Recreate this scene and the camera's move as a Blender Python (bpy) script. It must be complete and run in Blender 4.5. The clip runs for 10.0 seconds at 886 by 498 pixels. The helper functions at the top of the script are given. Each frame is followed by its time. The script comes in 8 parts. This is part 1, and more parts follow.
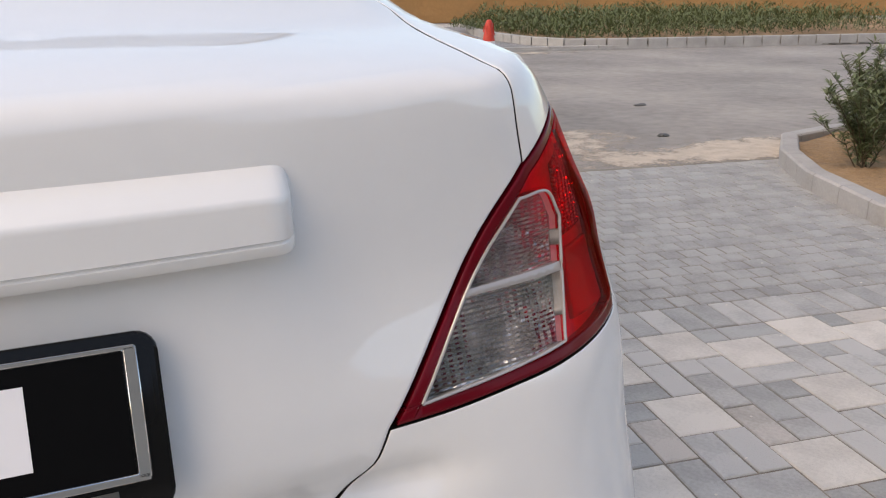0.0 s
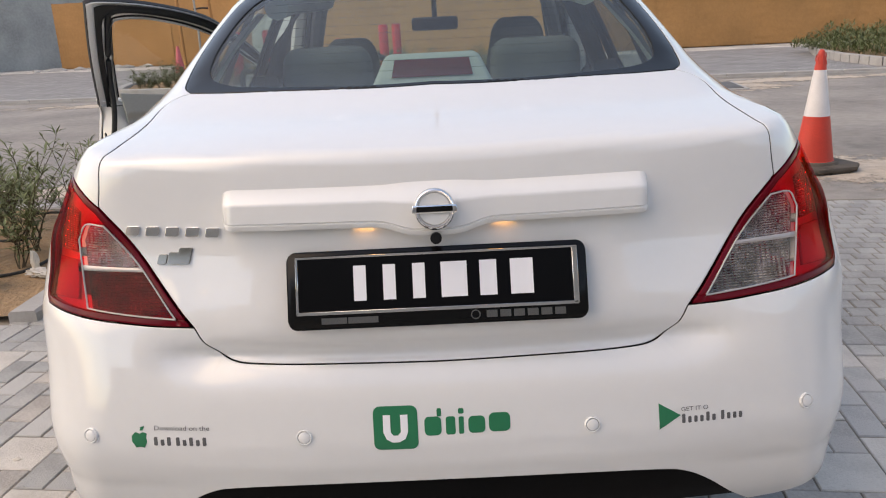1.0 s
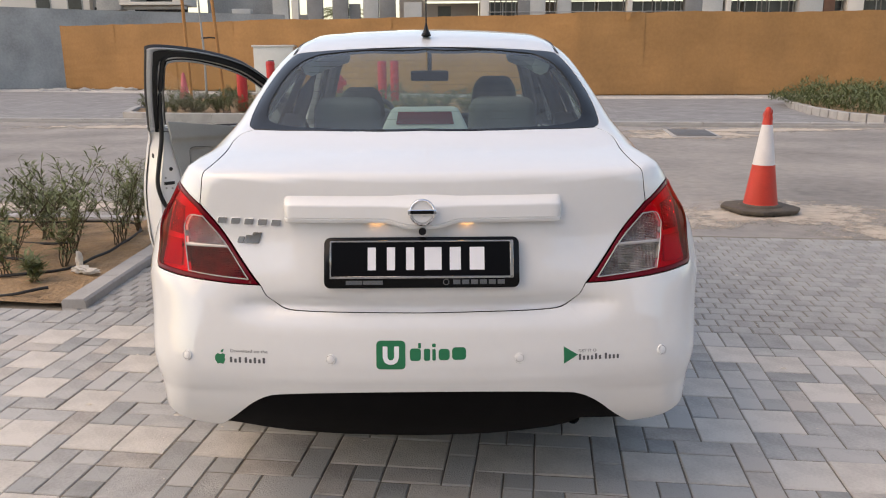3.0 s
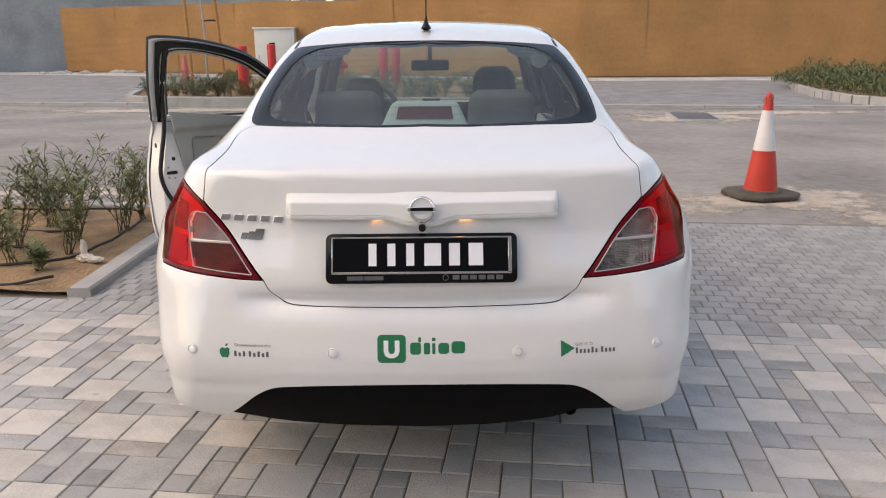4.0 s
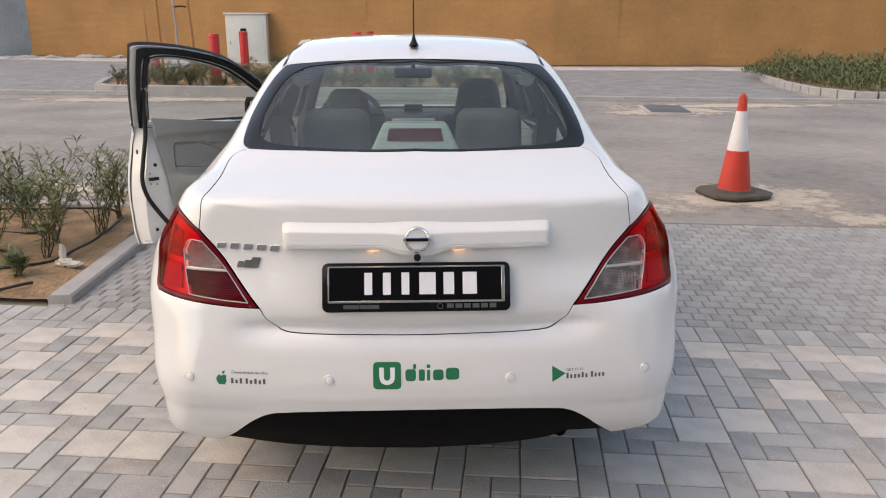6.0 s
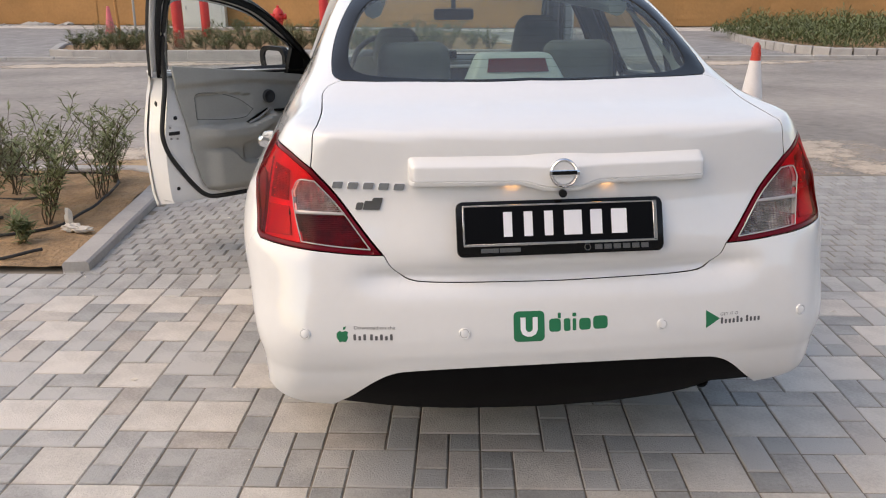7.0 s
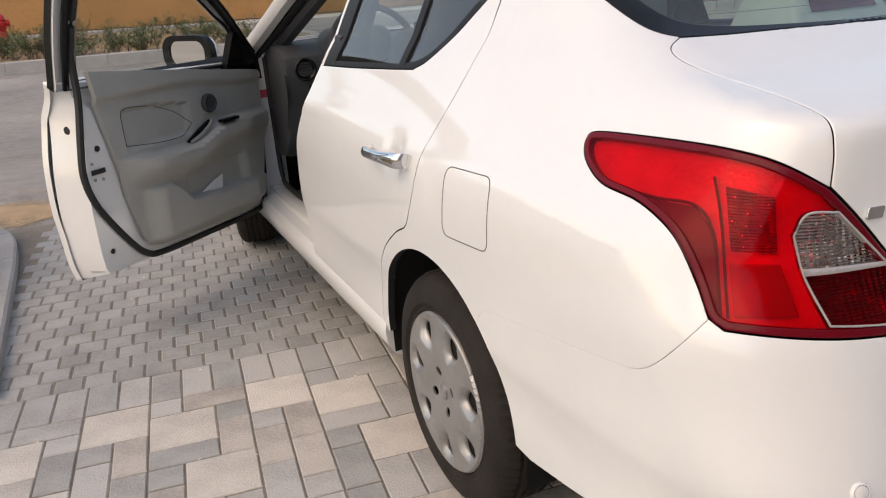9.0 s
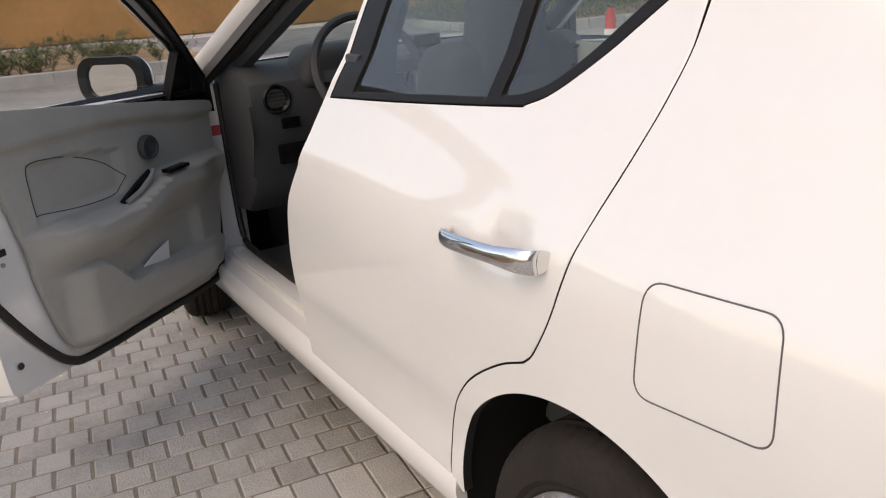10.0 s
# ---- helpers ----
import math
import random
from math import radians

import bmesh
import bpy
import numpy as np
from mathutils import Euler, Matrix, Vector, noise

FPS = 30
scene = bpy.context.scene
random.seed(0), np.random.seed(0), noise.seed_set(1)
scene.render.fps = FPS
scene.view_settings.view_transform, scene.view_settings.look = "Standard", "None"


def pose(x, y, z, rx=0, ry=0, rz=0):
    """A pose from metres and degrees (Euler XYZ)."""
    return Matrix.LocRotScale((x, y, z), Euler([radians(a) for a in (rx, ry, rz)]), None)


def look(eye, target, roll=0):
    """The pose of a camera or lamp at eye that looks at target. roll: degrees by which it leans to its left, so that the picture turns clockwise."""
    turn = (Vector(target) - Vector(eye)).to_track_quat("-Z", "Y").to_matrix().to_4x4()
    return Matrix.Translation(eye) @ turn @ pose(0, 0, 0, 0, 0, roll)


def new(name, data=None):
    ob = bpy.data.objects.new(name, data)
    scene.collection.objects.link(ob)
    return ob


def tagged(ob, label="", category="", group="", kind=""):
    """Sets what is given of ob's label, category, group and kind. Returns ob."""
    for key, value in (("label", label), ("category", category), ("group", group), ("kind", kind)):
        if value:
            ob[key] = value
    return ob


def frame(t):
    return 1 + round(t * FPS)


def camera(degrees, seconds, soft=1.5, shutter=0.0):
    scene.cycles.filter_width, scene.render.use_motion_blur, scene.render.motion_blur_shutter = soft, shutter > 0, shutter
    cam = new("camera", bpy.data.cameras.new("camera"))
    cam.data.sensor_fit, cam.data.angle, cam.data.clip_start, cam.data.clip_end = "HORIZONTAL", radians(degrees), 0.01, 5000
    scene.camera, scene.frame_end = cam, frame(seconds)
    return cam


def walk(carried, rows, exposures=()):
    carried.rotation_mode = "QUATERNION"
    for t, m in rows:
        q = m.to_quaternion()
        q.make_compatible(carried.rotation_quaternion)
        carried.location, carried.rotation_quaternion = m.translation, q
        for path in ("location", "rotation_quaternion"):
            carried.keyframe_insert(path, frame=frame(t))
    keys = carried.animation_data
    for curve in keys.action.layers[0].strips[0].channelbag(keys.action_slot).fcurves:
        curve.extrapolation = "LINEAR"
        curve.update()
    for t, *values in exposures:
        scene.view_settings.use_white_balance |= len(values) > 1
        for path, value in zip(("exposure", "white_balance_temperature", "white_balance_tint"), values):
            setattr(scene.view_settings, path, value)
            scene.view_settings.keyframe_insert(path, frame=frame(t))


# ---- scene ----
cam = camera(58.0, 10.0, soft=1.1)
PATH = [
    (0, (0.248, -0.508, 1.145), (0.98, 1.246, 0.523), -0.2),
    (0.5, (0.012, -0.894, 1.245), (0.342, 0.985, 0.644), -3.2),
    (1, (0.025, -1.261, 1.283), (0.005, 0.661, 0.73), -2.9),
    (1.5, (0.006, -1.563, 1.312), (-0.036, 0.374, 0.815), -2.2),
    (2, (-0.028, -1.794, 1.332), (-0.025, 0.151, 0.865), -1.2),
    (2.5, (0.026, -1.964, 1.366), (0.039, -0.017, 0.908), -0.3),
    (4, (0.051, -2.051, 1.429), (0.056, -0.12, 0.911), -0.5),
    (4.5, (0.053, -2.079, 1.565), (0.065, -0.141, 1.069), -0.7),
    (5, (0.056, -2.107, 1.636), (0.075, -0.164, 1.163), -0.7),
    (6.5, (-0.171, -1.969, 1.487), (-0.046, -0.067, 0.879), 0.1),
    (7, (-0.485, -1.815, 1.414), (-0.301, 0.075, 0.785), -0.4),
    (7.5, (-0.758, -1.58, 1.367), (-0.497, 0.31, 0.767), -1.5),
    (8, (-1.089, -1.28, 1.336), (-0.666, 0.575, 0.719), -2.9),
    (8.5, (-1.395, -0.965, 1.297), (-0.785, 0.825, 0.647), -3.5),
    (9, (-1.53, -0.538, 1.296), (-0.757, 1.179, 0.623), -3.8),
    (9.5, (-1.593, -0.101, 1.304), (-0.7, 1.559, 0.635), -4.2),
    (10, (-1.498, 0.327, 1.257), (-0.53, 1.95, 0.604), -4.1),
]
walk(cam, [(t, look(eye, target, roll)) for t, eye, target, roll in PATH], [(0, 1.02, 8200, 11), (2, 1.00, 8500, 13), (7, 1.06, 8400, 12), (8.5, 0.94, 8500, 12), (9.5, 0.82, 8400, 14), (10, 0.80, 8400, 14)])

# world, sun and exposure
world = bpy.data.worlds.new("evening_sky")
scene.world = world
world.use_nodes = True
wn = world.node_tree.nodes
sky = wn.new("ShaderNodeTexSky")
sky.sky_type = "NISHITA"
sky.sun_disc = False
sky.sun_elevation = radians(58)
sky.sun_rotation = radians(268)
sky.dust_density = 1.5
sky.air_density = 1.0
world.node_tree.links.new(sky.outputs[0], wn["Background"].inputs[0])
wn["Background"].inputs[1].default_value = 0.15
sun = new("sun", bpy.data.lights.new("sun", "SUN"))
sun.data.energy, sun.data.angle, sun.data.color = 0.5, radians(50), (1.0, 0.76, 0.50)
sun.matrix_world = look((-15, -8, 13), (0, 0, 0))

# materials
MATS = {}


def material(name, color, rough=0.5, metal=0.0, coat=0.0, vary=0.0, scale=6.0, bump=0.0, bump_scale=80.0, tint=None, island=0.0, spots=0.0):
    """A procedural surface: a base colour that drifts at a large and a fine scale, with fine relief."""
    m = bpy.data.materials.new(name)
    m.use_nodes = True
    nt = m.node_tree
    bsdf = nt.nodes["Principled BSDF"]
    bsdf.inputs["Base Color"].default_value = (*color, 1)
    bsdf.inputs["Roughness"].default_value = rough
    bsdf.inputs["Metallic"].default_value = metal
    bsdf.inputs["Coat Weight"].default_value = coat
    bsdf.inputs["Coat Roughness"].default_value = 0.04
    link, node = nt.links.new, nt.nodes.new
    coord = node("ShaderNodeTexCoord").outputs["Object"]
    if vary or island:
        big = node("ShaderNodeTexNoise")
        big.inputs["Scale"].default_value, big.inputs["Detail"].default_value = scale, 6
        fine = node("ShaderNodeTexNoise")
        fine.inputs["Scale"].default_value, fine.inputs["Detail"].default_value = scale * 14, 3
        link(coord, big.inputs["Vector"]), link(coord, fine.inputs["Vector"])
        both = node("ShaderNodeMath"); both.operation = "MULTIPLY_ADD"
        link(fine.outputs[0], both.inputs[0]); both.inputs[1].default_value = 0.45
        link(big.outputs[0], both.inputs[2])
        src = both.outputs[0]
        if island:
            info = node("ShaderNodeObjectInfo")
            geo = node("ShaderNodeNewGeometry")
            add = node("ShaderNodeMath"); add.operation = "ADD"
            link(info.outputs["Random"], add.inputs[0]), link(geo.outputs["Random Per Island"], add.inputs[1])
            frac = node("ShaderNodeMath"); frac.operation = "FRACT"
            link(add.outputs[0], frac.inputs[0])
            mix = node("ShaderNodeMath"); mix.operation = "MULTIPLY_ADD"
            link(frac.outputs[0], mix.inputs[0]); mix.inputs[1].default_value = island; link(src, mix.inputs[2])
            src = mix.outputs[0]
        ramp = node("ShaderNodeValToRGB")
        mid = 0.72 + island * 0.5
        ramp.color_ramp.elements[0].position = max(0.0, mid - 0.32 - island * 0.5)
        ramp.color_ramp.elements[1].position = min(1.0, mid + 0.32 + island * 0.3)
        dark = [c * (1 - vary) for c in color]
        light = [min(1, c * (1 + vary)) for c in (tint or color)]
        ramp.color_ramp.elements[0].color = (*dark, 1)
        ramp.color_ramp.elements[1].color = (*light, 1)
        link(src, ramp.inputs[0]), link(ramp.outputs[0], bsdf.inputs["Base Color"])
    if bump:
        grain = node("ShaderNodeTexNoise")
        grain.inputs["Scale"].default_value, grain.inputs["Detail"].default_value = bump_scale, 5
        link(coord, grain.inputs["Vector"])
        relief = node("ShaderNodeBump")
        relief.inputs["Strength"].default_value, relief.inputs["Distance"].default_value = 1.0, bump
        link(grain.outputs[0], relief.inputs["Height"]), link(relief.outputs[0], bsdf.inputs["Normal"])
    MATS[name] = m
    return m


def glassy(name, color, rough=0.0, dust=0.0, face=0.045, rim=0.9):
    """Thin glass: mostly lets light pass in its tint, with the gloss of its surface."""
    m = bpy.data.materials.new(name)
    m.use_nodes = True
    nt = m.node_tree
    nt.nodes.remove(nt.nodes["Principled BSDF"])
    out = nt.nodes["Material Output"]
    see = nt.nodes.new("ShaderNodeBsdfTransparent")
    see.inputs[0].default_value = (*color, 1)
    shine = nt.nodes.new("ShaderNodeBsdfGlossy")
    shine.inputs["Roughness"].default_value = rough
    edge = nt.nodes.new("ShaderNodeLayerWeight")
    edge.inputs[0].default_value = 0.5
    steep = nt.nodes.new("ShaderNodeMath"); steep.operation = "POWER"; steep.inputs[1].default_value = 4.5
    weight = nt.nodes.new("ShaderNodeMath"); weight.operation = "MULTIPLY_ADD"; weight.inputs[1].default_value = rim; weight.inputs[2].default_value = face
    nt.links.new(edge.outputs["Facing"], steep.inputs[0]), nt.links.new(steep.outputs[0], weight.inputs[0])
    mix = nt.nodes.new("ShaderNodeMixShader")
    nt.links.new(weight.outputs[0], mix.inputs[0]), nt.links.new(see.outputs[0], mix.inputs[1]), nt.links.new(shine.outputs[0], mix.inputs[2])
    last = mix
    if dust:
        film = nt.nodes.new("ShaderNodeBsdfDiffuse")
        film.inputs[0].default_value = (0.62, 0.62, 0.58, 1)
        streak = nt.nodes.new("ShaderNodeTexNoise"); streak.inputs["Scale"].default_value = 7.0; streak.inputs["Detail"].default_value = 8.0
        amount = nt.nodes.new("ShaderNodeMath"); amount.operation = "MULTIPLY"; amount.inputs[1].default_value = dust * 2
        nt.links.new(streak.outputs[0], amount.inputs[0])
        last = nt.nodes.new("ShaderNodeMixShader")
        nt.links.new(amount.outputs[0], last.inputs[0]), nt.links.new(mix.outputs[0], last.inputs[1]), nt.links.new(film.outputs[0], last.inputs[2])
    nt.links.new(last.outputs[0], out.inputs[0])
    MATS[name] = m
    return m


PAINT = material("white_car_paint", (0.75, 0.75, 0.74), 0.45, coat=1.0, vary=0.025, scale=2.5)
PAINT.node_tree.nodes["Principled BSDF"].inputs["Specular IOR Level"].default_value = 0.2
PAINT.node_tree.nodes["Principled BSDF"].inputs["Coat Roughness"].default_value = 0.012
PAINT.node_tree.nodes["Principled BSDF"].inputs["Coat IOR"].default_value = 1.8
VALANCE = material("matt_black_valance", (0.0035, 0.0035, 0.004), 0.62, vary=0.2, scale=20, bump=0.0002, bump_scale=900)
VALANCE.node_tree.nodes["Principled BSDF"].inputs["Specular IOR Level"].default_value = 0.08
BLACK_TRIM = material("black_plastic", (0.012, 0.012, 0.013), 0.45, vary=0.2, scale=20, bump=0.0002, bump_scale=900)
GLOSS_BLACK = material("gloss_black", (0.006, 0.006, 0.006), 0.15)
GLOSS_BLACK.node_tree.nodes["Principled BSDF"].inputs["Specular IOR Level"].default_value = 0.22
RUBBER = material("tyre_rubber", (0.024, 0.021, 0.019), 0.75, vary=0.35, scale=9, bump=0.0004, bump_scale=300)
# rubber of the seals, also the black that paints shade into panel seams
SEAL_SHADE = material("rubber_seal_and_seam_shade", (0.012, 0.012, 0.012), 0.6)
CHROME = material("chrome", (0.78, 0.78, 0.78), 0.08, metal=1.0)
SILVER = material("silver_hubcap", (0.33, 0.325, 0.32), 0.36, metal=0.6, coat=0.25, vary=0.12, scale=8)
HOUSING = material("dark_red_lamp_rim", (0.13, 0.002, 0.008), 0.12, coat=0.12)
DEEP_RED = material("deep_red_lens", (0.16, 0.006, 0.01), 0.10, coat=1.0)
REFLECTOR = material("lamp_reflector", (0.75, 0.75, 0.75), 0.18, metal=1.0, bump=0.004, bump_scale=45)
CLEAR_LENS = glassy("clear_lens", (0.95, 0.95, 0.95), face=0.03, rim=0.5)
TINT = glassy("tinted_glass", (0.76, 0.89, 0.85), dust=0.035)
SIDE_GLASS = glassy("side_glass", (0.86, 0.95, 0.91), dust=0.020, face=0.09, rim=1.0)
PLATE_BLACK = material("plate_black", (0.003, 0.003, 0.0035), 0.3)
PLATE_BLACK.node_tree.nodes["Principled BSDF"].inputs["Specular IOR Level"].default_value = 0.12
WHITE_INK = material("white_ink", (0.82, 0.82, 0.85), 0.4)
GREEN_INK = material("green_sticker", (0.006, 0.17, 0.075), 0.4)
# grey print of the stickers, also the shade line round the fuel flap
GREY_INK_SHADE = material("grey_sticker_and_gap_shade", (0.10, 0.10, 0.105), 0.5)
TRIM_GREY = material("grey_door_trim", (0.35, 0.35, 0.325), 0.7, vary=0.08, scale=8, bump=0.0004, bump_scale=700)
SEAT_CLOTH = material("charcoal_seat_cloth", (0.085, 0.09, 0.092), 0.9, vary=0.2, scale=10, bump=0.0008, bump_scale=600)
DASH = material("dark_dashboard", (0.040, 0.043, 0.047), 0.65, vary=0.1, scale=8, bump=0.0004, bump_scale=600)
LIGHT_TRIM = material("pale_grey_trim", (0.36, 0.385, 0.375), 0.7, vary=0.08, scale=6)
SCREEN = material("dark_screen", (0.01, 0.01, 0.013), 0.1)
UNDER = material("underbody", (0.02, 0.02, 0.02), 0.8)
ASPHALT = material("asphalt", (0.25, 0.232, 0.215), 0.9, vary=0.34, scale=0.6, bump=0.006, bump_scale=140, tint=(0.28, 0.255, 0.23))
SAND = material("sand", (0.31, 0.20, 0.11), 0.95, vary=0.4, scale=4, bump=0.03, bump_scale=28)
DUST = material("sandy_ground", (0.36, 0.31, 0.255), 0.95, vary=0.2, scale=0.7, bump=0.006, bump_scale=30)
MORTAR = material("joint_sand", (0.19, 0.165, 0.135), 0.95, vary=0.3, scale=5, bump=0.002, bump_scale=200)
PAVER_LIGHT = material("light_paver", (0.475, 0.445, 0.405), 0.88, vary=0.26, scale=6, bump=0.003, bump_scale=160, island=0.25)
PAVER_GREY = material("grey_paver", (0.330, 0.324, 0.311), 0.88, vary=0.34, scale=6, bump=0.003, bump_scale=160, island=0.4)
PAVER_DARK = material("dark_paver", (0.272, 0.272, 0.264), 0.88, vary=0.32, scale=6, bump=0.003, bump_scale=160, island=0.35)
KERB = material("concrete_kerb", (0.36, 0.345, 0.33), 0.9, vary=0.18, scale=4, bump=0.002, bump_scale=120)
CONCRETE = material("concrete_wall", (0.35, 0.345, 0.335), 0.9, vary=0.28, scale=0.8, bump=0.004, bump_scale=30)
HOARDING = material("brown_fabric", (0.36, 0.185, 0.070), 0.85, vary=0.2, scale=0.7, bump=0.006, bump_scale=14)
TAUPE = material("taupe_render", (0.36, 0.33, 0.30), 0.9, vary=0.08, scale=0.4)
CREAM = material("cream_render", (0.62, 0.58, 0.53), 0.9, vary=0.06, scale=0.5)
CONE_RED = material("cone_red", (0.56, 0.045, 0.025), 0.5, vary=0.15, scale=6)
CONE_WHITE = material("cone_white", (0.72, 0.68, 0.66), 0.5, vary=0.1, scale=6)
CONE_BASE = material("cone_base", (0.085, 0.07, 0.055), 0.9, vary=0.35, scale=8, bump=0.003, bump_scale=60)
POST_RED = material("red_post", (0.55, 0.02, 0.018), 0.45, vary=0.15, scale=5)
BOX_WHITE = material("cabinet_paint", (0.62, 0.61, 0.56), 0.5, vary=0.06, scale=3)
TIMBER = material("stake_timber", (0.42, 0.20, 0.07), 0.8, vary=0.2, scale=8)
STEEL = material("dull_steel", (0.35, 0.35, 0.34), 0.5, metal=0.6)
LEAF = material("leaf_green", (0.112, 0.130, 0.052), 0.65, vary=0.35, scale=4, island=0.8)
HEDGE = material("hedge_green", (0.064, 0.080, 0.028), 0.6, vary=0.6, scale=3, island=0.9)
LEAF_FAR = material("shrub_green", (0.095, 0.115, 0.05), 0.7, vary=0.35, scale=3, island=0.8)
STEM = material("brown_stem", (0.10, 0.075, 0.045), 0.85)
PIPE = material("black_pipe", (0.015, 0.014, 0.013), 0.6)
LITTER = material("pale_litter", (0.6, 0.55, 0.48), 0.6, vary=0.2, scale=30)


PALE_CAST = material("pale_cast_concrete", (0.42, 0.42, 0.41), 0.9, vary=0.18, scale=0.9, bump=0.004, bump_scale=24)
DARK_CAST = material("dark_cast_concrete", (0.20, 0.20, 0.20), 0.9, vary=0.25, scale=0.9, bump=0.004, bump_scale=24)
RUST = material("rusty_steel", (0.11, 0.055, 0.035), 0.8, vary=0.3, scale=2)
# lens border, also the grey that paints shade round the parking sensors
LENS_TRIM_SHADE = material("pale_lens_border_and_sensor_shade", (0.46, 0.43, 0.42), 0.25, metal=0.3)
BADGE_GREY = material("dark_chrome", (0.32, 0.31, 0.30), 0.2, metal=1.0)
PLATE_GLOW = material("warm_lamp", (0.9, 0.7, 0.4), 0.4)
PLATE_GLOW.node_tree.nodes["Principled BSDF"].inputs["Emission Color"].default_value = (1.0, 0.50, 0.15, 1)
PLATE_GLOW.node_tree.nodes["Principled BSDF"].inputs["Emission Strength"].default_value = 3.2
MIRROR = material("mirror_glass", (0.85, 0.86, 0.86), 0.02, metal=1.0)
PAPER = material("paper", (0.75, 0.75, 0.74), 0.8)
STICKER_RED = material("warning_sticker", (0.55, 0.08, 0.09), 0.5)
DOOR_GLASS = glassy("front_door_glass", (0.92, 0.95, 0.94), dust=0.010)
WELL = material("wheel_well", (0.012, 0.012, 0.012), 0.85)
PALE_BAND = material("pale_tiles", (0.52, 0.50, 0.47), 0.9, vary=0.2, scale=1.2, bump=0.002, bump_scale=60)
FAR_PAVING = material("far_paving", (0.27, 0.262, 0.255), 0.9, vary=0.2, scale=1.5, bump=0.003, bump_scale=40)
COBBLE = material("grey_cobble", (0.285, 0.283, 0.274), 0.88, vary=0.30, scale=5, bump=0.004, bump_scale=150, island=0.22)
PAVER_WARM = material("warm_paver", (0.34, 0.315, 0.288), 0.88, vary=0.40, scale=6, bump=0.003, bump_scale=160, island=0.3)
DRAIN = material("drain_steel", (0.10, 0.095, 0.09), 0.6, vary=0.25, scale=8, bump=0.004, bump_scale=40)
PINK = material("faded_pink", (0.62, 0.14, 0.16), 0.6, vary=0.1, scale=4)
# dark glazing, also the sheets that paint shade into open recesses
DARK_GLASS_SHADE = material("dark_glazing_and_opening_shade", (0.03, 0.033, 0.036), 0.2, vary=0.4, scale=0.6)


def facets(name, color, pitch, metal=1.0):
    """Pressed lens prisms: a fine grid of ridges on bright metal."""
    m = material(name, color, 0.16, metal=metal, coat=1.0 - metal, vary=0.75, scale=34)
    nt = m.node_tree
    coord = nt.nodes.new("ShaderNodeTexCoord")
    sep = nt.nodes.new("ShaderNodeSeparateXYZ")
    nt.links.new(coord.outputs["Object"], sep.inputs[0])
    waves = []
    for axis, k in (("X", 1.0), ("Z", 0.45)):
        mul = nt.nodes.new("ShaderNodeMath"); mul.operation = "MULTIPLY"; mul.inputs[1].default_value = 1.0 / (pitch * k)
        tri = nt.nodes.new("ShaderNodeMath"); tri.operation = "PINGPONG"; tri.inputs[1].default_value = 0.5
        nt.links.new(sep.outputs[axis], mul.inputs[0]), nt.links.new(mul.outputs[0], tri.inputs[0])
        waves.append(tri)
    both = nt.nodes.new("ShaderNodeMath"); both.operation = "ADD"
    nt.links.new(waves[0].outputs[0], both.inputs[0]), nt.links.new(waves[1].outputs[0], both.inputs[1])
    rough = nt.nodes.new("ShaderNodeTexNoise"); rough.inputs["Scale"].default_value = 38.0
    nt.links.new(coord.outputs["Object"], rough.inputs["Vector"])
    mix = nt.nodes.new("ShaderNodeMath"); mix.operation = "MULTIPLY_ADD"; mix.inputs[1].default_value = 2.4
    nt.links.new(rough.outputs[0], mix.inputs[0]), nt.links.new(both.outputs[0], mix.inputs[2])
    relief = nt.nodes.new("ShaderNodeBump"); relief.inputs["Strength"].default_value = 1.0; relief.inputs["Distance"].default_value = 0.006
    nt.links.new(mix.outputs[0], relief.inputs["Height"]), nt.links.new(relief.outputs[0], nt.nodes["Principled BSDF"].inputs["Normal"])
    return m


FACETS = facets("faceted_reflector", (0.56, 0.55, 0.54), 0.010, 0.95)
for shiny in (HOUSING, DEEP_RED, RUBBER, BLACK_TRIM, UNDER, WELL):
    shiny.node_tree.nodes["Principled BSDF"].inputs["Specular IOR Level"].default_value = 0.15
PRISMS = facets("lamp_prisms", (0.66, 0.58, 0.52), 0.009, 0.6)
# emissive orange for glints painted on the lamp prisms; no bulb is modelled
GLINT = material("orange_glint", (1.0, 0.55, 0.2), 0.3)
GLINT.node_tree.nodes["Principled BSDF"].inputs["Emission Color"].default_value = (1.0, 0.55, 0.14, 1)
GLINT.node_tree.nodes["Principled BSDF"].inputs["Emission Strength"].default_value = 7.0


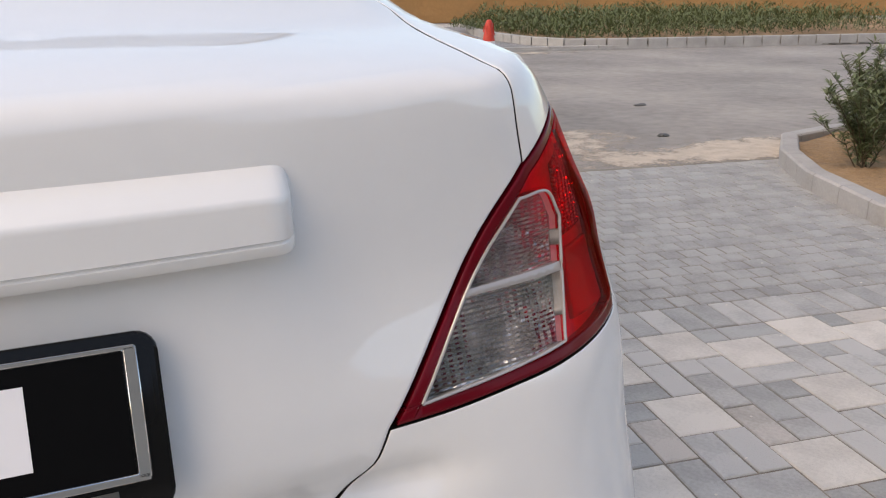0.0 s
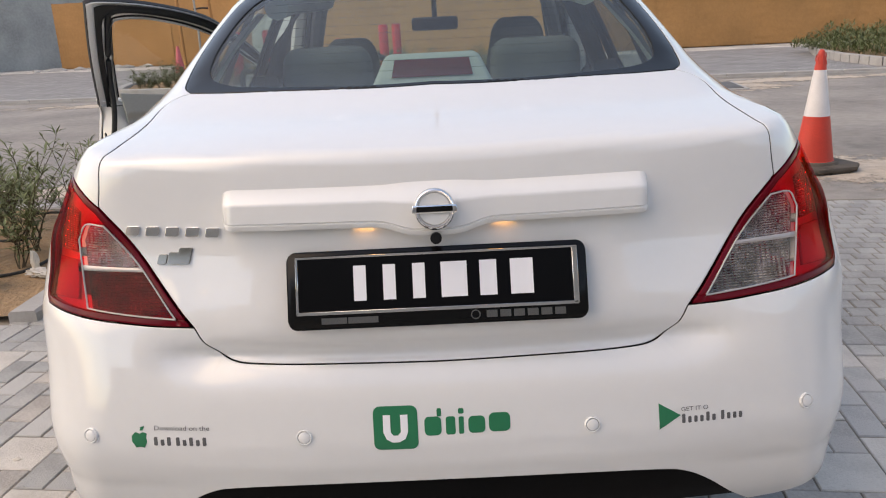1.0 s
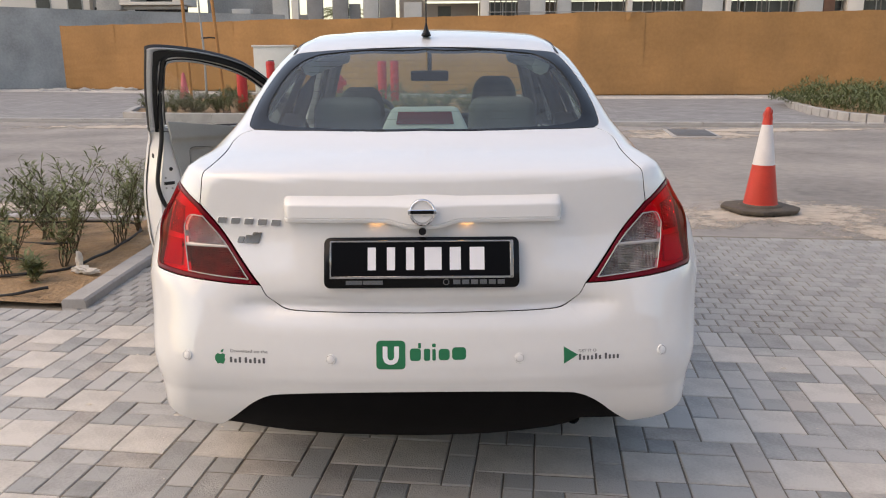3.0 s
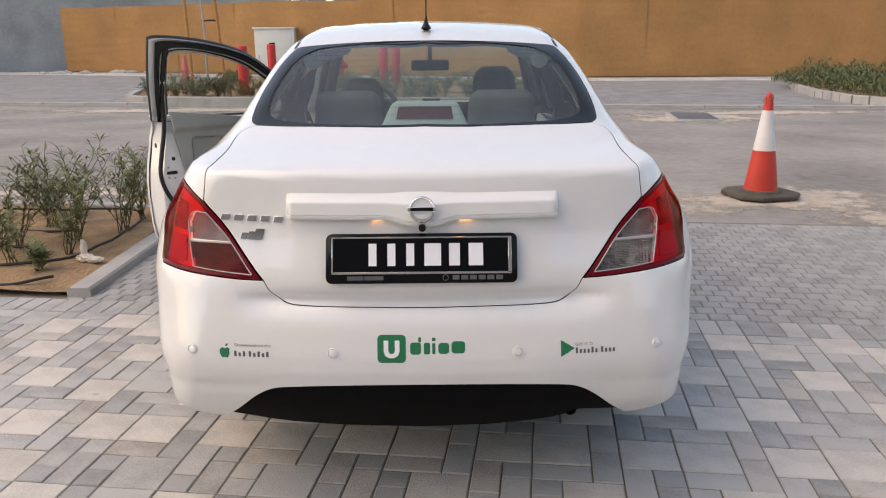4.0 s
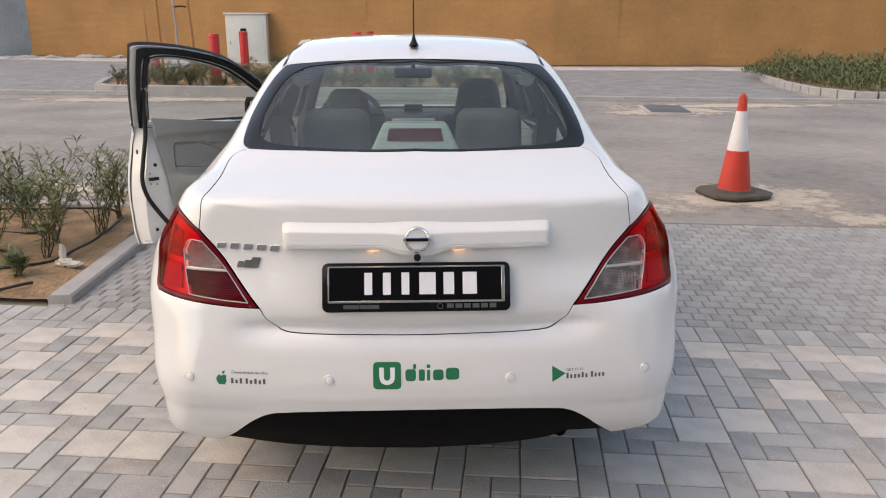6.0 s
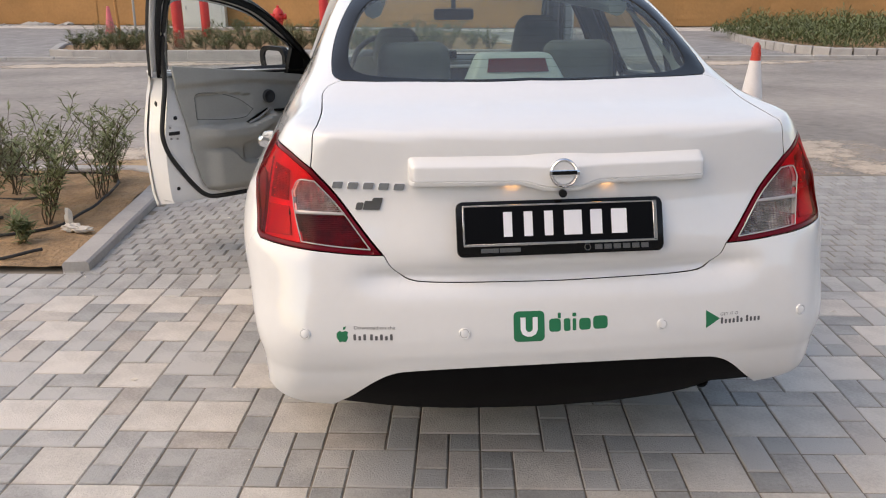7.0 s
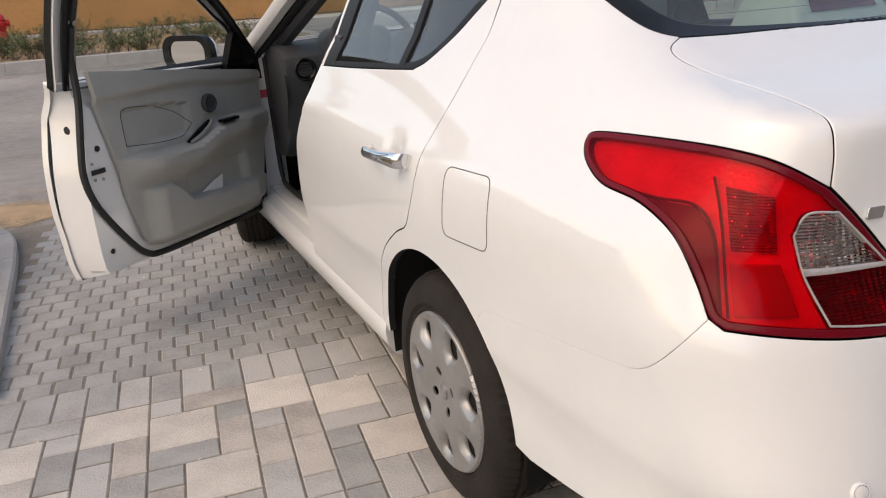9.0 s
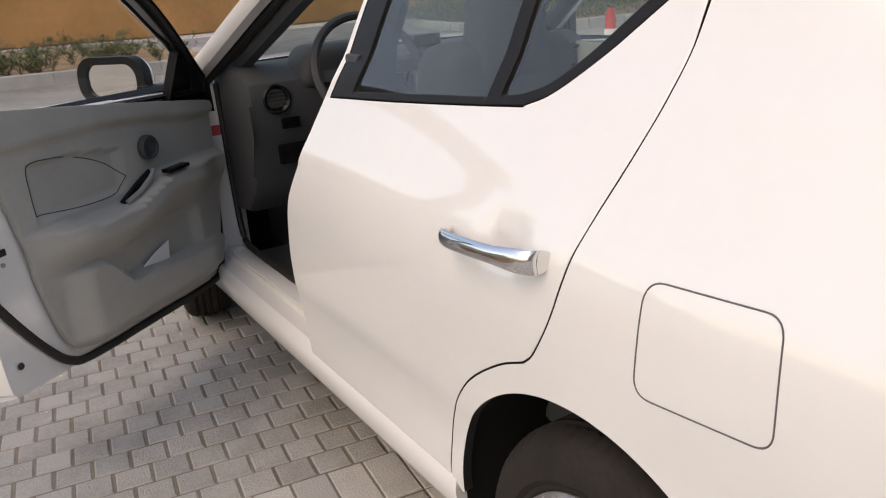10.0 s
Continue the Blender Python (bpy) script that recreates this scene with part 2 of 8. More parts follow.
def drift(name, color):
    """Loose sand that thins out to nothing at its edge."""
    m = material(name, color, 0.95, vary=0.25, scale=9, bump=0.004, bump_scale=60)
    nt = m.node_tree
    node, link = nt.nodes.new, nt.links.new
    bsdf = nt.nodes["Principled BSDF"]
    coord = node("ShaderNodeTexCoord")
    off = node("ShaderNodeVectorMath"); off.operation = "SUBTRACT"; off.inputs[1].default_value = (0.5, 0.5, 0.5)
    flat = node("ShaderNodeVectorMath"); flat.operation = "MULTIPLY"; flat.inputs[1].default_value = (2, 2, 0)
    far = node("ShaderNodeVectorMath"); far.operation = "LENGTH"
    link(coord.outputs["Generated"], off.inputs[0]), link(off.outputs[0], flat.inputs[0]), link(flat.outputs[0], far.inputs[0])
    total = None
    for scale, weight in ((1.6, 1.1), (7.0, 0.75), (45.0, 0.45)):
        n = node("ShaderNodeTexNoise"); n.inputs["Scale"].default_value, n.inputs["Detail"].default_value = scale, 4
        link(coord.outputs["Object"], n.inputs["Vector"])
        k = node("ShaderNodeMath"); k.operation = "MULTIPLY_ADD"; k.inputs[1].default_value = weight
        link(n.outputs[0], k.inputs[0])
        if total is None:
            k.inputs[2].default_value = -0.55
        else:
            link(total.outputs[0], k.inputs[2])
        total = k
    gone = node("ShaderNodeMath"); gone.operation = "SUBTRACT"
    link(total.outputs[0], gone.inputs[0]), link(far.outputs["Value"], gone.inputs[1])
    amount = node("ShaderNodeMapRange"); amount.interpolation_type = "SMOOTHSTEP"
    amount.inputs["From Min"].default_value, amount.inputs["From Max"].default_value = -0.12, 0.28
    amount.inputs["To Max"].default_value = 0.92
    link(gone.outputs[0], amount.inputs["Value"]), link(amount.outputs["Result"], bsdf.inputs["Alpha"])
    return m


DRIFT = drift("drifted_sand", (0.50, 0.425, 0.345))
DRIFT_OCHRE = drift("ochre_sand", (0.42, 0.29, 0.17))


RED_GLASS = glassy("red_lens_glass", (0.84, 0.006, 0.036), rough=0.02, face=0.016, rim=0.22)
FOG_GLASS = glassy("fog_lens_glass", (0.60, 0.008, 0.028), rough=0.02, face=0.016, rim=0.25)
LAMP_BOWL = material("lamp_bowl", (0.90, 0.88, 0.86), 0.26, metal=0.22, vary=0.3, scale=12, bump=0.012, bump_scale=14)
LAMP_BLOCK = material("stop_block", (0.46, 0.40, 0.42), 0.18, metal=0.3, vary=0.15, scale=12, bump=0.004, bump_scale=14)
LAMP_BEZEL = material("lamp_bezel", (0.16, 0.10, 0.10), 0.35, metal=0.2, bump=0.006, bump_scale=22)


def coursed(m, wide, tall, joint, depth):
    """Block courses on a far paved surface: darker joints and a shade of its own for each block."""
    nt = m.node_tree
    node, link = nt.nodes.new, nt.links.new
    bsdf = nt.nodes["Principled BSDF"]
    coord = node("ShaderNodeTexCoord")
    turn = node("ShaderNodeMapping"); turn.inputs["Rotation"].default_value = (0, 0, radians(8.8))
    link(coord.outputs["Object"], turn.inputs["Vector"])
    blocks = node("ShaderNodeTexBrick")
    blocks.inputs["Scale"].default_value = 1.0
    blocks.inputs["Brick Width"].default_value, blocks.inputs["Row Height"].default_value = wide, tall
    blocks.inputs["Mortar Size"].default_value = joint
    blocks.inputs["Color1"].default_value, blocks.inputs["Color2"].default_value, blocks.inputs["Mortar"].default_value = (0.75, 0.75, 0.75, 1), (1.15, 1.15, 1.15, 1), (depth, depth, depth, 1)
    link(turn.outputs[0], blocks.inputs["Vector"])
    mix = node("ShaderNodeMix"); mix.data_type, mix.blend_type = "RGBA", "MULTIPLY"
    mix.inputs[0].default_value = 1.0
    old = bsdf.inputs["Base Color"].links[0].from_socket
    link(old, mix.inputs[6]), link(blocks.outputs["Color"], mix.inputs[7]), link(mix.outputs[2], bsdf.inputs["Base Color"])


coursed(FAR_PAVING, 0.22, 0.11, 0.010, 0.6)
coursed(PALE_BAND, 0.44, 0.22, 0.016, 0.65)
# builders
WORLDS = {}


def world_of(ob):
    return WORLDS.get(ob.name, Matrix.Identity(4))


def empty(name, x, y, z, label, category, group="", turn=0.0):
    ob = new(name)
    ob.empty_display_size = 0.1
    ob.matrix_basis = WORLDS[ob.name] = pose(x, y, z, 0, 0, turn)
    return tagged(ob, label, category, group)


def part(name, shape, mat, parent=None, label="", local=False, basis=None, smooth=True):
    """Links a bmesh or a mesh as one object under a thing or a part. local: its coordinates are the parent's own."""
    if isinstance(shape, bmesh.types.BMesh):
        data = bpy.data.meshes.new(name)
        bmesh.ops.recalc_face_normals(shape, faces=shape.faces[:])
        shape.to_mesh(data)
        shape.free()
        if smooth:
            data.shade_smooth()
            data.set_sharp_from_angle(angle=radians(38))
    else:
        data = shape
    if mat and not data.materials:
        data.materials.append(mat)
        # second slot: white panels get black rims, the seam's shade put into colour
        if data.get("shaded_rim"):
            data.materials.append(SEAL_SHADE if mat.name == "white_car_paint" else mat)
    ob = new(name, data)
    if basis is not None:
        ob.matrix_basis = basis
    if parent is not None:
        ob.parent = parent
        if not local:
            ob.matrix_parent_inverse = world_of(parent).inverted()
            WORLDS[ob.name] = basis.copy() if basis is not None else Matrix.Identity(4)
        else:
            WORLDS[ob.name] = world_of(parent) @ (basis if basis is not None else Matrix.Identity(4))
    else:
        WORLDS[ob.name] = basis.copy() if basis is not None else Matrix.Identity(4)
    if label:
        ob["label"] = label
    return ob


def box(x0, x1, y0, y1, z0, z1, bevel=0.0, seg=2, bm=None):
    bm = bm or bmesh.new()
    made = bmesh.ops.create_cube(bm, size=1)["verts"]
    bmesh.ops.transform(bm, matrix=Matrix.LocRotScale(((x0 + x1) / 2, (y0 + y1) / 2, (z0 + z1) / 2), None, (x1 - x0, y1 - y0, z1 - z0)), verts=made)
    if bevel:
        edges = list({e for v in made for e in v.link_edges})
        bmesh.ops.bevel(bm, geom=edges, offset=bevel, segments=seg, affect="EDGES", profile=0.5)
    return bm


def lathe(profile, steps=32, bm=None, matrix=None, close=False):
    """Turns a profile of (radius, height) round z."""
    bm = bm or bmesh.new()
    rings = []
    for r, h in profile:
        rings.append([bm.verts.new((r * math.cos(2 * math.pi * i / steps), r * math.sin(2 * math.pi * i / steps), h)) for i in range(steps)])
    pairs = list(zip(rings, rings[1:])) + ([(rings[-1], rings[0])] if close else [])
    for a, b in pairs:
        for i in range(steps):
            bm.faces.new((a[i], a[(i + 1) % steps], b[(i + 1) % steps], b[i]))
    if not close:
        for ring in (rings[0], rings[-1]):
            if (ring[0].co.xy.length) > 1e-4:
                bm.faces.new(ring)
    if matrix is not None:
        bmesh.ops.transform(bm, matrix=matrix, verts=[v for ring in rings for v in ring])
    return bm


def tube(points, radius, steps=8, bm=None, taper=1.0):
    """A round bar along points."""
    bm = bm or bmesh.new()
    pts = [Vector(p) for p in points]
    rings = []
    for i, p in enumerate(pts):
        d = (pts[min(i + 1, len(pts) - 1)] - pts[max(i - 1, 0)]).normalized()
        side = d.cross(Vector((0, 0, 1)) if abs(d.z) < 0.9 else Vector((1, 0, 0))).normalized()
        up = side.cross(d)
        r = radius * (1 + (taper - 1) * i / max(1, len(pts) - 1))
        rings.append([bm.verts.new(p + r * (math.cos(2 * math.pi * k / steps) * side + math.sin(2 * math.pi * k / steps) * up)) for k in range(steps)])
    for a, b in zip(rings, rings[1:]):
        for k in range(steps):
            bm.faces.new((a[k], a[(k + 1) % steps], b[(k + 1) % steps], b[k]))
    bm.faces.new(rings[0]), bm.faces.new(rings[-1])
    return bm


def prism(outline, lo, hi, axis="z", bevel=0.0, bm=None):
    """A flat outline of 2D points pushed out between lo and hi along an axis."""
    bm = bm or bmesh.new()
    put = {"z": lambda a, b, c: (a, b, c), "y": lambda a, b, c: (a, c, b), "x": lambda a, b, c: (c, a, b)}[axis]
    low = [bm.verts.new(put(a, b, lo)) for a, b in outline]
    high = [bm.verts.new(put(a, b, hi)) for a, b in outline]
    n = len(outline)
    faces = [bm.faces.new(low[::-1]), bm.faces.new(high)]
    for i in range(n):
        bm.faces.new((low[i], low[(i + 1) % n], high[(i + 1) % n], high[i]))
    if bevel:
        edges = [e for f in faces for e in f.edges]
        bmesh.ops.bevel(bm, geom=edges, offset=bevel, segments=2, affect="EDGES", profile=0.5)
    return bm


def rounded(w, h, r, n=5):
    """A rounded rectangle's outline about the origin."""
    out = []
    for cx, cy, a0 in ((w / 2 - r, h / 2 - r, 0), (r - w / 2, h / 2 - r, 90), (r - w / 2, r - h / 2, 180), (w / 2 - r, r - h / 2, 270)):
        for i in range(n + 1):
            a = radians(a0 + 90 * i / n)
            out.append((cx + r * math.cos(a), cy + r * math.sin(a)))
    return out


def spline(points, n=6):
    """A smooth line through control points."""
    P = [np.array(p, float) for p in points]
    if len(P) < 3:
        return [P[0] + (P[-1] - P[0]) * i / n for i in range(n)] + [P[-1]]
    P = [2 * P[0] - P[1]] + P + [2 * P[-1] - P[-2]]
    out = []
    for a, b, c, d in zip(P, P[1:], P[2:], P[3:]):
        for i in range(n):
            u = i / n
            out.append(0.5 * (2 * b + (c - a) * u + (2 * a - 5 * b + 4 * c - d) * u * u + (3 * b - a - 3 * c + d) * u ** 3))
    return out + [P[-2]]

def smooth_curve(*pts):
    """A monotone cubic through (input, output) pairs, as a function of arrays."""
    X = np.array([p[0] for p in pts], float); Y = np.array([p[1] for p in pts], float)
    h = np.diff(X); d = np.diff(Y) / h
    m = np.zeros_like(Y)
    m[1:-1] = np.where(d[:-1] * d[1:] > 0, 2 * d[:-1] * d[1:] / (d[:-1] + d[1:] + 1e-12), 0)
    m[0], m[-1] = d[0], d[-1]

    def run(v):
        v = np.asarray(v, float)
        i = np.clip(np.searchsorted(X, v) - 1, 0, len(X) - 2)
        u = (v - X[i]) / h[i]
        inside = ((1 + 2 * u) * (1 - u) ** 2 * Y[i] + u * (1 - u) ** 2 * h[i] * m[i] + u * u * (3 - 2 * u) * Y[i + 1] + u * u * (u - 1) * h[i] * m[i + 1])
        return np.where(v < X[0], Y[0] + m[0] * (v - X[0]), np.where(v > X[-1], Y[-1] + m[-1] * (v - X[-1]), inside))

    return run


def round_max(a, b, r):
    return np.minimum(np.maximum(a, b), -r) + np.hypot(np.maximum(a + r, 0), np.maximum(b + r, 0)) 


def round_min(a, b, r):
    return -round_max(-a, -b, r)


def ease(u):
    u = np.clip(u, 0, 1)
    return u * u * (3 - 2 * u)


# The skin of the car: how its tail, sides, deck, glass and roof run. y = 0 is the rearmost point, the nose is at +y.
TAIL_Y = smooth_curve((0.20, 0.20), (0.28, 0.13), (0.34, 0.078), (0.39, 0.045), (0.44, 0.027), (0.48, 0.0195), (0.505, 0.0135), (0.525, 0.0095), (0.55, 0.0095), (0.60, 0.019), (0.655, 0.035), (0.685, 0.055), (0.71, 0.085), (0.74, 0.073), (0.78, 0.078), (0.84, 0.095), (0.90, 0.113), (0.96, 0.122), (1.02, 0.130), (1.06, 0.140), (1.12, 0.180))
TAIL_SIDE = smooth_curve((0.20, 0.20), (0.28, 0.13), (0.34, 0.078), (0.39, 0.045), (0.44, 0.027), (0.48, 0.0195), (0.505, 0.0135), (0.525, 0.0095), (0.55, 0.0095), (0.60, 0.019), (0.66, 0.036), (0.72, 0.057), (0.78, 0.078), (0.84, 0.095), (0.90, 0.113), (0.96, 0.122), (1.02, 0.130), (1.06, 0.140), (1.12, 0.180))
TAIL_BOW = smooth_curve((0.3, 0.14), (0.55, 0.12), (0.75, 0.11), (0.87, 0.16), (1.0, 0.15), (1.1, 0.12))
SIDE_X = smooth_curve((0.15, 0.74), (0.22, 0.80), (0.32, 0.821), (0.42, 0.825), (0.48, 0.831), (0.53, 0.839), (0.66, 0.845), (0.75, 0.849), (0.82, 0.845), (0.88, 0.832), (0.94, 0.797), (1.0, 0.758), (1.1, 0.69))
SIDE_TAPER = smooth_curve((-0.2, 0.075), (0.3, 0.022), (0.7, 0.006), (1.2, 0.0), (3.0, 0.0), (3.6, 0.008), (4.1, 0.06), (4.6, 0.2))
DECK_Z = smooth_curve((0.0, 1.02), (0.15, 1.065), (0.25, 1.088), (0.4, 1.110), (0.55, 1.130), (0.8, 1.15), (2.9, 1.06), (3.3, 1.00), (3.8, 0.93), (4.2, 0.84), (4.6, 0.66))
GLASS_Z = smooth_curve((0.3, 1.03), (0.5, 1.135), (0.8, 1.275), (1.05, 1.39), (1.2, 1.452), (1.4, 1.52))
ROOF_Z = smooth_curve((1.0, 1.417), (1.3, 1.460), (1.7, 1.488), (2.1, 1.487), (2.5, 1.460), (3.0, 1.39))
CABIN_X = smooth_curve((0.9, 0.795), (1.0, 0.755), (1.15, 0.69), (1.3, 0.615), (1.42, 0.545), (1.5, 0.50))
CABIN_TAPER = smooth_curve((0.4, 0.085), (0.8, 0.041), (1.3, 0.012), (1.9, 0.0), (2.5, 0.03), (3.1, 0.10))
NOSE_Y = smooth_curve((0.2, 4.30), (0.4, 4.44), (0.6, 4.45), (0.8, 4.36), (0.95, 4.1))


def skin(x, y, z):
    """Negative inside the car's closed outer form, about metres from it outside."""
    x = np.abs(x)
    away = ease((x - 0.42) / 0.14)
    tail = (TAIL_Y(z) * (1 - away) + TAIL_SIDE(z) * away + TAIL_BOW(z) * x * x - y) * 0.97
    tail = tail - 0.008 * ease((0.46 - x) / 0.16) * ease((z - 0.725) / 0.035) * ease((1.0 - z) / 0.06)
    tail = tail + 0.006 * ease((0.490 - z) / 0.035) * ease((x - 0.40) / 0.15)
    side = (x - SIDE_X(z) + SIDE_TAPER(y)) * 0.97
    side = side + 0.016 * np.exp(-(((y - 1.265) / 0.050) ** 4) - ((z - 0.864) / 0.044) ** 4)
    side = side + 0.007 * np.exp(-(((z - 0.98) / 0.06) ** 2) - ((y - 0.38) / 0.20) ** 2)
    side = side + ease((0.50 - y) / 0.45) * (0.019 * ease((0.80 - z) / 0.16) + 0.010 * ease((0.58 - z) / 0.14))
    deck = z - DECK_Z(y) + 0.035 * x * x
    nose = y - NOSE_Y(z) + 0.28 * x * x
    corner = 0.065 + 0.130 * ease((z - 0.30) / 0.50) - 0.075 * ease((z - 0.80) / 0.26)
    low = round_max(round_max(tail, side, corner), deck, 0.014 + 0.045 * ease((y - 0.25) / 0.3))
    low = round_max(low, nose, 0.12)
    low = np.maximum(low, 0.17 - z)
    glass = (z - GLASS_Z(y - 0.22 * x * x)) * 0.9
    roof = z - ROOF_Z(y) + 0.10 * x * x
    screen = (z - 1.02 - (3.18 - 0.25 * x * x - y) * 0.56) * 0.87
    flank = (x - CABIN_X(z) + CABIN_TAPER(y)) * 0.9
    cabin = round_max(round_max(round_max(glass, screen, 0.05), roof, 0.06), flank, 0.07)
    return round_min(low, np.maximum(np.maximum(cabin, 0.9 - z), 0.40 - y), 0.05)


def cast(start, way, far=3.0, steps=110):
    """Where rays from inside leave the skin."""
    start, way = np.broadcast_arrays(np.atleast_2d(np.asarray(start, float)), np.atleast_2d(np.asarray(way, float)))
    way = way / np.linalg.norm(way, axis=1, keepdims=True)
    ds = np.linspace(0, far, steps)
    lo = np.zeros(len(way)); hi = np.full(len(way), far); found = np.zeros(len(way), bool)
    for a, b in zip(ds[:-1], ds[1:]):
        out = (skin(*(start + b * way).T) > 0) & ~found
        lo[out], hi[out] = a, b
        found |= out
    for _ in range(26):
        mid = (lo + hi) / 2
        out = skin(*(start + mid[:, None] * way).T) > 0
        hi[out] = mid[out]; lo[~out] = mid[~out]
    return start + hi[:, None] * way


def facing(p, e=2e-3):
    """Outward normals of the skin."""
    g = np.stack([skin(*(p + e * a).T) - skin(*(p - e * a).T) for a in np.eye(3)], 1)
    return g / (np.linalg.norm(g, axis=1, keepdims=True) + 1e-9)


# ways to lay a flat pattern on the skin
HUB = np.array([0.0, 1.3, 0.62])


def ball_in(p):
    d = np.atleast_2d(p) - HUB
    return np.stack([np.arctan2(-d[:, 0], -d[:, 1]), np.arctan2(d[:, 2], np.hypot(d[:, 0], d[:, 1]))], 1)


def ball_out(q):
    a, e = q[:, 0], q[:, 1]
    return cast(HUB, np.stack([-np.sin(a) * np.cos(e), -np.cos(a) * np.cos(e), np.sin(e)], 1), 2.2)


def side_in(p):
    return np.atleast_2d(p)[:, 1:3]


def side_out(q):
    return cast(np.stack([0 * q[:, 0], q[:, 0], q[:, 1]], 1), (-1, 0, 0), 1.2)


def rear_in(p):
    return np.atleast_2d(p)[:, [0, 2]]


def rear_out(q):
    return cast(np.stack([q[:, 0], 0 * q[:, 0] + 0.9, q[:, 1]], 1), (0, -1, 0), 1.2)


def top_in(p):
    return np.atleast_2d(p)[:, :2]


def top_out(q):
    return cast(np.stack([q[:, 0], q[:, 1], 0 * q[:, 0] + 0.6], 1), (0, 0, 1), 1.2)


def frame_out(q):
    y, z = q[:, 0], q[:, 1]
    return np.stack([-(CABIN_X(z) - CABIN_TAPER(y)), y, z], 1)


def frame_normal(p):
    return np.broadcast_to(np.array([-0.88, 0.0, 0.47]), p.shape).copy()


WAYS = {"frame": (side_in, frame_out, frame_normal), "ball": (ball_in, ball_out), "side": (side_in, side_out), "rear": (rear_in, rear_out), "top": (top_in, top_out)}


def inside(poly, q):
    """Which of the points q lie within a closed outline."""
    x, y = q[:, 0], q[:, 1]
    hit = np.zeros(len(q), bool)
    for (x0, y0), (x1, y1) in zip(poly, np.roll(poly, -1, 0)):
        if y0 != y1:
            hit ^= ((y0 > y) != (y1 > y)) & (x < (x1 - x0) * (y - y0) / (y1 - y0) + x0)
    return hit


def shrink(poly, by):
    """The outline moved inwards."""
    area = 0.5 * np.sum(poly[:, 0] * np.roll(poly[:, 1], -1) - poly[:, 1] * np.roll(poly[:, 0], -1))
    d1, d2 = poly - np.roll(poly, 1, 0), np.roll(poly, -1, 0) - poly
    n1 = np.stack([-d1[:, 1], d1[:, 0]], 1) / (np.linalg.norm(d1, axis=1, keepdims=True) + 1e-12)
    n2 = np.stack([-d2[:, 1], d2[:, 0]], 1) / (np.linalg.norm(d2, axis=1, keepdims=True) + 1e-12)
    n = n1 + n2
    n /= np.maximum(np.linalg.norm(n, axis=1, keepdims=True) ** 2, 0.6) / 2
    return poly + np.sign(area) * by * n


def even(poly, step):
    """The closed outline with points at even steps, corners kept."""
    out = []
    for a, b in zip(poly, np.roll(poly, -1, 0)):
        n = max(1, int(np.ceil(np.linalg.norm(b - a) / step)))
        out += [a + (b - a) * i / n for i in range(n)]
    out = np.array(out)
    keep = np.linalg.norm(out - np.roll(out, 1, 0), axis=1) > 2e-4
    return out[keep]


def to_flat(way, curves, smooth=True):
    pts = []
    for c in curves:
        q = WAYS[way][0](np.array(c, float)) if len(c[0]) == 3 else np.array(c, float)
        pts += (spline(q) if smooth and len(q) > 2 else list(q))
    return np.array(pts)


def boundary_dist(poly, q):
    a, b = poly, np.roll(poly, -1, 0)
    best = np.full(len(q), 9.0)
    for p0, p1 in zip(a, b):
        d = p1 - p0
        u = np.clip(((q - p0) @ d) / (d @ d + 1e-12), 0, 1)
        best = np.minimum(best, np.linalg.norm(q - p0 - u[:, None] * d, axis=1))
    return best


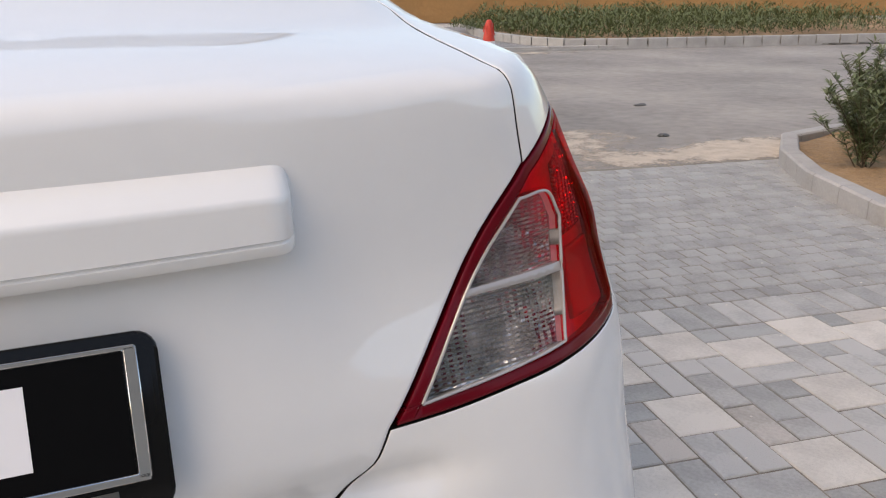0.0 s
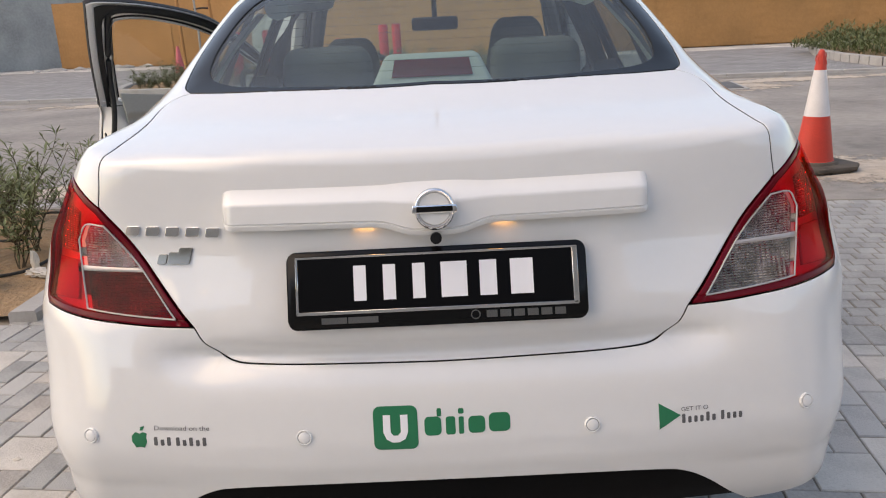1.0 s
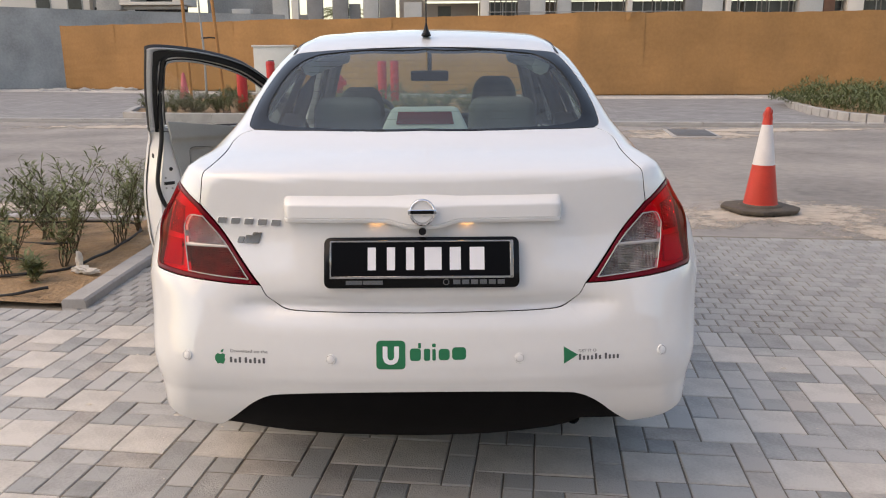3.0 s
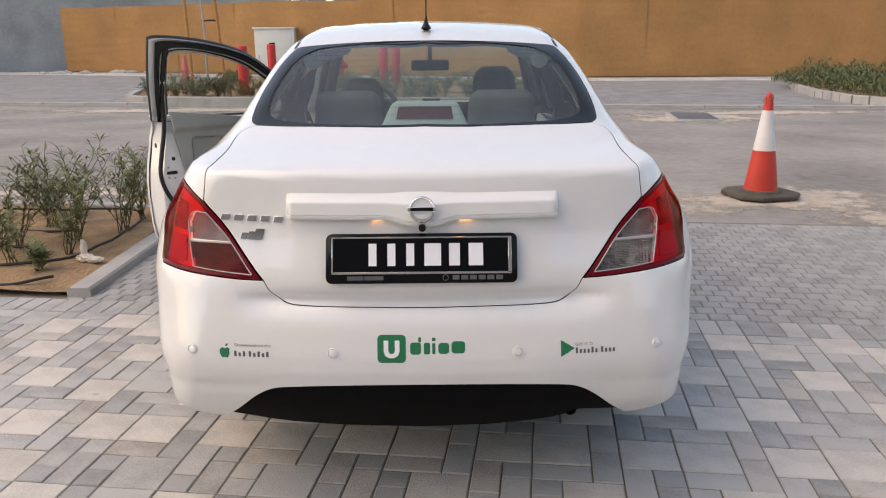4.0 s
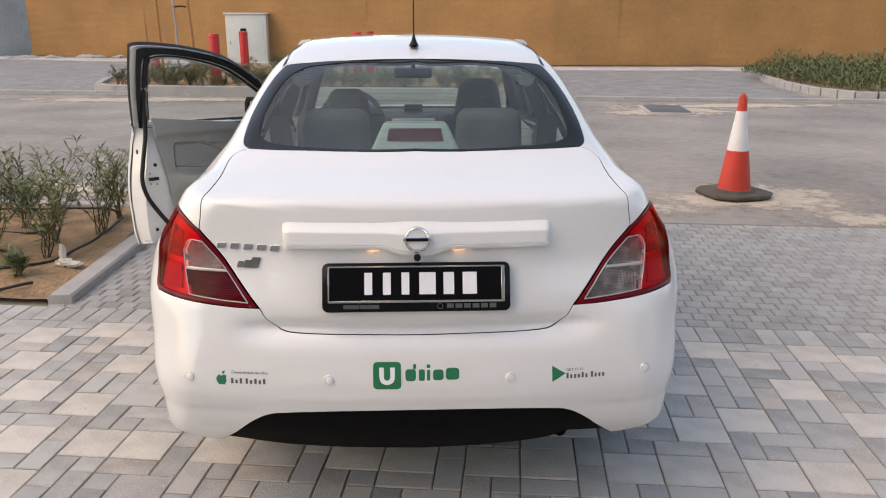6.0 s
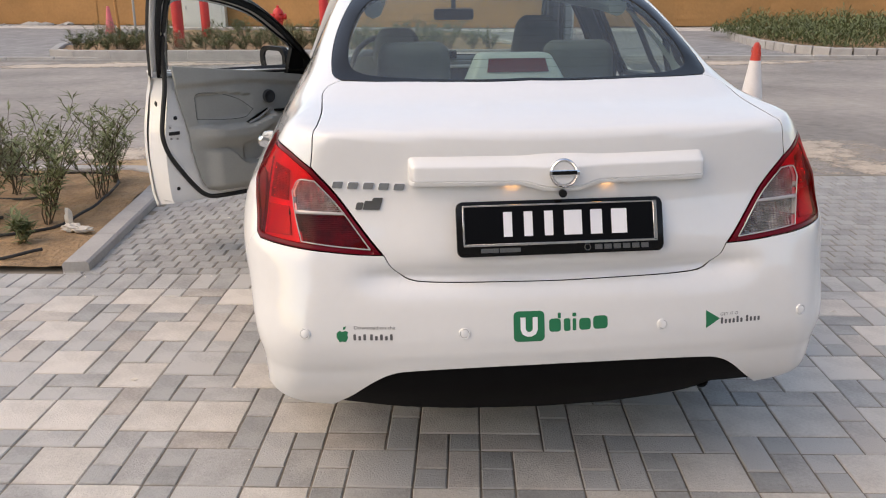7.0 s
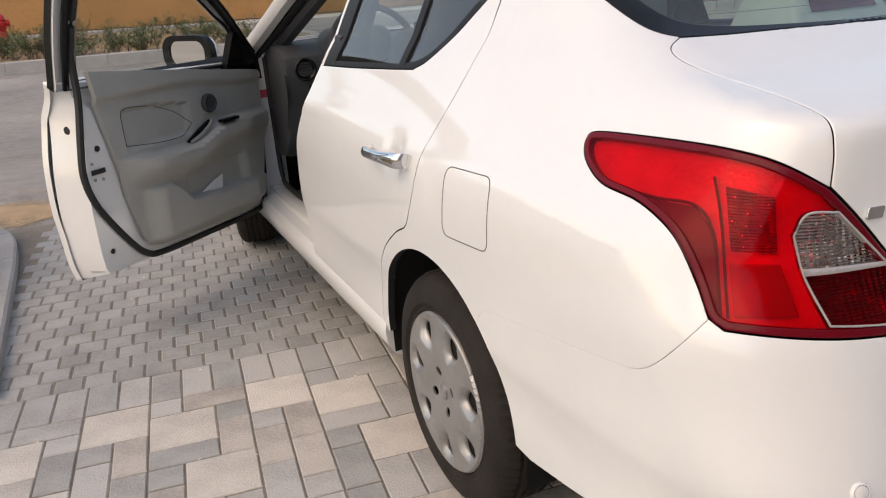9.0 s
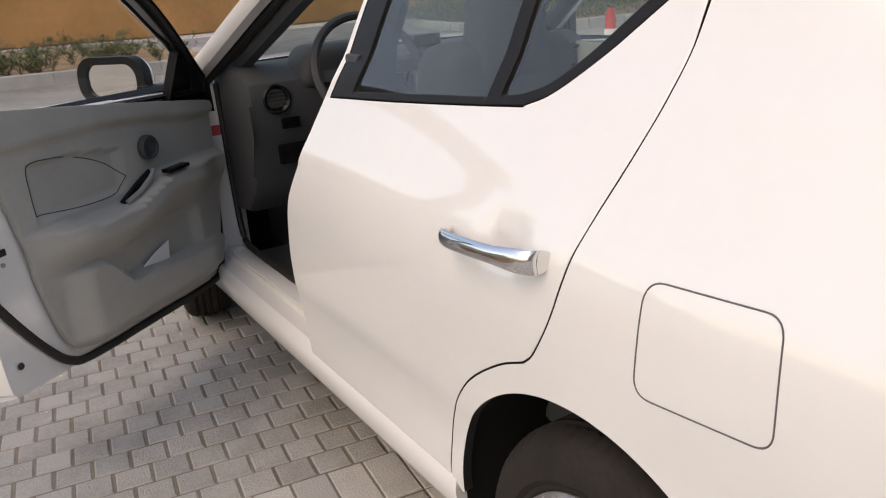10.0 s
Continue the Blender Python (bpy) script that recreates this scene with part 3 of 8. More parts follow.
def sheet(name, way, curves, step=0.025, gap=0.0018, lift=0.0, depth=0.014, holes=(), mirror=False, flat=False, edge=0.0025, shape=None, inset=0.0, dark=True):
    """A mesh for a panel cut from the skin: its outline as curves that meet at corners, a folded rim all round, and holes."""
    from mathutils.geometry import delaunay_2d_cdt
    poly = even(shrink(even(to_flat(way, curves, not flat), step), gap), step * 0.8)
    cuts = [even(shrink(even(to_flat(way, h, not flat), step), inset - gap), step * 0.8) for h in holes]
    inner = shrink(poly, edge)
    lo, hi = poly.min(0), poly.max(0)
    gx, gy = np.meshgrid(np.arange(lo[0], hi[0], step), np.arange(lo[1], hi[1], step))
    gx[1::2] += step / 2
    grid = np.stack([gx.ravel(), gy.ravel()], 1)
    grid = grid[inside(poly, grid)]
    grid = grid[boundary_dist(poly, grid) > max(step * 0.45, 1.6 * edge)]
    rings = [inner[inside(poly, inner)]]
    for c in cuts:
        grid = grid[~inside(c, grid)]
        grid = grid[boundary_dist(c, grid) > max(step * 0.45, 1.6 * edge)]
        outer = shrink(c, -edge)
        rings.append(outer)
    loops = [poly, *cuts]
    pts = np.concatenate(loops + rings + [grid])
    edges, at = [], 0
    for loop in loops:
        n = len(loop)
        edges += [(at + i, at + (i + 1) % n) for i in range(n)]
        at += n
    rim = at
    co, _, tris, src, _, _ = delaunay_2d_cdt([Vector(p) for p in pts], edges, [], 0, 1e-6)
    q = np.array([tuple(c) for c in co])
    tris = np.array([t for t in tris if len(t) == 3])
    mid = q[tris].mean(1)
    keep = inside(poly, mid)
    for c in cuts:
        keep &= ~inside(c, mid)
    tris = tris[keep]
    origin = np.array([s[0] if s else -1 for s in src])
    p3 = WAYS[way][1](q)
    if shape is not None:
        p3 = shape(p3)
    nrm = WAYS[way][2](p3) if len(WAYS[way]) > 2 else facing(p3)
    border = (origin >= 0) & (origin < rim)
    p3 = p3 + nrm * lift
    # which neighbours close the rim
    count = {}
    for t in tris:
        for a, b in ((t[0], t[1]), (t[1], t[2]), (t[2], t[0])):
            count[(a, b)] = count.get((a, b), 0) + 1
    open_edges = [(a, b) for a, b in count if (b, a) not in count]
    out_dir = np.zeros_like(p3)
    for a, b in open_edges:
        d = np.cross(p3[b] - p3[a], nrm[a])
        d /= np.linalg.norm(d) + 1e-12
        out_dir[a] += d
        out_dir[b] += d
    ends = sorted({v for e in open_edges for v in e})
    out_dir[ends] /= np.linalg.norm(out_dir[ends], axis=1, keepdims=True) + 1e-12
    # orientation: triangles should face outwards
    fn = np.cross(p3[tris[:, 1]] - p3[tris[:, 0]], p3[tris[:, 2]] - p3[tris[:, 0]])
    flip = np.sum(fn * nrm[tris[:, 0]]) < 0
    if flip:
        out_dir = -out_dir
    verts, normals = p3.copy(), nrm.copy()
    verts[ends] -= nrm[ends] * edge * 0.35
    normals[ends] = nrm[ends] + 0.7 * out_dir[ends]
    extra = {v: len(verts) + i for i, v in enumerate(ends)}
    extra2 = {v: len(verts) + len(ends) + i for i, v in enumerate(ends)}
    verts = np.concatenate([verts, verts[ends] - nrm[ends] * 0.001, verts[ends] - nrm[ends] * depth])
    normals = np.concatenate([normals, out_dir[ends], out_dir[ends]])
    normals /= np.linalg.norm(normals, axis=1, keepdims=True) + 1e-12
    faces = [tuple(t) for t in tris]
    for a, b in open_edges:
        faces.append((b, a, extra[a], extra[b]))
        faces.append((extra[b], extra[a], extra2[a], extra2[b]))
    if flip:
        faces = [f[::-1] for f in faces]
    if mirror:
        verts = verts * (-1, 1, 1)
        normals = normals * (-1, 1, 1)
        faces = [f[::-1] for f in faces]
    data = bpy.data.meshes.new(name)
    data.from_pydata([tuple(v) for v in verts], [], [tuple(int(i) for i in f) for f in faces])
    # deep rim faces use the second slot, which darkens the seams by colour
    deep = np.zeros(len(faces), np.int32)
    deep[len(tris) + 1::2] = 1
    if dark:
        data.polygons.foreach_set("material_index", deep)
        data["shaded_rim"] = 1
    data.shade_smooth()
    data.normals_split_custom_set_from_vertices([tuple(n) for n in normals])
    return data


def mirrored(curve):
    return [(-x, y, z) for x, y, z in curve[::-1]]

# ---- the setting ----
def surface(name, bm, mat, label, category, smooth=True):
    return tagged(part(name, bm, mat, smooth=smooth), label, category, kind="structure")


BAY = radians(-7.3)
M = 0.1012


def bay(u, v):
    """From the paving's own axes (u along its rows, v towards the road) to the world."""
    return (u * math.cos(BAY) - v * math.sin(BAY), u * math.sin(BAY) + v * math.cos(BAY))


def kerb_y(x):
    return 14.28 - 0.155 * x


bm = bmesh.new()
bmesh.ops.create_grid(bm, x_segments=2, y_segments=2, size=1500)
bmesh.ops.translate(bm, verts=bm.verts, vec=(0, 0, -0.06))
surface("ground", bm, DUST, "pale sandy ground round the road", "ground")
edge_l, edge_r = bay(-30, 4.26), bay(40, 4.26)
surface("road", prism([edge_l, bay(-2.45, 4.26), bay(4.4, 4.26), edge_r, (40, kerb_y(40)), (-40, kerb_y(-40))], -0.2, -0.010), ASPHALT, "worn dusty grey asphalt road", "road")
pavement = surface("pavement", prism([bay(-9, -6), bay(9, -6), bay(9, 4.26), bay(-9, 4.26)], -0.2, -0.0045), MORTAR, "block-paved parking bay in mixed grey and sandy blocks", "pavement")
surface("pavement_far", prism([(-40, kerb_y(-40) + 0.3), (40, kerb_y(40) + 0.3), (60, 26), (12, 26), (-6, 30), (-40, 40)], -0.2, 0.035), FAR_PAVING, "grey block-paved forecourt across the road", "pavement")
surface("pavement_band", prism([(-40, 36), (-16, 30.2), (-6, 26.4), (4.6, 22.6), (12, 22.0), (40, 20.4), (40, 22.4), (12, 23.8), (4.6, 24.2), (-6, 28.2), (-16, 32.2), (-40, 38)], 0.0, 0.040), PALE_BAND, "pale tiled band along the hoarding", "pavement")

# kerb across the road, in blocks
kerb = surface("kerb_far", prism([(-40, kerb_y(-40)), (40, kerb_y(40)), (40, kerb_y(40) + 0.3), (-40, kerb_y(-40) + 0.3)], -0.2, 0.03), KERB, "low concrete kerb along the road", "kerb")
lump = box(-0.49, 0.49, -0.06, 0.09, -0.1, 0.075, 0.012)
block = bpy.data.meshes.new("kerb_block")
lump.to_mesh(block)
lump.free()
block.materials.append(KERB)
for i in range(34):
    x = -16 + i * 0.985
    part("kerb_block", block, None, kerb, basis=pose(x, kerb_y(x) + 0.1, 0, 0, 0, -8.8))

# hoarding: fabric sheets between posts
FENCE = [(-15.9, 33.2), (-6.0, 28.9), (4.6, 24.9), (12.0, 24.4), (40, 22.5)]


def fence_at(s):
    """A place along the hoarding by its x."""
    xs, ys = zip(*FENCE)
    return float(np.interp(s, xs, ys))


hoarding = surface("hoarding", prism([(x, y) for x, y in FENCE] + [(x, y + 0.06) for x, y in FENCE[::-1]], 0.0, 2.45), HOARDING, "brown fabric hoarding round a building site", "fence")
rng = random.Random(4)
x = -15.9
while x < 30:
    wide = rng.uniform(2.6, 3.2)
    bm = bmesh.new()
    nx, nz = 26, 40
    sag = rng.uniform(-0.03, 0.05)
    rows = []
    for i in range(nx + 1):
        s = x + wide * i / nx
        rows.append([])
        for k in range(nz + 1):
            u, w = i / nx, k / nz
            z = 0.06 + (2.58 + sag * math.sin(math.pi * u) + 0.007 * math.sin(7 * s)) * w
            fold = 0.010 * math.sin(2.2 * s + 3 * w + x) * (0.3 + w) + 0.03 * noise.noise((s * 1.3, w * 1.2, x)) + 0.018 * math.sin(u * math.pi) + 0.007 * noise.noise((s * 5, w * 9, 1)) + 0.022 * noise.noise((x, w * 26, 4)) * math.exp(-((u - 0.03) / 0.07) ** 2) + 0.010 * noise.noise((s * 1.1, w * 14, 8))
            rows[-1].append(bm.verts.new((s, fence_at(s) - 0.09 - fold, z)))
    for a, b in zip(rows, rows[1:]):
        for k in range(nz):
            bm.faces.new((a[k], a[k + 1], b[k + 1], b[k]))
    part("fabric_sheet", bm, HOARDING, hoarding)
    part("fence_post", tube([(x, fence_at(x) - 0.02, 0), (x, fence_at(x) - 0.02, 2.66)], 0.03, 6), STEEL, hoarding)
    x += wide - 0.02
flap = bmesh.new()
rows = [[flap.verts.new((6.1 + 0.42 * i / 6, 24.55 - 0.05 * math.sin(i), 2.68 - 0.16 * k / 4 * (1 - i / 8) - 0.10 * (1 - i / 6))) for k in range(5)] for i in range(7)]
for a, b in zip(rows, rows[1:]):
    for k in range(4):
        flap.faces.new((a[k], a[k + 1], b[k + 1], b[k]))
part("fabric_flap", flap, HOARDING, hoarding)
surface("wall_left", prism([(-30, 21.2), (-15.6, 36.8), (-8.0, 42.0), (-8.2, 42.3), (-15.8, 37.1), (-30.2, 21.5)], -0.1, 3.46, bevel=0.02), CONCRETE, "bare grey concrete boundary wall", "wall")

# sand blown over the road by the bay
def patch(name, cx, cy, rx, ry, mat, label, z=-0.0065):
    bm = bmesh.new()
    mid = bm.verts.new((cx, cy, z + 0.003))
    ring = [bm.verts.new((cx + rx * math.cos(2 * math.pi * i / 40), cy + ry * math.sin(2 * math.pi * i / 40), z)) for i in range(40)]
    for i in range(40):
        bm.faces.new((mid, ring[i], ring[(i + 1) % 40]))
    return surface(name, bm, mat, label, "sand")


patch("sand_1", 3.1, 4.95, 1.5, 0.95, DRIFT, "thin sand and grit round the foot of a cone")
patch("sand_2", 4.5, 12.1, 2.0, 1.5, DRIFT, "thin sand round a drain cover")
for i, (cx, cy, rx, ry) in enumerate(((4.7, 4.05, 2.6, 0.6), (1.2, 4.45, 2.2, 0.45), (-1.9, 4.95, 1.6, 0.5), (-5.5, 14.3, 4.5, 0.8), (6.0, 12.7, 3.8, 0.6), (-3.4, 5.5, 2.4, 0.5))):
    patch("sand_%d" % (i + 3), cx, cy, rx, ry, DRIFT_OCHRE if i == 2 else DRIFT, "thin drift of pale sand on the road", -0.006 + 0.0006 * i)
drain = bmesh.new()
box(-0.40, 0.40, -0.65, 0.65, -0.02, 0.012, 0.006, bm=drain)
surface("drain_frame", drain, KERB, "concrete drain surround in the road", "drain").matrix_basis = pose(4.5, 12.1, 0, 0, 0, -8)
d = part("drain_cover", box(-0.33, 0.33, -0.58, 0.58, -0.01, 0.022, 0.006), DRAIN, basis=pose(4.5, 12.1, 0, 0, 0, -8))
tagged(d, "dark steel drain cover set in the road", "drain cover")

# plain unseen walls that close the place behind the viewer; house inferred from reflections
surface("wall_back", prism([(-4.2, -7.5), (5.5, -8.7), (5.5, -9.1), (-4.2, -7.9)], -0.1, 5.2), TAUPE, "plain rendered house wall behind the bay", "wall")
for k, (x0, h) in enumerate(((-5.2, 4.9), (-6.0, 3.8), (-7.4, 2.6))):
    surface("wall_back_step_%d" % (k + 1), prism([(x0, -7.5), (-4.2 if k == 0 else (-5.2, -6.0)[k - 1], -7.5), (-4.2 if k == 0 else (-5.2, -6.0)[k - 1], -7.9), (x0, -7.9)], -0.1, h), TAUPE, "plain lower wall stepping down behind the bay", "wall")
# the low wall and the right wall are added, to bound light and reflections
surface("wall_back_low", prism([(5.5, -8.7), (20, -10.5), (20, -10.9), (5.5, -9.1)], -0.1, 3.6), TAUPE, "unseen plain low wall added behind the bay to shape reflections", "wall")
surface("wall_right", prism([(19.7, -10.4), (20, -10.4), (24, 3.0), (23.7, 3.0)], -0.1, 4.0), CREAM, "unseen plain rendered wall added to close the bay's side", "wall")
# ---- planters and their plants ----
def kerb_run(name, line, width, height, label, step=0.5, gap=0.006):
    """Edging blocks laid along a line, each a part."""
    ob = empty(name, line[0][0], line[0][1], 0, label, "kerb")
    ob["kind"] = "structure"
    pts = [Vector((p[0], p[1], 0)) for p in line]
    total = [0]
    for a, b in zip(pts, pts[1:]):
        total.append(total[-1] + (b - a).length)

    def at_len(s):
        s = min(max(s, 0), total[-1])
        for i in range(len(pts) - 1):
            if s <= total[i + 1]:
                return pts[i].lerp(pts[i + 1], (s - total[i]) / (total[i + 1] - total[i] + 1e-9))
        return pts[-1]

    s = 0
    while s < total[-1] - 0.05:
        bm = bmesh.new()
        rows = []
        e = min(s + step - gap, total[-1])
        for k in range(5):
            p = at_len(s + (e - s) * k / 4)
            t = (at_len(s + (e - s) * k / 4 + 0.02) - at_len(s + (e - s) * k / 4 - 0.02)).normalized()
            n = Vector((-t.y, t.x, 0))
            rows.append([bm.verts.new(p + n * a + Vector((0, 0, b))) for a, b in ((0, -0.1), (0, height - 0.012), (0.012, height), (width - 0.012, height), (width, height - 0.012), (width, -0.1))])
        for a, b in zip(rows, rows[1:]):
            for k in range(5):
                bm.faces.new((a[k], a[k + 1], b[k + 1], b[k]))
        bm.faces.new(rows[0]), bm.faces.new(rows[-1])
        part("kerb_block", bm, KERB, ob)
        s += step
    return ob


def soil(name, outline, z, mat, label, seed):
    """Uneven soil inside an outline."""
    poly = np.array(outline)
    from mathutils.geometry import delaunay_2d_cdt
    poly = even(poly, 0.12)
    lo, hi = poly.min(0), poly.max(0)
    step = max(0.045, (hi - lo).max() / 90)
    gx, gy = np.meshgrid(np.arange(lo[0], hi[0], step), np.arange(lo[1], hi[1], step))
    g = np.stack([gx.ravel(), gy.ravel()], 1)
    g = g[inside(poly, g)]
    g = g[boundary_dist(poly, g) > step * 0.5]
    pts = np.concatenate([poly, g])
    n = len(poly)
    co, _, tris, _, _, _ = delaunay_2d_cdt([Vector(p) for p in pts], [(i, (i + 1) % n) for i in range(n)], [], 1, 1e-6)
    data = bpy.data.meshes.new(name)
    verts = []
    for c in co:
        h = 0.035 * noise.noise((c.x * 2.3, c.y * 2.3, seed)) + 0.014 * noise.noise((c.x * 9, c.y * 9, seed)) + 0.006 * noise.noise((c.x * 31, c.y * 31, seed))
        verts.append((c.x, c.y, z + h))
    q = np.array([tuple(c) for c in co])
    tri = np.array([t for t in tris if len(t) == 3])
    tri = tri[inside(poly, q[tri].mean(1))]
    data.from_pydata(verts, [], tri.tolist())
    data.shade_smooth()
    return tagged(part(name, data, mat), label, "soil", kind="structure")


def leaf_mesh(spots, mat, name, parent):
    """Many narrow folded leaves: (place, direction, length, width)."""
    verts, faces = [], []
    for p, d, ln, wd in spots:
        d = d.normalized()
        side = d.cross(Vector((0, 0, 1)))
        side = side.normalized() if side.length > 1e-3 else Vector((1, 0, 0))
        up = side.cross(d)
        i = len(verts)
        verts += [p, p + d * ln * 0.42 + side * wd * 0.5 + up * wd * 0.22, p + d * ln * 0.42 - side * wd * 0.5 + up * wd * 0.22, p + d * ln * 0.45, p + d * ln - up * ln * 0.12]
        faces += [(i, i + 1, i + 3), (i, i + 3, i + 2), (i + 1, i + 4, i + 3), (i + 3, i + 4, i + 2)]
    data = bpy.data.meshes.new(name)
    data.from_pydata([tuple(v) for v in verts], [], faces)
    return part(name, data, mat, parent)


def shrub(x, y, z, height, spread, stems, seed, label, group, leaf=0.092, wide=0.0165, mat=None, dense=1.0):
    r = random.Random(seed)
    ob = empty("shrub", x, y, z, label, "shrub", group)
    spots = []
    wood = bmesh.new()
    for _ in range(stems):
        a, lean = r.uniform(0, 2 * math.pi), r.uniform(0.15, 1.0) * spread
        h = height * r.uniform(0.55, 1.0)
        base = Vector((x + r.uniform(-0.03, 0.03), y + r.uniform(-0.03, 0.03), z - 0.02))
        pts = []
        for k in range(7):
            u = k / 6
            pts.append(base + Vector((math.cos(a) * lean * u ** 1.4 + 0.02 * r.uniform(-1, 1), math.sin(a) * lean * u ** 1.4 + 0.02 * r.uniform(-1, 1), h * u - 0.06 * lean * u * u)))
        tube(pts, 0.0042, 5, wood, 0.35)
        branches = [pts]
        for _ in range(r.randint(2, 4)):
            k = r.randint(2, 5)
            b = r.uniform(0, 2 * math.pi)
            ln = r.uniform(0.10, 0.24) * height / 0.7
            twig = [pts[k] + Vector((math.cos(b) * ln * u * 0.7, math.sin(b) * ln * u * 0.7, ln * u * 0.8)) for u in (0, 0.4, 0.75, 1)]
            tube(twig, 0.0025, 4, wood, 0.4)
            branches.append(twig)
        for line in branches:
            n = int((32 if line is pts else 18) * dense)
            for _ in range(n):
                u = r.uniform(0.16 if line is pts else 0.05, 1.0) * (len(line) - 1)
                k = min(int(u), len(line) - 2)
                p = line[k].lerp(line[k + 1], u - k)
                b = r.uniform(0, 2 * math.pi)
                d = Vector((math.cos(b), math.sin(b), r.uniform(-0.15, 1.25)))
                spots.append((p, d, leaf * r.uniform(0.6, 1.2), wide * r.uniform(0.7, 1.2)))
    part("stem", wood, STEM, ob)
    leaf_mesh(spots, mat or LEAF, "foliage", ob)
    return ob


# the bed beside the car
soil("soil_1", [(-6.5, 2.82), (-2.08, 2.30), (-2.06, 3.2), (-2.05, 4.1), (-2.16, 4.45), (-2.42, 4.62), (-6.5, 5.2)], 0.035, SAND, "raked brown sand in a planting bed", 2.0)
kerb_run("kerb_1", [(-1.945, 2.285), (-1.93, 3.0), (-1.915, 3.7), (-1.92, 4.1), (-1.96, 4.35), (-2.06, 4.55), (-2.24, 4.68), (-2.6, 4.74), (-4.0, 4.92), (-6.5, 5.25)], 0.135, 0.055, "flat concrete edging round a planting bed")
bed = [(-2.36, 3.72, 0.86, 0.36, 15), (-2.40, 4.20, 0.80, 0.34, 14), (-2.52, 3.15, 0.72, 0.30, 11), (-2.62, 3.50, 0.84, 0.36, 13), (-2.90, 3.25, 0.66, 0.30, 11), (-3.0, 3.9, 0.80, 0.36, 13), (-3.2, 4.35, 0.72, 0.34, 12), (-3.35, 3.45, 0.72, 0.34, 12), (-3.7, 4.2, 0.72, 0.34, 12), (-3.8, 3.1, 0.6, 0.3, 9), (-4.3, 3.6, 0.7, 0.36, 12), (-4.4, 4.4, 0.7, 0.34, 11), (-5.0, 3.8, 0.7, 0.36, 12), (-5.6, 4.3, 0.7, 0.36, 12), (-2.47, 2.66, 0.25, 0.08, 3), (-2.75, 2.85, 0.45, 0.18, 6)]
for i, (x, y, h, s, n) in enumerate(bed):
    shrub(x + 0.06, y, 0.04, h * 0.84, s * 1.1, max(3, int(n * 0.68)), 20 + i, "sparse willow-leaved green shrub in a sandy bed" if h > 0.3 else "small single-stemmed seedling in a sandy bed", "shrubs in the planting bed", dense=0.55)
# drip hose loops
for i, line in enumerate(([(-6, 2.86), (-4.2, 2.72), (-3.2, 2.55), (-2.75, 2.43), (-2.45, 2.40), (-2.25, 2.50)], [(-6, 3.15), (-4.3, 3.0), (-3.3, 2.92), (-2.7, 2.80), (-2.35, 2.95), (-2.26, 3.4), (-2.27, 3.9), (-2.35, 4.25), (-2.6, 4.42), (-3.6, 4.5)], [(-6, 3.5), (-4.4, 3.4), (-3.3, 3.3), (-2.75, 3.22)], [(-6, 3.9), (-4.4, 3.82), (-3.2, 3.72), (-2.6, 3.7)])):
    pts = [(p[0], p[1], 0.055 + 0.02 * noise.noise((p[0] * 3, p[1] * 3, i))) for p in spline(line, 6)]
    tagged(part("drip_hose", tube(pts, 0.0095, 7), PIPE), "black drip irrigation hose lying on sand", "hose", "drip hoses")
bm = bmesh.new()
r = random.Random(9)
for k, (cx, cy, sx, sy, h) in enumerate(((-2.215, 2.86, 0.05, 0.04, 0.045), (-2.145, 2.83, 0.062, 0.036, 0.035), (-2.235, 2.90, 0.020, 0.02, 0.13))):
    m = bmesh.ops.create_icosphere(bm, subdivisions=3, radius=1)["verts"]
    for v in m:
        q = noise.noise(v.co * 3.4 + Vector((k, 0, 0)))
        v.co = Vector((cx + v.co.x * sx * (1 + 0.6 * q), cy + v.co.y * sy * (1 + 0.6 * q), 0.055 + h * 0.5 + v.co.z * h * 0.5 * (1 + 0.5 * q)))
tagged(part("litter", bm, LITTER), "crumpled pale plastic scrap lying on sand", "litter")

# the bed to the other side of the bay
RIGHT = [(7.0, 1.2), (4.0, 1.6), (3.86, 2.2), (4.12, 2.9), (4.48, 3.45), (4.9, 3.85), (5.5, 4.02), (7.0, 3.9)]
soil("soil_2", RIGHT, 0.06, SAND, "brown sand in a planting bed", 5.0)
kerb_run("kerb_2", [(7.0, 3.98), (5.5, 4.14), (4.85, 3.98), (4.40, 3.53), (4.03, 2.96), (3.75, 2.22), (3.85, 1.55), (7.0, 1.1)], 0.12, 0.11, "curved concrete kerb round a planting bed", 0.3)
for i, (x, y, h) in enumerate(((4.55, 3.0, 0.62), (5.0, 3.35, 0.72), (5.05, 2.75, 0.68), (5.5, 3.2, 0.7), (5.45, 3.65, 0.62), (4.75, 2.4, 0.6), (5.6, 2.6, 0.7), (6.1, 3.2, 0.7), (6.2, 2.5, 0.7))):
    shrub(x, y, 0.06, h, 0.34, 15, 60 + i, "bushy green shrub in a kerbed bed", "shrubs by the bay", dense=1.5, mat=LEAF_FAR, leaf=0.07, wide=0.016)

# island across the road
def island(name, line, soil_poly, label, n, step=0.8, gap=0.006):
    soil("soil_%d" % n, soil_poly, 0.13, SAND, "dry brown soil in a kerbed island", n)
    return kerb_run(name, line, 0.16, 0.20, label, step, gap)


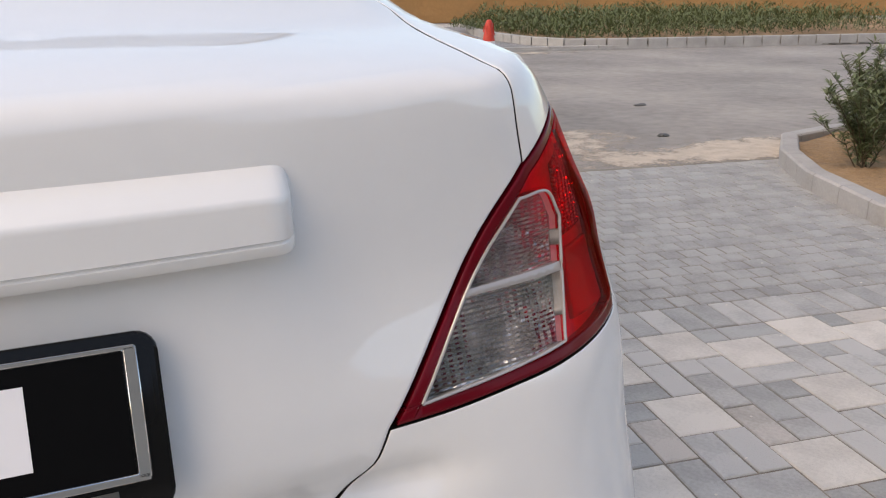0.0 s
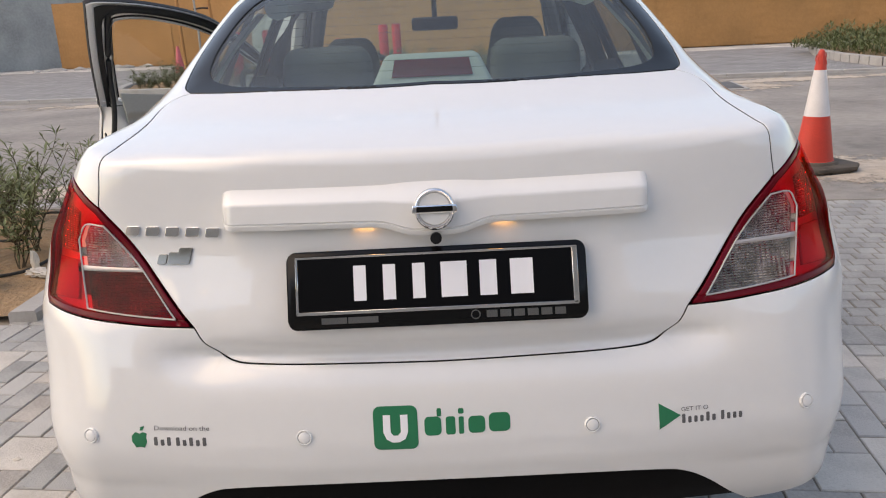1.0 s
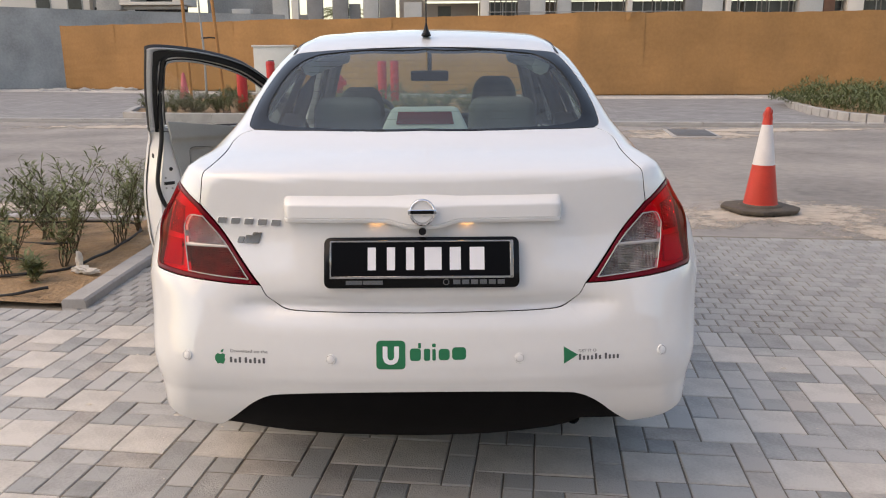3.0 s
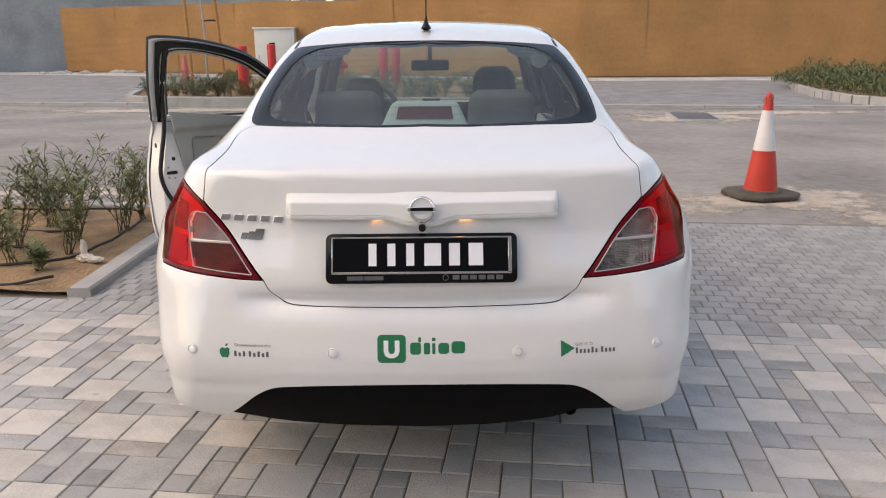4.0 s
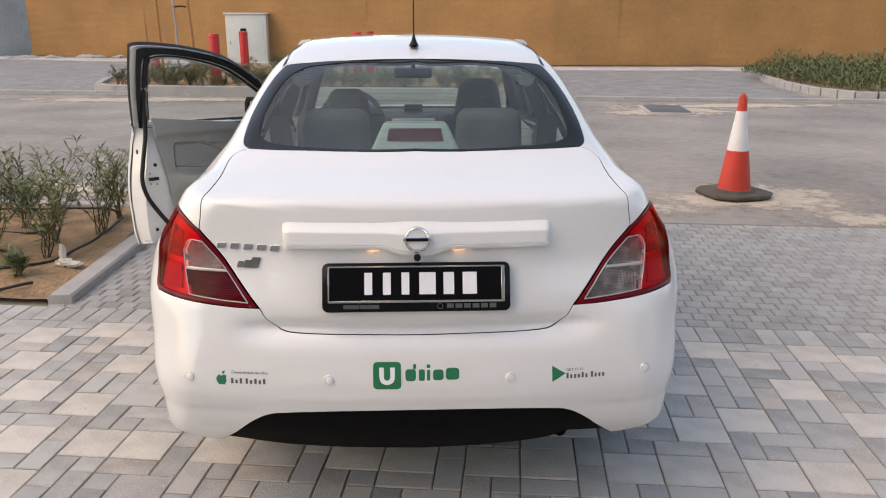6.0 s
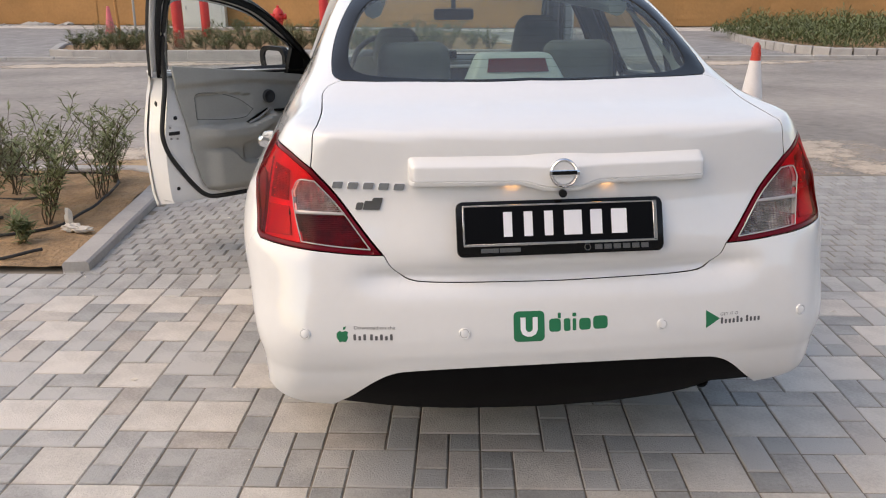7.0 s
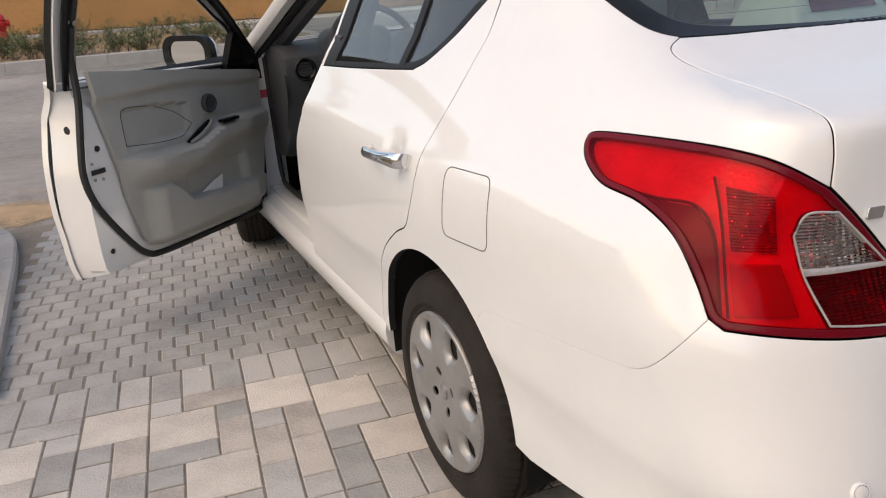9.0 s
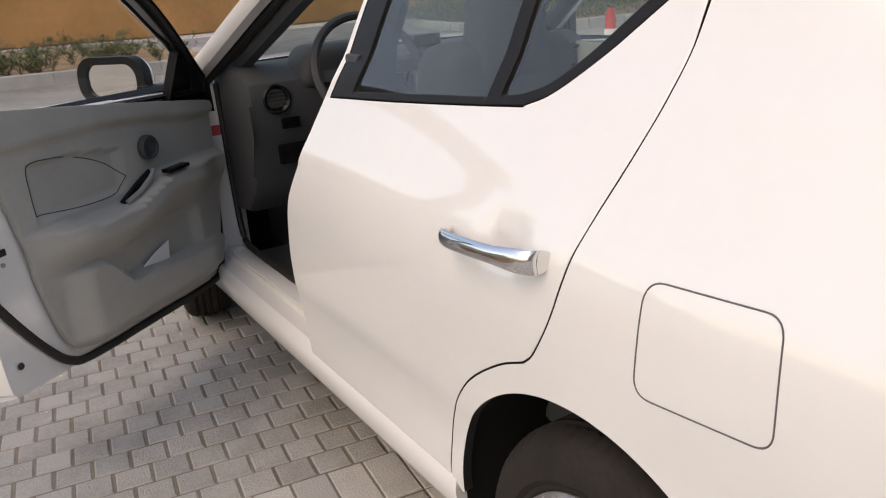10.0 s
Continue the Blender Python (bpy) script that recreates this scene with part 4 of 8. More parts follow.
L0 = [(-6.9, kerb_y(-6.9) + 0.5), (-6.4, kerb_y(-6.4) + 0.12), (-5.6, kerb_y(-5.6) + 0.02), (2.2, kerb_y(2.2) + 0.02), (2.9, kerb_y(2.9) + 0.3), (3.1, kerb_y(3.1) + 1.2), (2.4, 21.5), (-6.6, 24.8), (-7.4, 21.0), (-7.3, 17.5), (-6.9, kerb_y(-6.9) + 0.5)]
island("kerb_3", L0, [(x * 0.99 - 0.03, y + 0.02) for x, y in L0[:-1]], "raised concrete kerb round a planted island", 3)
R0 = [(14.0, kerb_y(14)), (9.6, kerb_y(9.6) + 0.02), (8.55, kerb_y(8.55) + 0.25), (8.20, 14.2), (8.28, 15.9), (8.75, 18.0), (9.5, 20.0), (12, 20.6), (24, 20.0), (24, kerb_y(24)), (14, kerb_y(14))]
island("kerb_4", R0[::-1], [(x + 0.03, y + 0.02) for x, y in R0[:-1]], "raised concrete kerb of stepped blocks round a planted island", 4, 0.42, 0.035)
r = random.Random(31)
for i in range(120):
    x, y = r.uniform(-6.6, 2.2), r.uniform(16.2, 22.0)
    if i < 70:
        y = kerb_y(x) + r.uniform(0.5, 1.6)
    shrub(x, y, 0.14, r.uniform(0.28, 0.58), 0.45, 7, 100 + i, "small sparse green shrub on a dry island", "shrubs on the island", leaf=0.10, wide=0.018, mat=LEAF_FAR, dense=0.38)
spots = []
for _ in range(21000):
    x = 8.55 + 9.6 * r.random() ** 1.2
    y = r.uniform(13.0, 19.6)
    rim = min(x - 8.55 - 0.10 * max(0, y - 16.0) ** 1.5 * 0.4, y - kerb_y(x) - 0.45, 20.0 - y)
    if rim < 0:
        continue
    top = 0.42 + 0.30 * noise.noise((x * 1.3, y * 1.3, 3)) + 0.30 * noise.noise((x * 3.3, y * 3.3, 1))
    top *= min(1, 0.40 + 0.9 * rim)
    z = 0.13 + top * (r.random() ** 0.6)
    a = r.uniform(0, 2 * math.pi)
    spots.append((Vector((x, y, z)), Vector((math.cos(a), math.sin(a), r.uniform(0.0, 1.8))), r.uniform(0.09, 0.19), r.uniform(0.024, 0.038)))
hedge = leaf_mesh(spots, HEDGE, "hedge", None)
tagged(hedge, "dense low green hedge on a kerbed island", "hedge", kind="stuff")

# dark scraps on the road
for i, (cx, cy, w) in enumerate(((5.27, 6.29, 0.075), (4.38, 4.75, 0.05))):
    bm = bmesh.ops.create_icosphere
    lump = bmesh.new()
    bm(lump, subdivisions=2, radius=1)
    for v in lump.verts:
        q = 1 + 0.5 * noise.noise(v.co * 2.1 + Vector((i * 7, 0, 0)))
        v.co = Vector((cx + v.co.x * w * q, cy + v.co.y * w * 0.5 * q, -0.004 + max(-0.2, v.co.z) * 0.022 * q))
    tagged(part("road_scrap", lump, DRAIN), "small dark scrap lying on the asphalt road", "litter")
# ---- street things ----
def traffic_cone():
    ob = empty("traffic_cone", 2.93, 5.02, -0.01, "red and white traffic cone on a dirty rubber base", "cone")
    base = [(a * 1.0, b * 1.0) for a, b in ((-0.29, -0.17), (-0.17, -0.29), (0.17, -0.29), (0.29, -0.17), (0.29, 0.17), (0.17, 0.29), (-0.17, 0.29), (-0.29, 0.17))]
    bm = prism(base, 0.018, 0.055, "z", 0.012)
    for a in range(4):
        c, s = math.cos(radians(90 * a + 8)), math.sin(radians(90 * a + 8))
        m = bmesh.ops.create_cube(bm, size=1)["verts"]
        bmesh.ops.transform(bm, matrix=pose(0.23 * c, 0.23 * s, 0.028, 0, 0, 90 * a) @ Matrix.Diagonal((0.10, 0.16, 0.056, 1)), verts=m)
    lathe([(0.19, 0.05), (0.175, 0.072), (0.15, 0.078)], 24, bm=bm)
    part("cone_base", bm, CONE_BASE, ob, "dark dirty rubber base", local=True, basis=pose(0, 0, 0, 0, 0, 14))

    def rad(z):
        return 0.147 - (z - 0.07) * (0.147 - 0.030) / 0.81

    def band(name, z0, z1, mat, lip=0.0):
        prof = [(rad(z0) + lip, z0), (rad(z0 + 0.01), z0 + 0.012)] + [(rad(z), z) for z in np.linspace(z0 + 0.03, z1, 6)]
        prof += [(rad(z1) - 0.006, z1), (rad(z0) - 0.006, z0)]
        part(name, lathe(prof, 40, close=True), mat, ob, local=True)

    band("cone_foot", 0.07, 0.425, CONE_RED, 0.012)
    band("cone_band", 0.4255, 0.775, CONE_WHITE)
    band("cone_tip", 0.7755, 0.88, CONE_RED)
    part("cone_cap", lathe([(0.030, 0.875), (0.027, 0.90), (0.022, 0.915), (0.016, 0.925), (0.010, 0.928), (0.009, 0.90), (0.009, 0.875)], 24, close=True), CONE_RED, ob, local=True)
    bm = bmesh.new()
    for i in range(7):
        a = i * 0.9
        tube([(0.012 * math.cos(a), 0.012 * math.sin(a), 0.91), (0.035 * math.cos(a), 0.035 * math.sin(a), 0.90 - 0.006 * i), (0.042 * math.cos(a + 0.2), 0.042 * math.sin(a + 0.2), 0.865 - 0.008 * i)], 0.004, 4, bm)
    part("torn_tape", bm, CONE_RED, ob, local=True)
    return ob


traffic_cone()


def bollard(x, y, h):
    ob = empty("bollard", x, y, 0.12, "bright red cylindrical bollard on an island", "bollard", "red bollards")
    part("post", lathe([(0.115, -0.05), (0.115, h - 0.03), (0.108, h - 0.008), (0.09, h), (0, h + 0.004)], 24), POST_RED, ob, local=True)
    part("post_cap", lathe([(0.118, h - 0.09), (0.121, h - 0.085), (0.121, h - 0.065), (0.118, h - 0.06)], 24, close=True), POST_RED, ob, local=True)


for x, y in ((-4.46, 16.8), (-4.50, 20.3), (-1.38, 19.0), (-1.14, 20.5)):
    bollard(x, y, 1.10)


def hydrant(x, y):
    ob = empty("fire_hydrant", x, y, 0.12, "red fire hydrant on a dry island", "hydrant")
    part("barrel", lathe([(0.15, 0), (0.15, 0.03), (0.11, 0.05), (0.10, 0.45), (0.13, 0.47), (0.13, 0.50), (0.105, 0.52), (0.105, 0.62), (0.135, 0.64), (0.12, 0.70), (0.07, 0.76), (0.035, 0.78), (0.035, 0.83), (0, 0.835)], 24), POST_RED, ob, local=True)
    for a in (0, 180, 270):
        part("outlet", lathe([(0.06, 0.08), (0.06, 0.15), (0.075, 0.155), (0.075, 0.185), (0.05, 0.20), (0, 0.205)], 16, matrix=pose(0, 0, 0.57, 0, 90, a) if a != 270 else pose(0, 0, 0.57, 90, 0, 0)), POST_RED, ob, local=True)


hydrant(-2.48, 18.8)

cab = empty("meter_cabinet", -5.92, 28.2, 0.02, "cream metal utility cabinet beside the hoarding", "cabinet")
part("cabinet_body", box(-0.72, 0.72, -0.28, 0.28, 0.0, 1.66, 0.015), BOX_WHITE, cab, local=True)
part("cabinet_roof", box(-0.77, 0.77, -0.33, 0.33, 1.66, 1.72, 0.012), BOX_WHITE, cab, local=True)
part("cabinet_door", box(-0.66, 0.62, -0.30, -0.278, 0.12, 1.58, 0.006), BOX_WHITE, cab, local=True)
part("cabinet_window", box(-0.20, 0.02, -0.306, -0.299, 1.02, 1.18, 0.004), GLOSS_BLACK, cab, "small dark meter window", local=True)
part("cabinet_lock", box(-0.60, -0.56, -0.315, -0.299, 0.62, 0.74, 0.004), STEEL, cab, local=True)
part("cabinet_plinth", box(-0.70, 0.70, -0.26, 0.26, -0.1, 0.02), KERB, cab, local=True)

# young tree between stakes
tree = empty("staked_tree", -6.35, 20.5, 0.12, "thin young tree tied between timber stakes", "tree")
part("trunk", tube([(0, 0, -0.1), (0.03, 0, 1.2), (-0.02, 0, 2.4), (-0.05, 0, 3.6), (-0.05, 0.05, 4.6)], 0.035, 8, taper=0.5), STEEL, tree, "thin grey trunk", local=True)
for x0, x1 in ((-0.42, -0.50), (0.48, 0.28)):
    part("stake", tube([(x0, 0.05, -0.1), ((x0 + x1) / 2, 0.05, 1.7), (x1, 0.05, 3.5)], 0.045, 8), TIMBER, tree, "orange-brown timber stake", local=True)
part("tie", tube([(-0.03, 0, 1.72), (0.2, 0.03, 1.74), (0.40, 0.05, 1.72)], 0.025, 6), PIPE, tree, "black tie", local=True)
part("tie", tube([(-0.46, 0.05, 3.1), (-0.2, 0.03, 3.12), (0.30, 0.05, 3.1)], 0.02, 6), PIPE, tree, local=True)
rr = random.Random(77)
twigs = bmesh.new()
spots = []
for i in range(16):
    a = rr.uniform(0, 2 * math.pi)
    z0 = rr.uniform(3.2, 4.6)
    tip = Vector((math.cos(a) * rr.uniform(0.4, 0.9), math.sin(a) * rr.uniform(0.4, 0.9), z0 + rr.uniform(0.2, 0.8)))
    root = Vector((-0.05, 0.03, z0))
    tube([root, root.lerp(tip, 0.5) + Vector((0, 0, 0.06)), tip], 0.012, 4, twigs, 0.3)
    for _ in range(60):
        p = root.lerp(tip, rr.uniform(0.3, 1.05)) + Vector((rr.uniform(-0.12, 0.12), rr.uniform(-0.12, 0.12), rr.uniform(-0.1, 0.1)))
        spots.append((p + Vector((-6.35, 20.5, 0.12)), Vector((rr.uniform(-1, 1), rr.uniform(-1, 1), rr.uniform(-0.6, 0.6))), rr.uniform(0.08, 0.14), 0.04))
part("branches", twigs, STEM, tree, local=True)
leaf_mesh(spots, LEAF_FAR, "crown", tree)
pink = empty("pink_cone", -7.41, 22.0, 0.12, "faded pink traffic cone on the island", "cone")
part("cone_foot", box(-0.2, 0.2, -0.2, 0.2, -0.02, 0.04, 0.01), PINK, pink, local=True)
part("cone_shell", lathe([(0.15, 0.04), (0.12, 0.2), (0.05, 0.7), (0.03, 0.78), (0, 0.785)], 24), PINK, pink, local=True)

# rubble and plastic by the wall
bm = bmesh.new()
for i in range(40):
    m = bmesh.ops.create_icosphere(bm, subdivisions=1, radius=rr.uniform(0.04, 0.2))["verts"]
    off = Vector((rr.uniform(-16.5, -11.5), 0, 0))
    off.y = 31.0 + 0.1 * (off.x + 16) + rr.uniform(-0.6, 0.6)
    for v in m:
        v.co = Vector((v.co.x * 1.6, v.co.y, v.co.z * 0.6)) * (1 + 0.4 * noise.noise(v.co * 9 + off)) + off + Vector((0, 0, 0.05))
tagged(part("rubble", bm, CONCRETE), "broken concrete and wrappings at the foot of a wall", "rubble", kind="stuff")


# ---- unfinished buildings behind the hoarding ----
def open_bay(ob, x0, x1, y, z0, z1, panes):
    """Dark glazing set back in an opening, with its frame, mullions and sill."""
    win = part("window", box(x0, x1, y + 0.40, y + 0.46, z0, z1), DARK_GLASS_SHADE, ob, "dark set-back glazing")
    for k in range(panes + 1):
        xx = x0 + (x1 - x0) * k / panes
        part("mullion", box(xx - 0.03, xx + 0.03, y + 0.33, y + 0.40, z0, z1), STEEL, win)
    part("transom", box(x0, x1, y + 0.33, y + 0.40, z0 + 0.55, z0 + 0.60), CREAM, win)
    part("sill", box(x0 - 0.05, x1 + 0.05, y + 0.05, y + 0.45, z0 - 0.12, z0, 0.01), CREAM, win)


def column(ob, x0, x1, y, top, mat, bars):
    """A cast column with the steel that stands out of its head."""
    part("column", box(x0, x1, y, y + 0.6, 0.0, top, 0.02), mat, ob)
    for k in range(bars):
        xx = x0 + 0.08 + (x1 - x0 - 0.16) * k / max(1, bars - 1)
        part("steel_bar", tube([(xx, y + 0.3, top - 0.1), (xx + 0.03, y + 0.3, top + 0.75)], 0.014, 5), STEEL, ob)


frame_site = empty("villa", -5.5, 47, 0, "unfinished concrete frame with bare columns", "building", "unfinished villas")
part("ground_slab", box(-10.0, -1.0, 47, 56, -0.1, 0.25), CONCRETE, frame_site)
for x0, x1, top, mat in ((-9.6, -8.7, 6.4, PALE_CAST), (-8.5, -8.1, 5.6, CREAM), (-7.6, -6.7, 4.55, DARK_CAST), (-6.1, -5.2, 6.0, DARK_CAST), (-4.3, -3.4, 6.4, PALE_CAST), (-3.35, -2.4, 6.4, DARK_CAST), (-1.9, -0.85, 4.35, PALE_CAST)):
    column(frame_site, x0, x1, 47.0, top, mat, 4)
part("block_wall", box(-5.15, -4.5, 47.3, 47.6, 0, 4.3), DARK_CAST, frame_site)
part("block_wall", box(-8.6, -7.7, 48.3, 48.6, 0, 3.75), CREAM, frame_site)
part("block_wall", box(-2.3, -0.7, 50.0, 50.2, 0, 5.2), TAUPE, frame_site)

shell = empty("villa", 13, 47, 0, "unfinished white villas with glazing, columns and props", "building", "unfinished villas")
part("ground_slab", box(-0.8, 36, 47, 57, -0.1, 0.25), CONCRETE, shell)
part("lintel", box(-0.8, 36, 46.9, 47.4, 4.42, 4.68, 0.02), CREAM, shell)
part("floor_slab", box(-1.2, 36.4, 46.6, 57, 5.3, 5.6, 0.02), CREAM, shell)
part("upper_wall", box(-0.8, 36, 47.3, 47.5, 4.68, 8.4), CREAM, shell)
part("roof_slab", box(-1.2, 36.4, 46.6, 57, 8.4, 8.7, 0.02), CREAM, shell)
part("porch_wall", box(-0.8, 2.6, 49.4, 49.6, 0, 4.42), TAUPE, shell)
part("porch_door", box(0.1, 0.9, 49.36, 49.42, 0.25, 4.25), DARK_GLASS_SHADE, shell, "dark doorway")
part("back_wall", box(2.6, 36, 48.6, 48.8, 0, 4.42), TAUPE, shell)
for x0, x1, panes in ((3.2, 4.7, 2), (8.0, 9.4, 2), (9.6, 11.2, 2), (11.5, 14.5, 4), (17.35, 18.0, 1), (18.3, 21.2, 4), (23.5, 24.1, 1), (25.2, 28.0, 3), (29.5, 32.5, 4)):
    open_bay(shell, x0, x1, 47.0, 2.9, 4.36, panes)
for x0, x1, mat in ((2.6, 3.1, CREAM), (4.8, 5.5, DARK_CAST), (5.5, 6.4, PALE_CAST), (7.1, 7.9, PALE_CAST), (11.2, 11.5, CREAM), (14.6, 15.6, DARK_CAST), (15.6, 16.8, PALE_CAST), (17.0, 17.3, CREAM), (21.3, 22.7, PALE_CAST), (22.75, 23.4, RUST), (24.15, 25.1, CREAM), (28.2, 29.3, PALE_CAST), (33, 34, DARK_CAST)):
    part("column", box(x0, x1, 46.75, 47.35, 0, 4.42, 0.02), mat, shell)
for xx in (3.4, 3.75, 4.05, 4.4, 6.6, 6.9, 10.9, 12.6, 13.1, 13.9, 17.6, 19.0, 19.3, 20.6, 26.0):
    part("prop", tube([(xx, 46.6, 0.2), (xx + 0.02, 46.6, 4.7)], 0.035, 6), DRAIN, shell, "steel building prop")
part("scaffold_rail", tube([(3.0, 46.55, 3.75), (14.4, 46.55, 3.75)], 0.025, 5), STEEL, shell)

side_villa = empty("villa", -16.5, 47, 0, "white villa with a deep dark balcony", "building", "unfinished villas")
part("pier", box(-19.5, -18.3, 46.2, 47.2, 0, 3.95, 0.02), DARK_CAST, side_villa, "dark grey concrete pier")
part("pier_head", box(-19.6, -18.2, 46.2, 47.2, 3.95, 6.5, 0.02), CONCRETE, side_villa)
part("stair_wall", box(-20.3, -19.6, 47.5, 47.8, 0, 6.5), CONCRETE, side_villa)
# a dark sheet on the wall paints the shade inside the stair opening
part("stair_opening_shade", box(-20.2, -19.7, 47.44, 47.5, 3.5, 4.2), DARK_GLASS_SHADE, side_villa)
part("ground_wall", box(-18.3, -9.8, 46.5, 46.8, 0, 3.55), CONCRETE, side_villa)
# likewise a dark sheet for the shade in the recess under the beam
part("recess_shade", box(-17.9, -14.8, 47.6, 47.8, 3.4, 4.3), DARK_GLASS_SHADE, side_villa)
part("beam", box(-18.2, -14.6, 46.6, 47.0, 4.02, 4.20, 0.01), CONCRETE, side_villa)
part("balcony", box(-18.3, -14.6, 46.2, 49.0, 4.24, 4.42, 0.02), CREAM, side_villa)
part("balcony_side", box(-18.3, -17.6, 46.2, 49.0, 4.42, 7.2), CREAM, side_villa)
part("balcony_side", box(-15.2, -14.6, 46.2, 49.0, 4.42, 7.2), CREAM, side_villa)
part("balcony_back", box(-17.6, -15.2, 48.8, 49.0, 4.42, 7.2), DARK_GLASS_SHADE, side_villa)
part("roof_slab", box(-18.5, -14.4, 46.0, 50.0, 7.2, 7.5, 0.02), CREAM, side_villa)
part("rear_wall", box(-14.5, -10.0, 51.0, 51.3, 0, 6.2), CONCRETE, side_villa)
for x0, x1 in ((-13.0, -12.5), (-12.3, -12.0)):
    part("window", box(x0, x1, 50.93, 51.02, 3.4, 4.2), DARK_GLASS_SHADE, side_villa)
stack = empty("board_stack", -11.45, 46.9, 0, "stack of pale wrapped boards beside a wall", "boards")
for k in range(9):
    part("board", box(-12.0, -10.9, 46.9, 47.6, 0.45 * k + 0.02, 0.45 * k + 0.43, 0.02), PALE_CAST if k % 3 else CREAM, stack)

left = empty("house", -24, 47, 0, "cream rendered house with small dark windows", "building")
part("wall", box(-38, -20.3, 47, 57, 0, 8.0, 0.03), CREAM, left)
part("parapet", box(-38.2, -20.1, 46.8, 57.2, 8.0, 8.4, 0.03), CREAM, left)
for px in (-30.5, -27.5, -23.0, -21.15):
    w = part("window", box(px - 0.38, px + 0.38, 46.93, 47.05, 3.55, 4.75), DARK_GLASS_SHADE, left)
    part("window_frame", box(px - 0.46, px + 0.46, 46.96, 47.02, 3.47, 4.83), STEEL, w)
# a palm showing between the buildings
palm = empty("palm_tree", -7.1, 60.0, 0, "green palm between the buildings", "tree")
part("trunk", tube([(-7.1, 60, 0), (-7.0, 60, 2.5), (-7.05, 60, 4.2)], 0.2, 10), STEM, palm)
spots = []
for i in range(26):
    a = 2 * math.pi * i / 26
    for k in range(26):
        u = k / 26
        p = Vector((-7.05 + math.cos(a) * 2.2 * u, 60 + math.sin(a) * 2.2 * u, 4.2 + (1.2 + 0.5 * (i % 3)) * u - 2.0 * u * u))
        for s in (-1, 1):
            spots.append((p, Vector((math.cos(a) * 0.6 - s * math.sin(a), math.sin(a) * 0.6 + s * math.cos(a), -0.5)), 0.42, 0.05))
leaf_mesh(spots, LEAF_FAR, "crown", palm)
# ---- the car ----
car = empty("sedan_car", 0, 2.2, 0, "white four-door sedan with its front door open, parked on paving", "car")

GLASS_BASE = [(-0.548, 0.583, 1.148), (-0.47, 0.557, 1.149), (-0.3, 0.525, 1.150), (0, 0.507, 1.151)]
SEAM_TOP = [(-0.548, 0.583, 1.148), (-0.585, 0.562, 1.136), (-0.602, 0.52, 1.122), (-0.602, 0.45, 1.106), (-0.600, 0.37, 1.094), (-0.602, 0.295, 1.082), (-0.609, 0.226, 1.066), (-0.618, 0.195, 1.025), (-0.625, 0.188, 0.978)]
SEAM_LAMP = [(-0.625, 0.188, 0.978), (-0.580, 0.156, 0.925), (-0.517, 0.14, 0.848), (-0.449, 0.098, 0.764)]
SEAM_LOW = [(-0.449, 0.098, 0.764), (-0.42, 0.10, 0.720), (-0.385, 0.088, 0.700), (-0.31, 0.077, 0.6945), (-0.15, 0.068, 0.693), (0, 0.064, 0.692)]
LAMP_BOTTOM = [(-0.449, 0.098, 0.764), (-0.52, 0.105, 0.767), (-0.60, 0.119, 0.774), (-0.691, 0.154, 0.782), (-0.766, 0.222, 0.787)]
LAMP_SIDE = [(-0.766, 0.222, 0.787), (-0.776, 0.245, 0.803), (-0.777, 0.273, 0.850), (-0.781, 0.318, 0.906), (-0.781, 0.395, 0.936), (-0.781, 0.492, 0.946), (-0.767, 0.556, 0.973), (-0.747, 0.580, 1.000), (-0.738, 0.553, 1.016), (-0.725, 0.41, 1.026), (-0.700, 0.28, 1.024), (-0.672, 0.228, 1.011), (-0.625, 0.188, 0.978)]
BUMPER_SEAM = [(-0.776, 0.243, 0.800), (-0.800, 0.262, 0.765), (-0.823, 0.315, 0.702), (-0.828, 0.352, 0.683)]
BUMPER_SEAM_2 = [(-0.828, 0.352, 0.683), (-0.830, 0.43, 0.672), (-0.836, 0.62, 0.645), (-0.839, 0.818, 0.612)]
AXLE_REAR, AXLE_FRONT, AXLE_Z = 1.05, 3.65, 0.300


def arc(cy, cz, r, a0, a1, n=12):
    return [(-0.84, cy + r * math.cos(radians(a0 + (a1 - a0) * i / n)), cz + r * math.sin(radians(a0 + (a1 - a0) * i / n))) for i in range(n + 1)]


ARCH_Y, ARCH_Z, ARCH = 1.088, 0.287, 0.366
A_SEAM = math.degrees(math.atan2(0.612 - ARCH_Z, 0.818 - ARCH_Y))
DOOR_BACK = [(-0.62, 1.053, 1.226), (-0.702, 1.052, 1.10), (-0.745, 1.066, 1.03), (-0.797, 1.092, 0.94), (-0.826, 1.104, 0.893), (-0.847, 1.137, 0.788), (-0.847, 1.178, 0.715), (-0.847, 1.205, 0.688)]
DOOR_HAUNCH = [(-0.847, 1.205, 0.688), (-0.845, 1.28, 0.652), (-0.842, 1.38, 0.577), (-0.836, 1.452, 0.470), (-0.83, 1.485, 0.36), (-0.825, 1.49, 0.318)]
DOOR_TOP = [(-0.54, 1.98, 1.405), (-0.545, 1.7, 1.40), (-0.555, 1.45, 1.375), (-0.575, 1.22, 1.315), (-0.62, 1.053, 1.226)]
PILLAR_B = [(-0.825, 2.185, 0.318), (-0.838, 2.195, 0.47), (-0.845, 2.188, 0.62), (-0.849, 2.14, 0.755), (-0.838, 2.06, 0.87), (-0.779, 2.033, 0.99)]
FRAME_B = [(-0.779, 2.033, 0.99), (-0.66, 2.005, 1.2), (-0.54, 1.98, 1.405)]
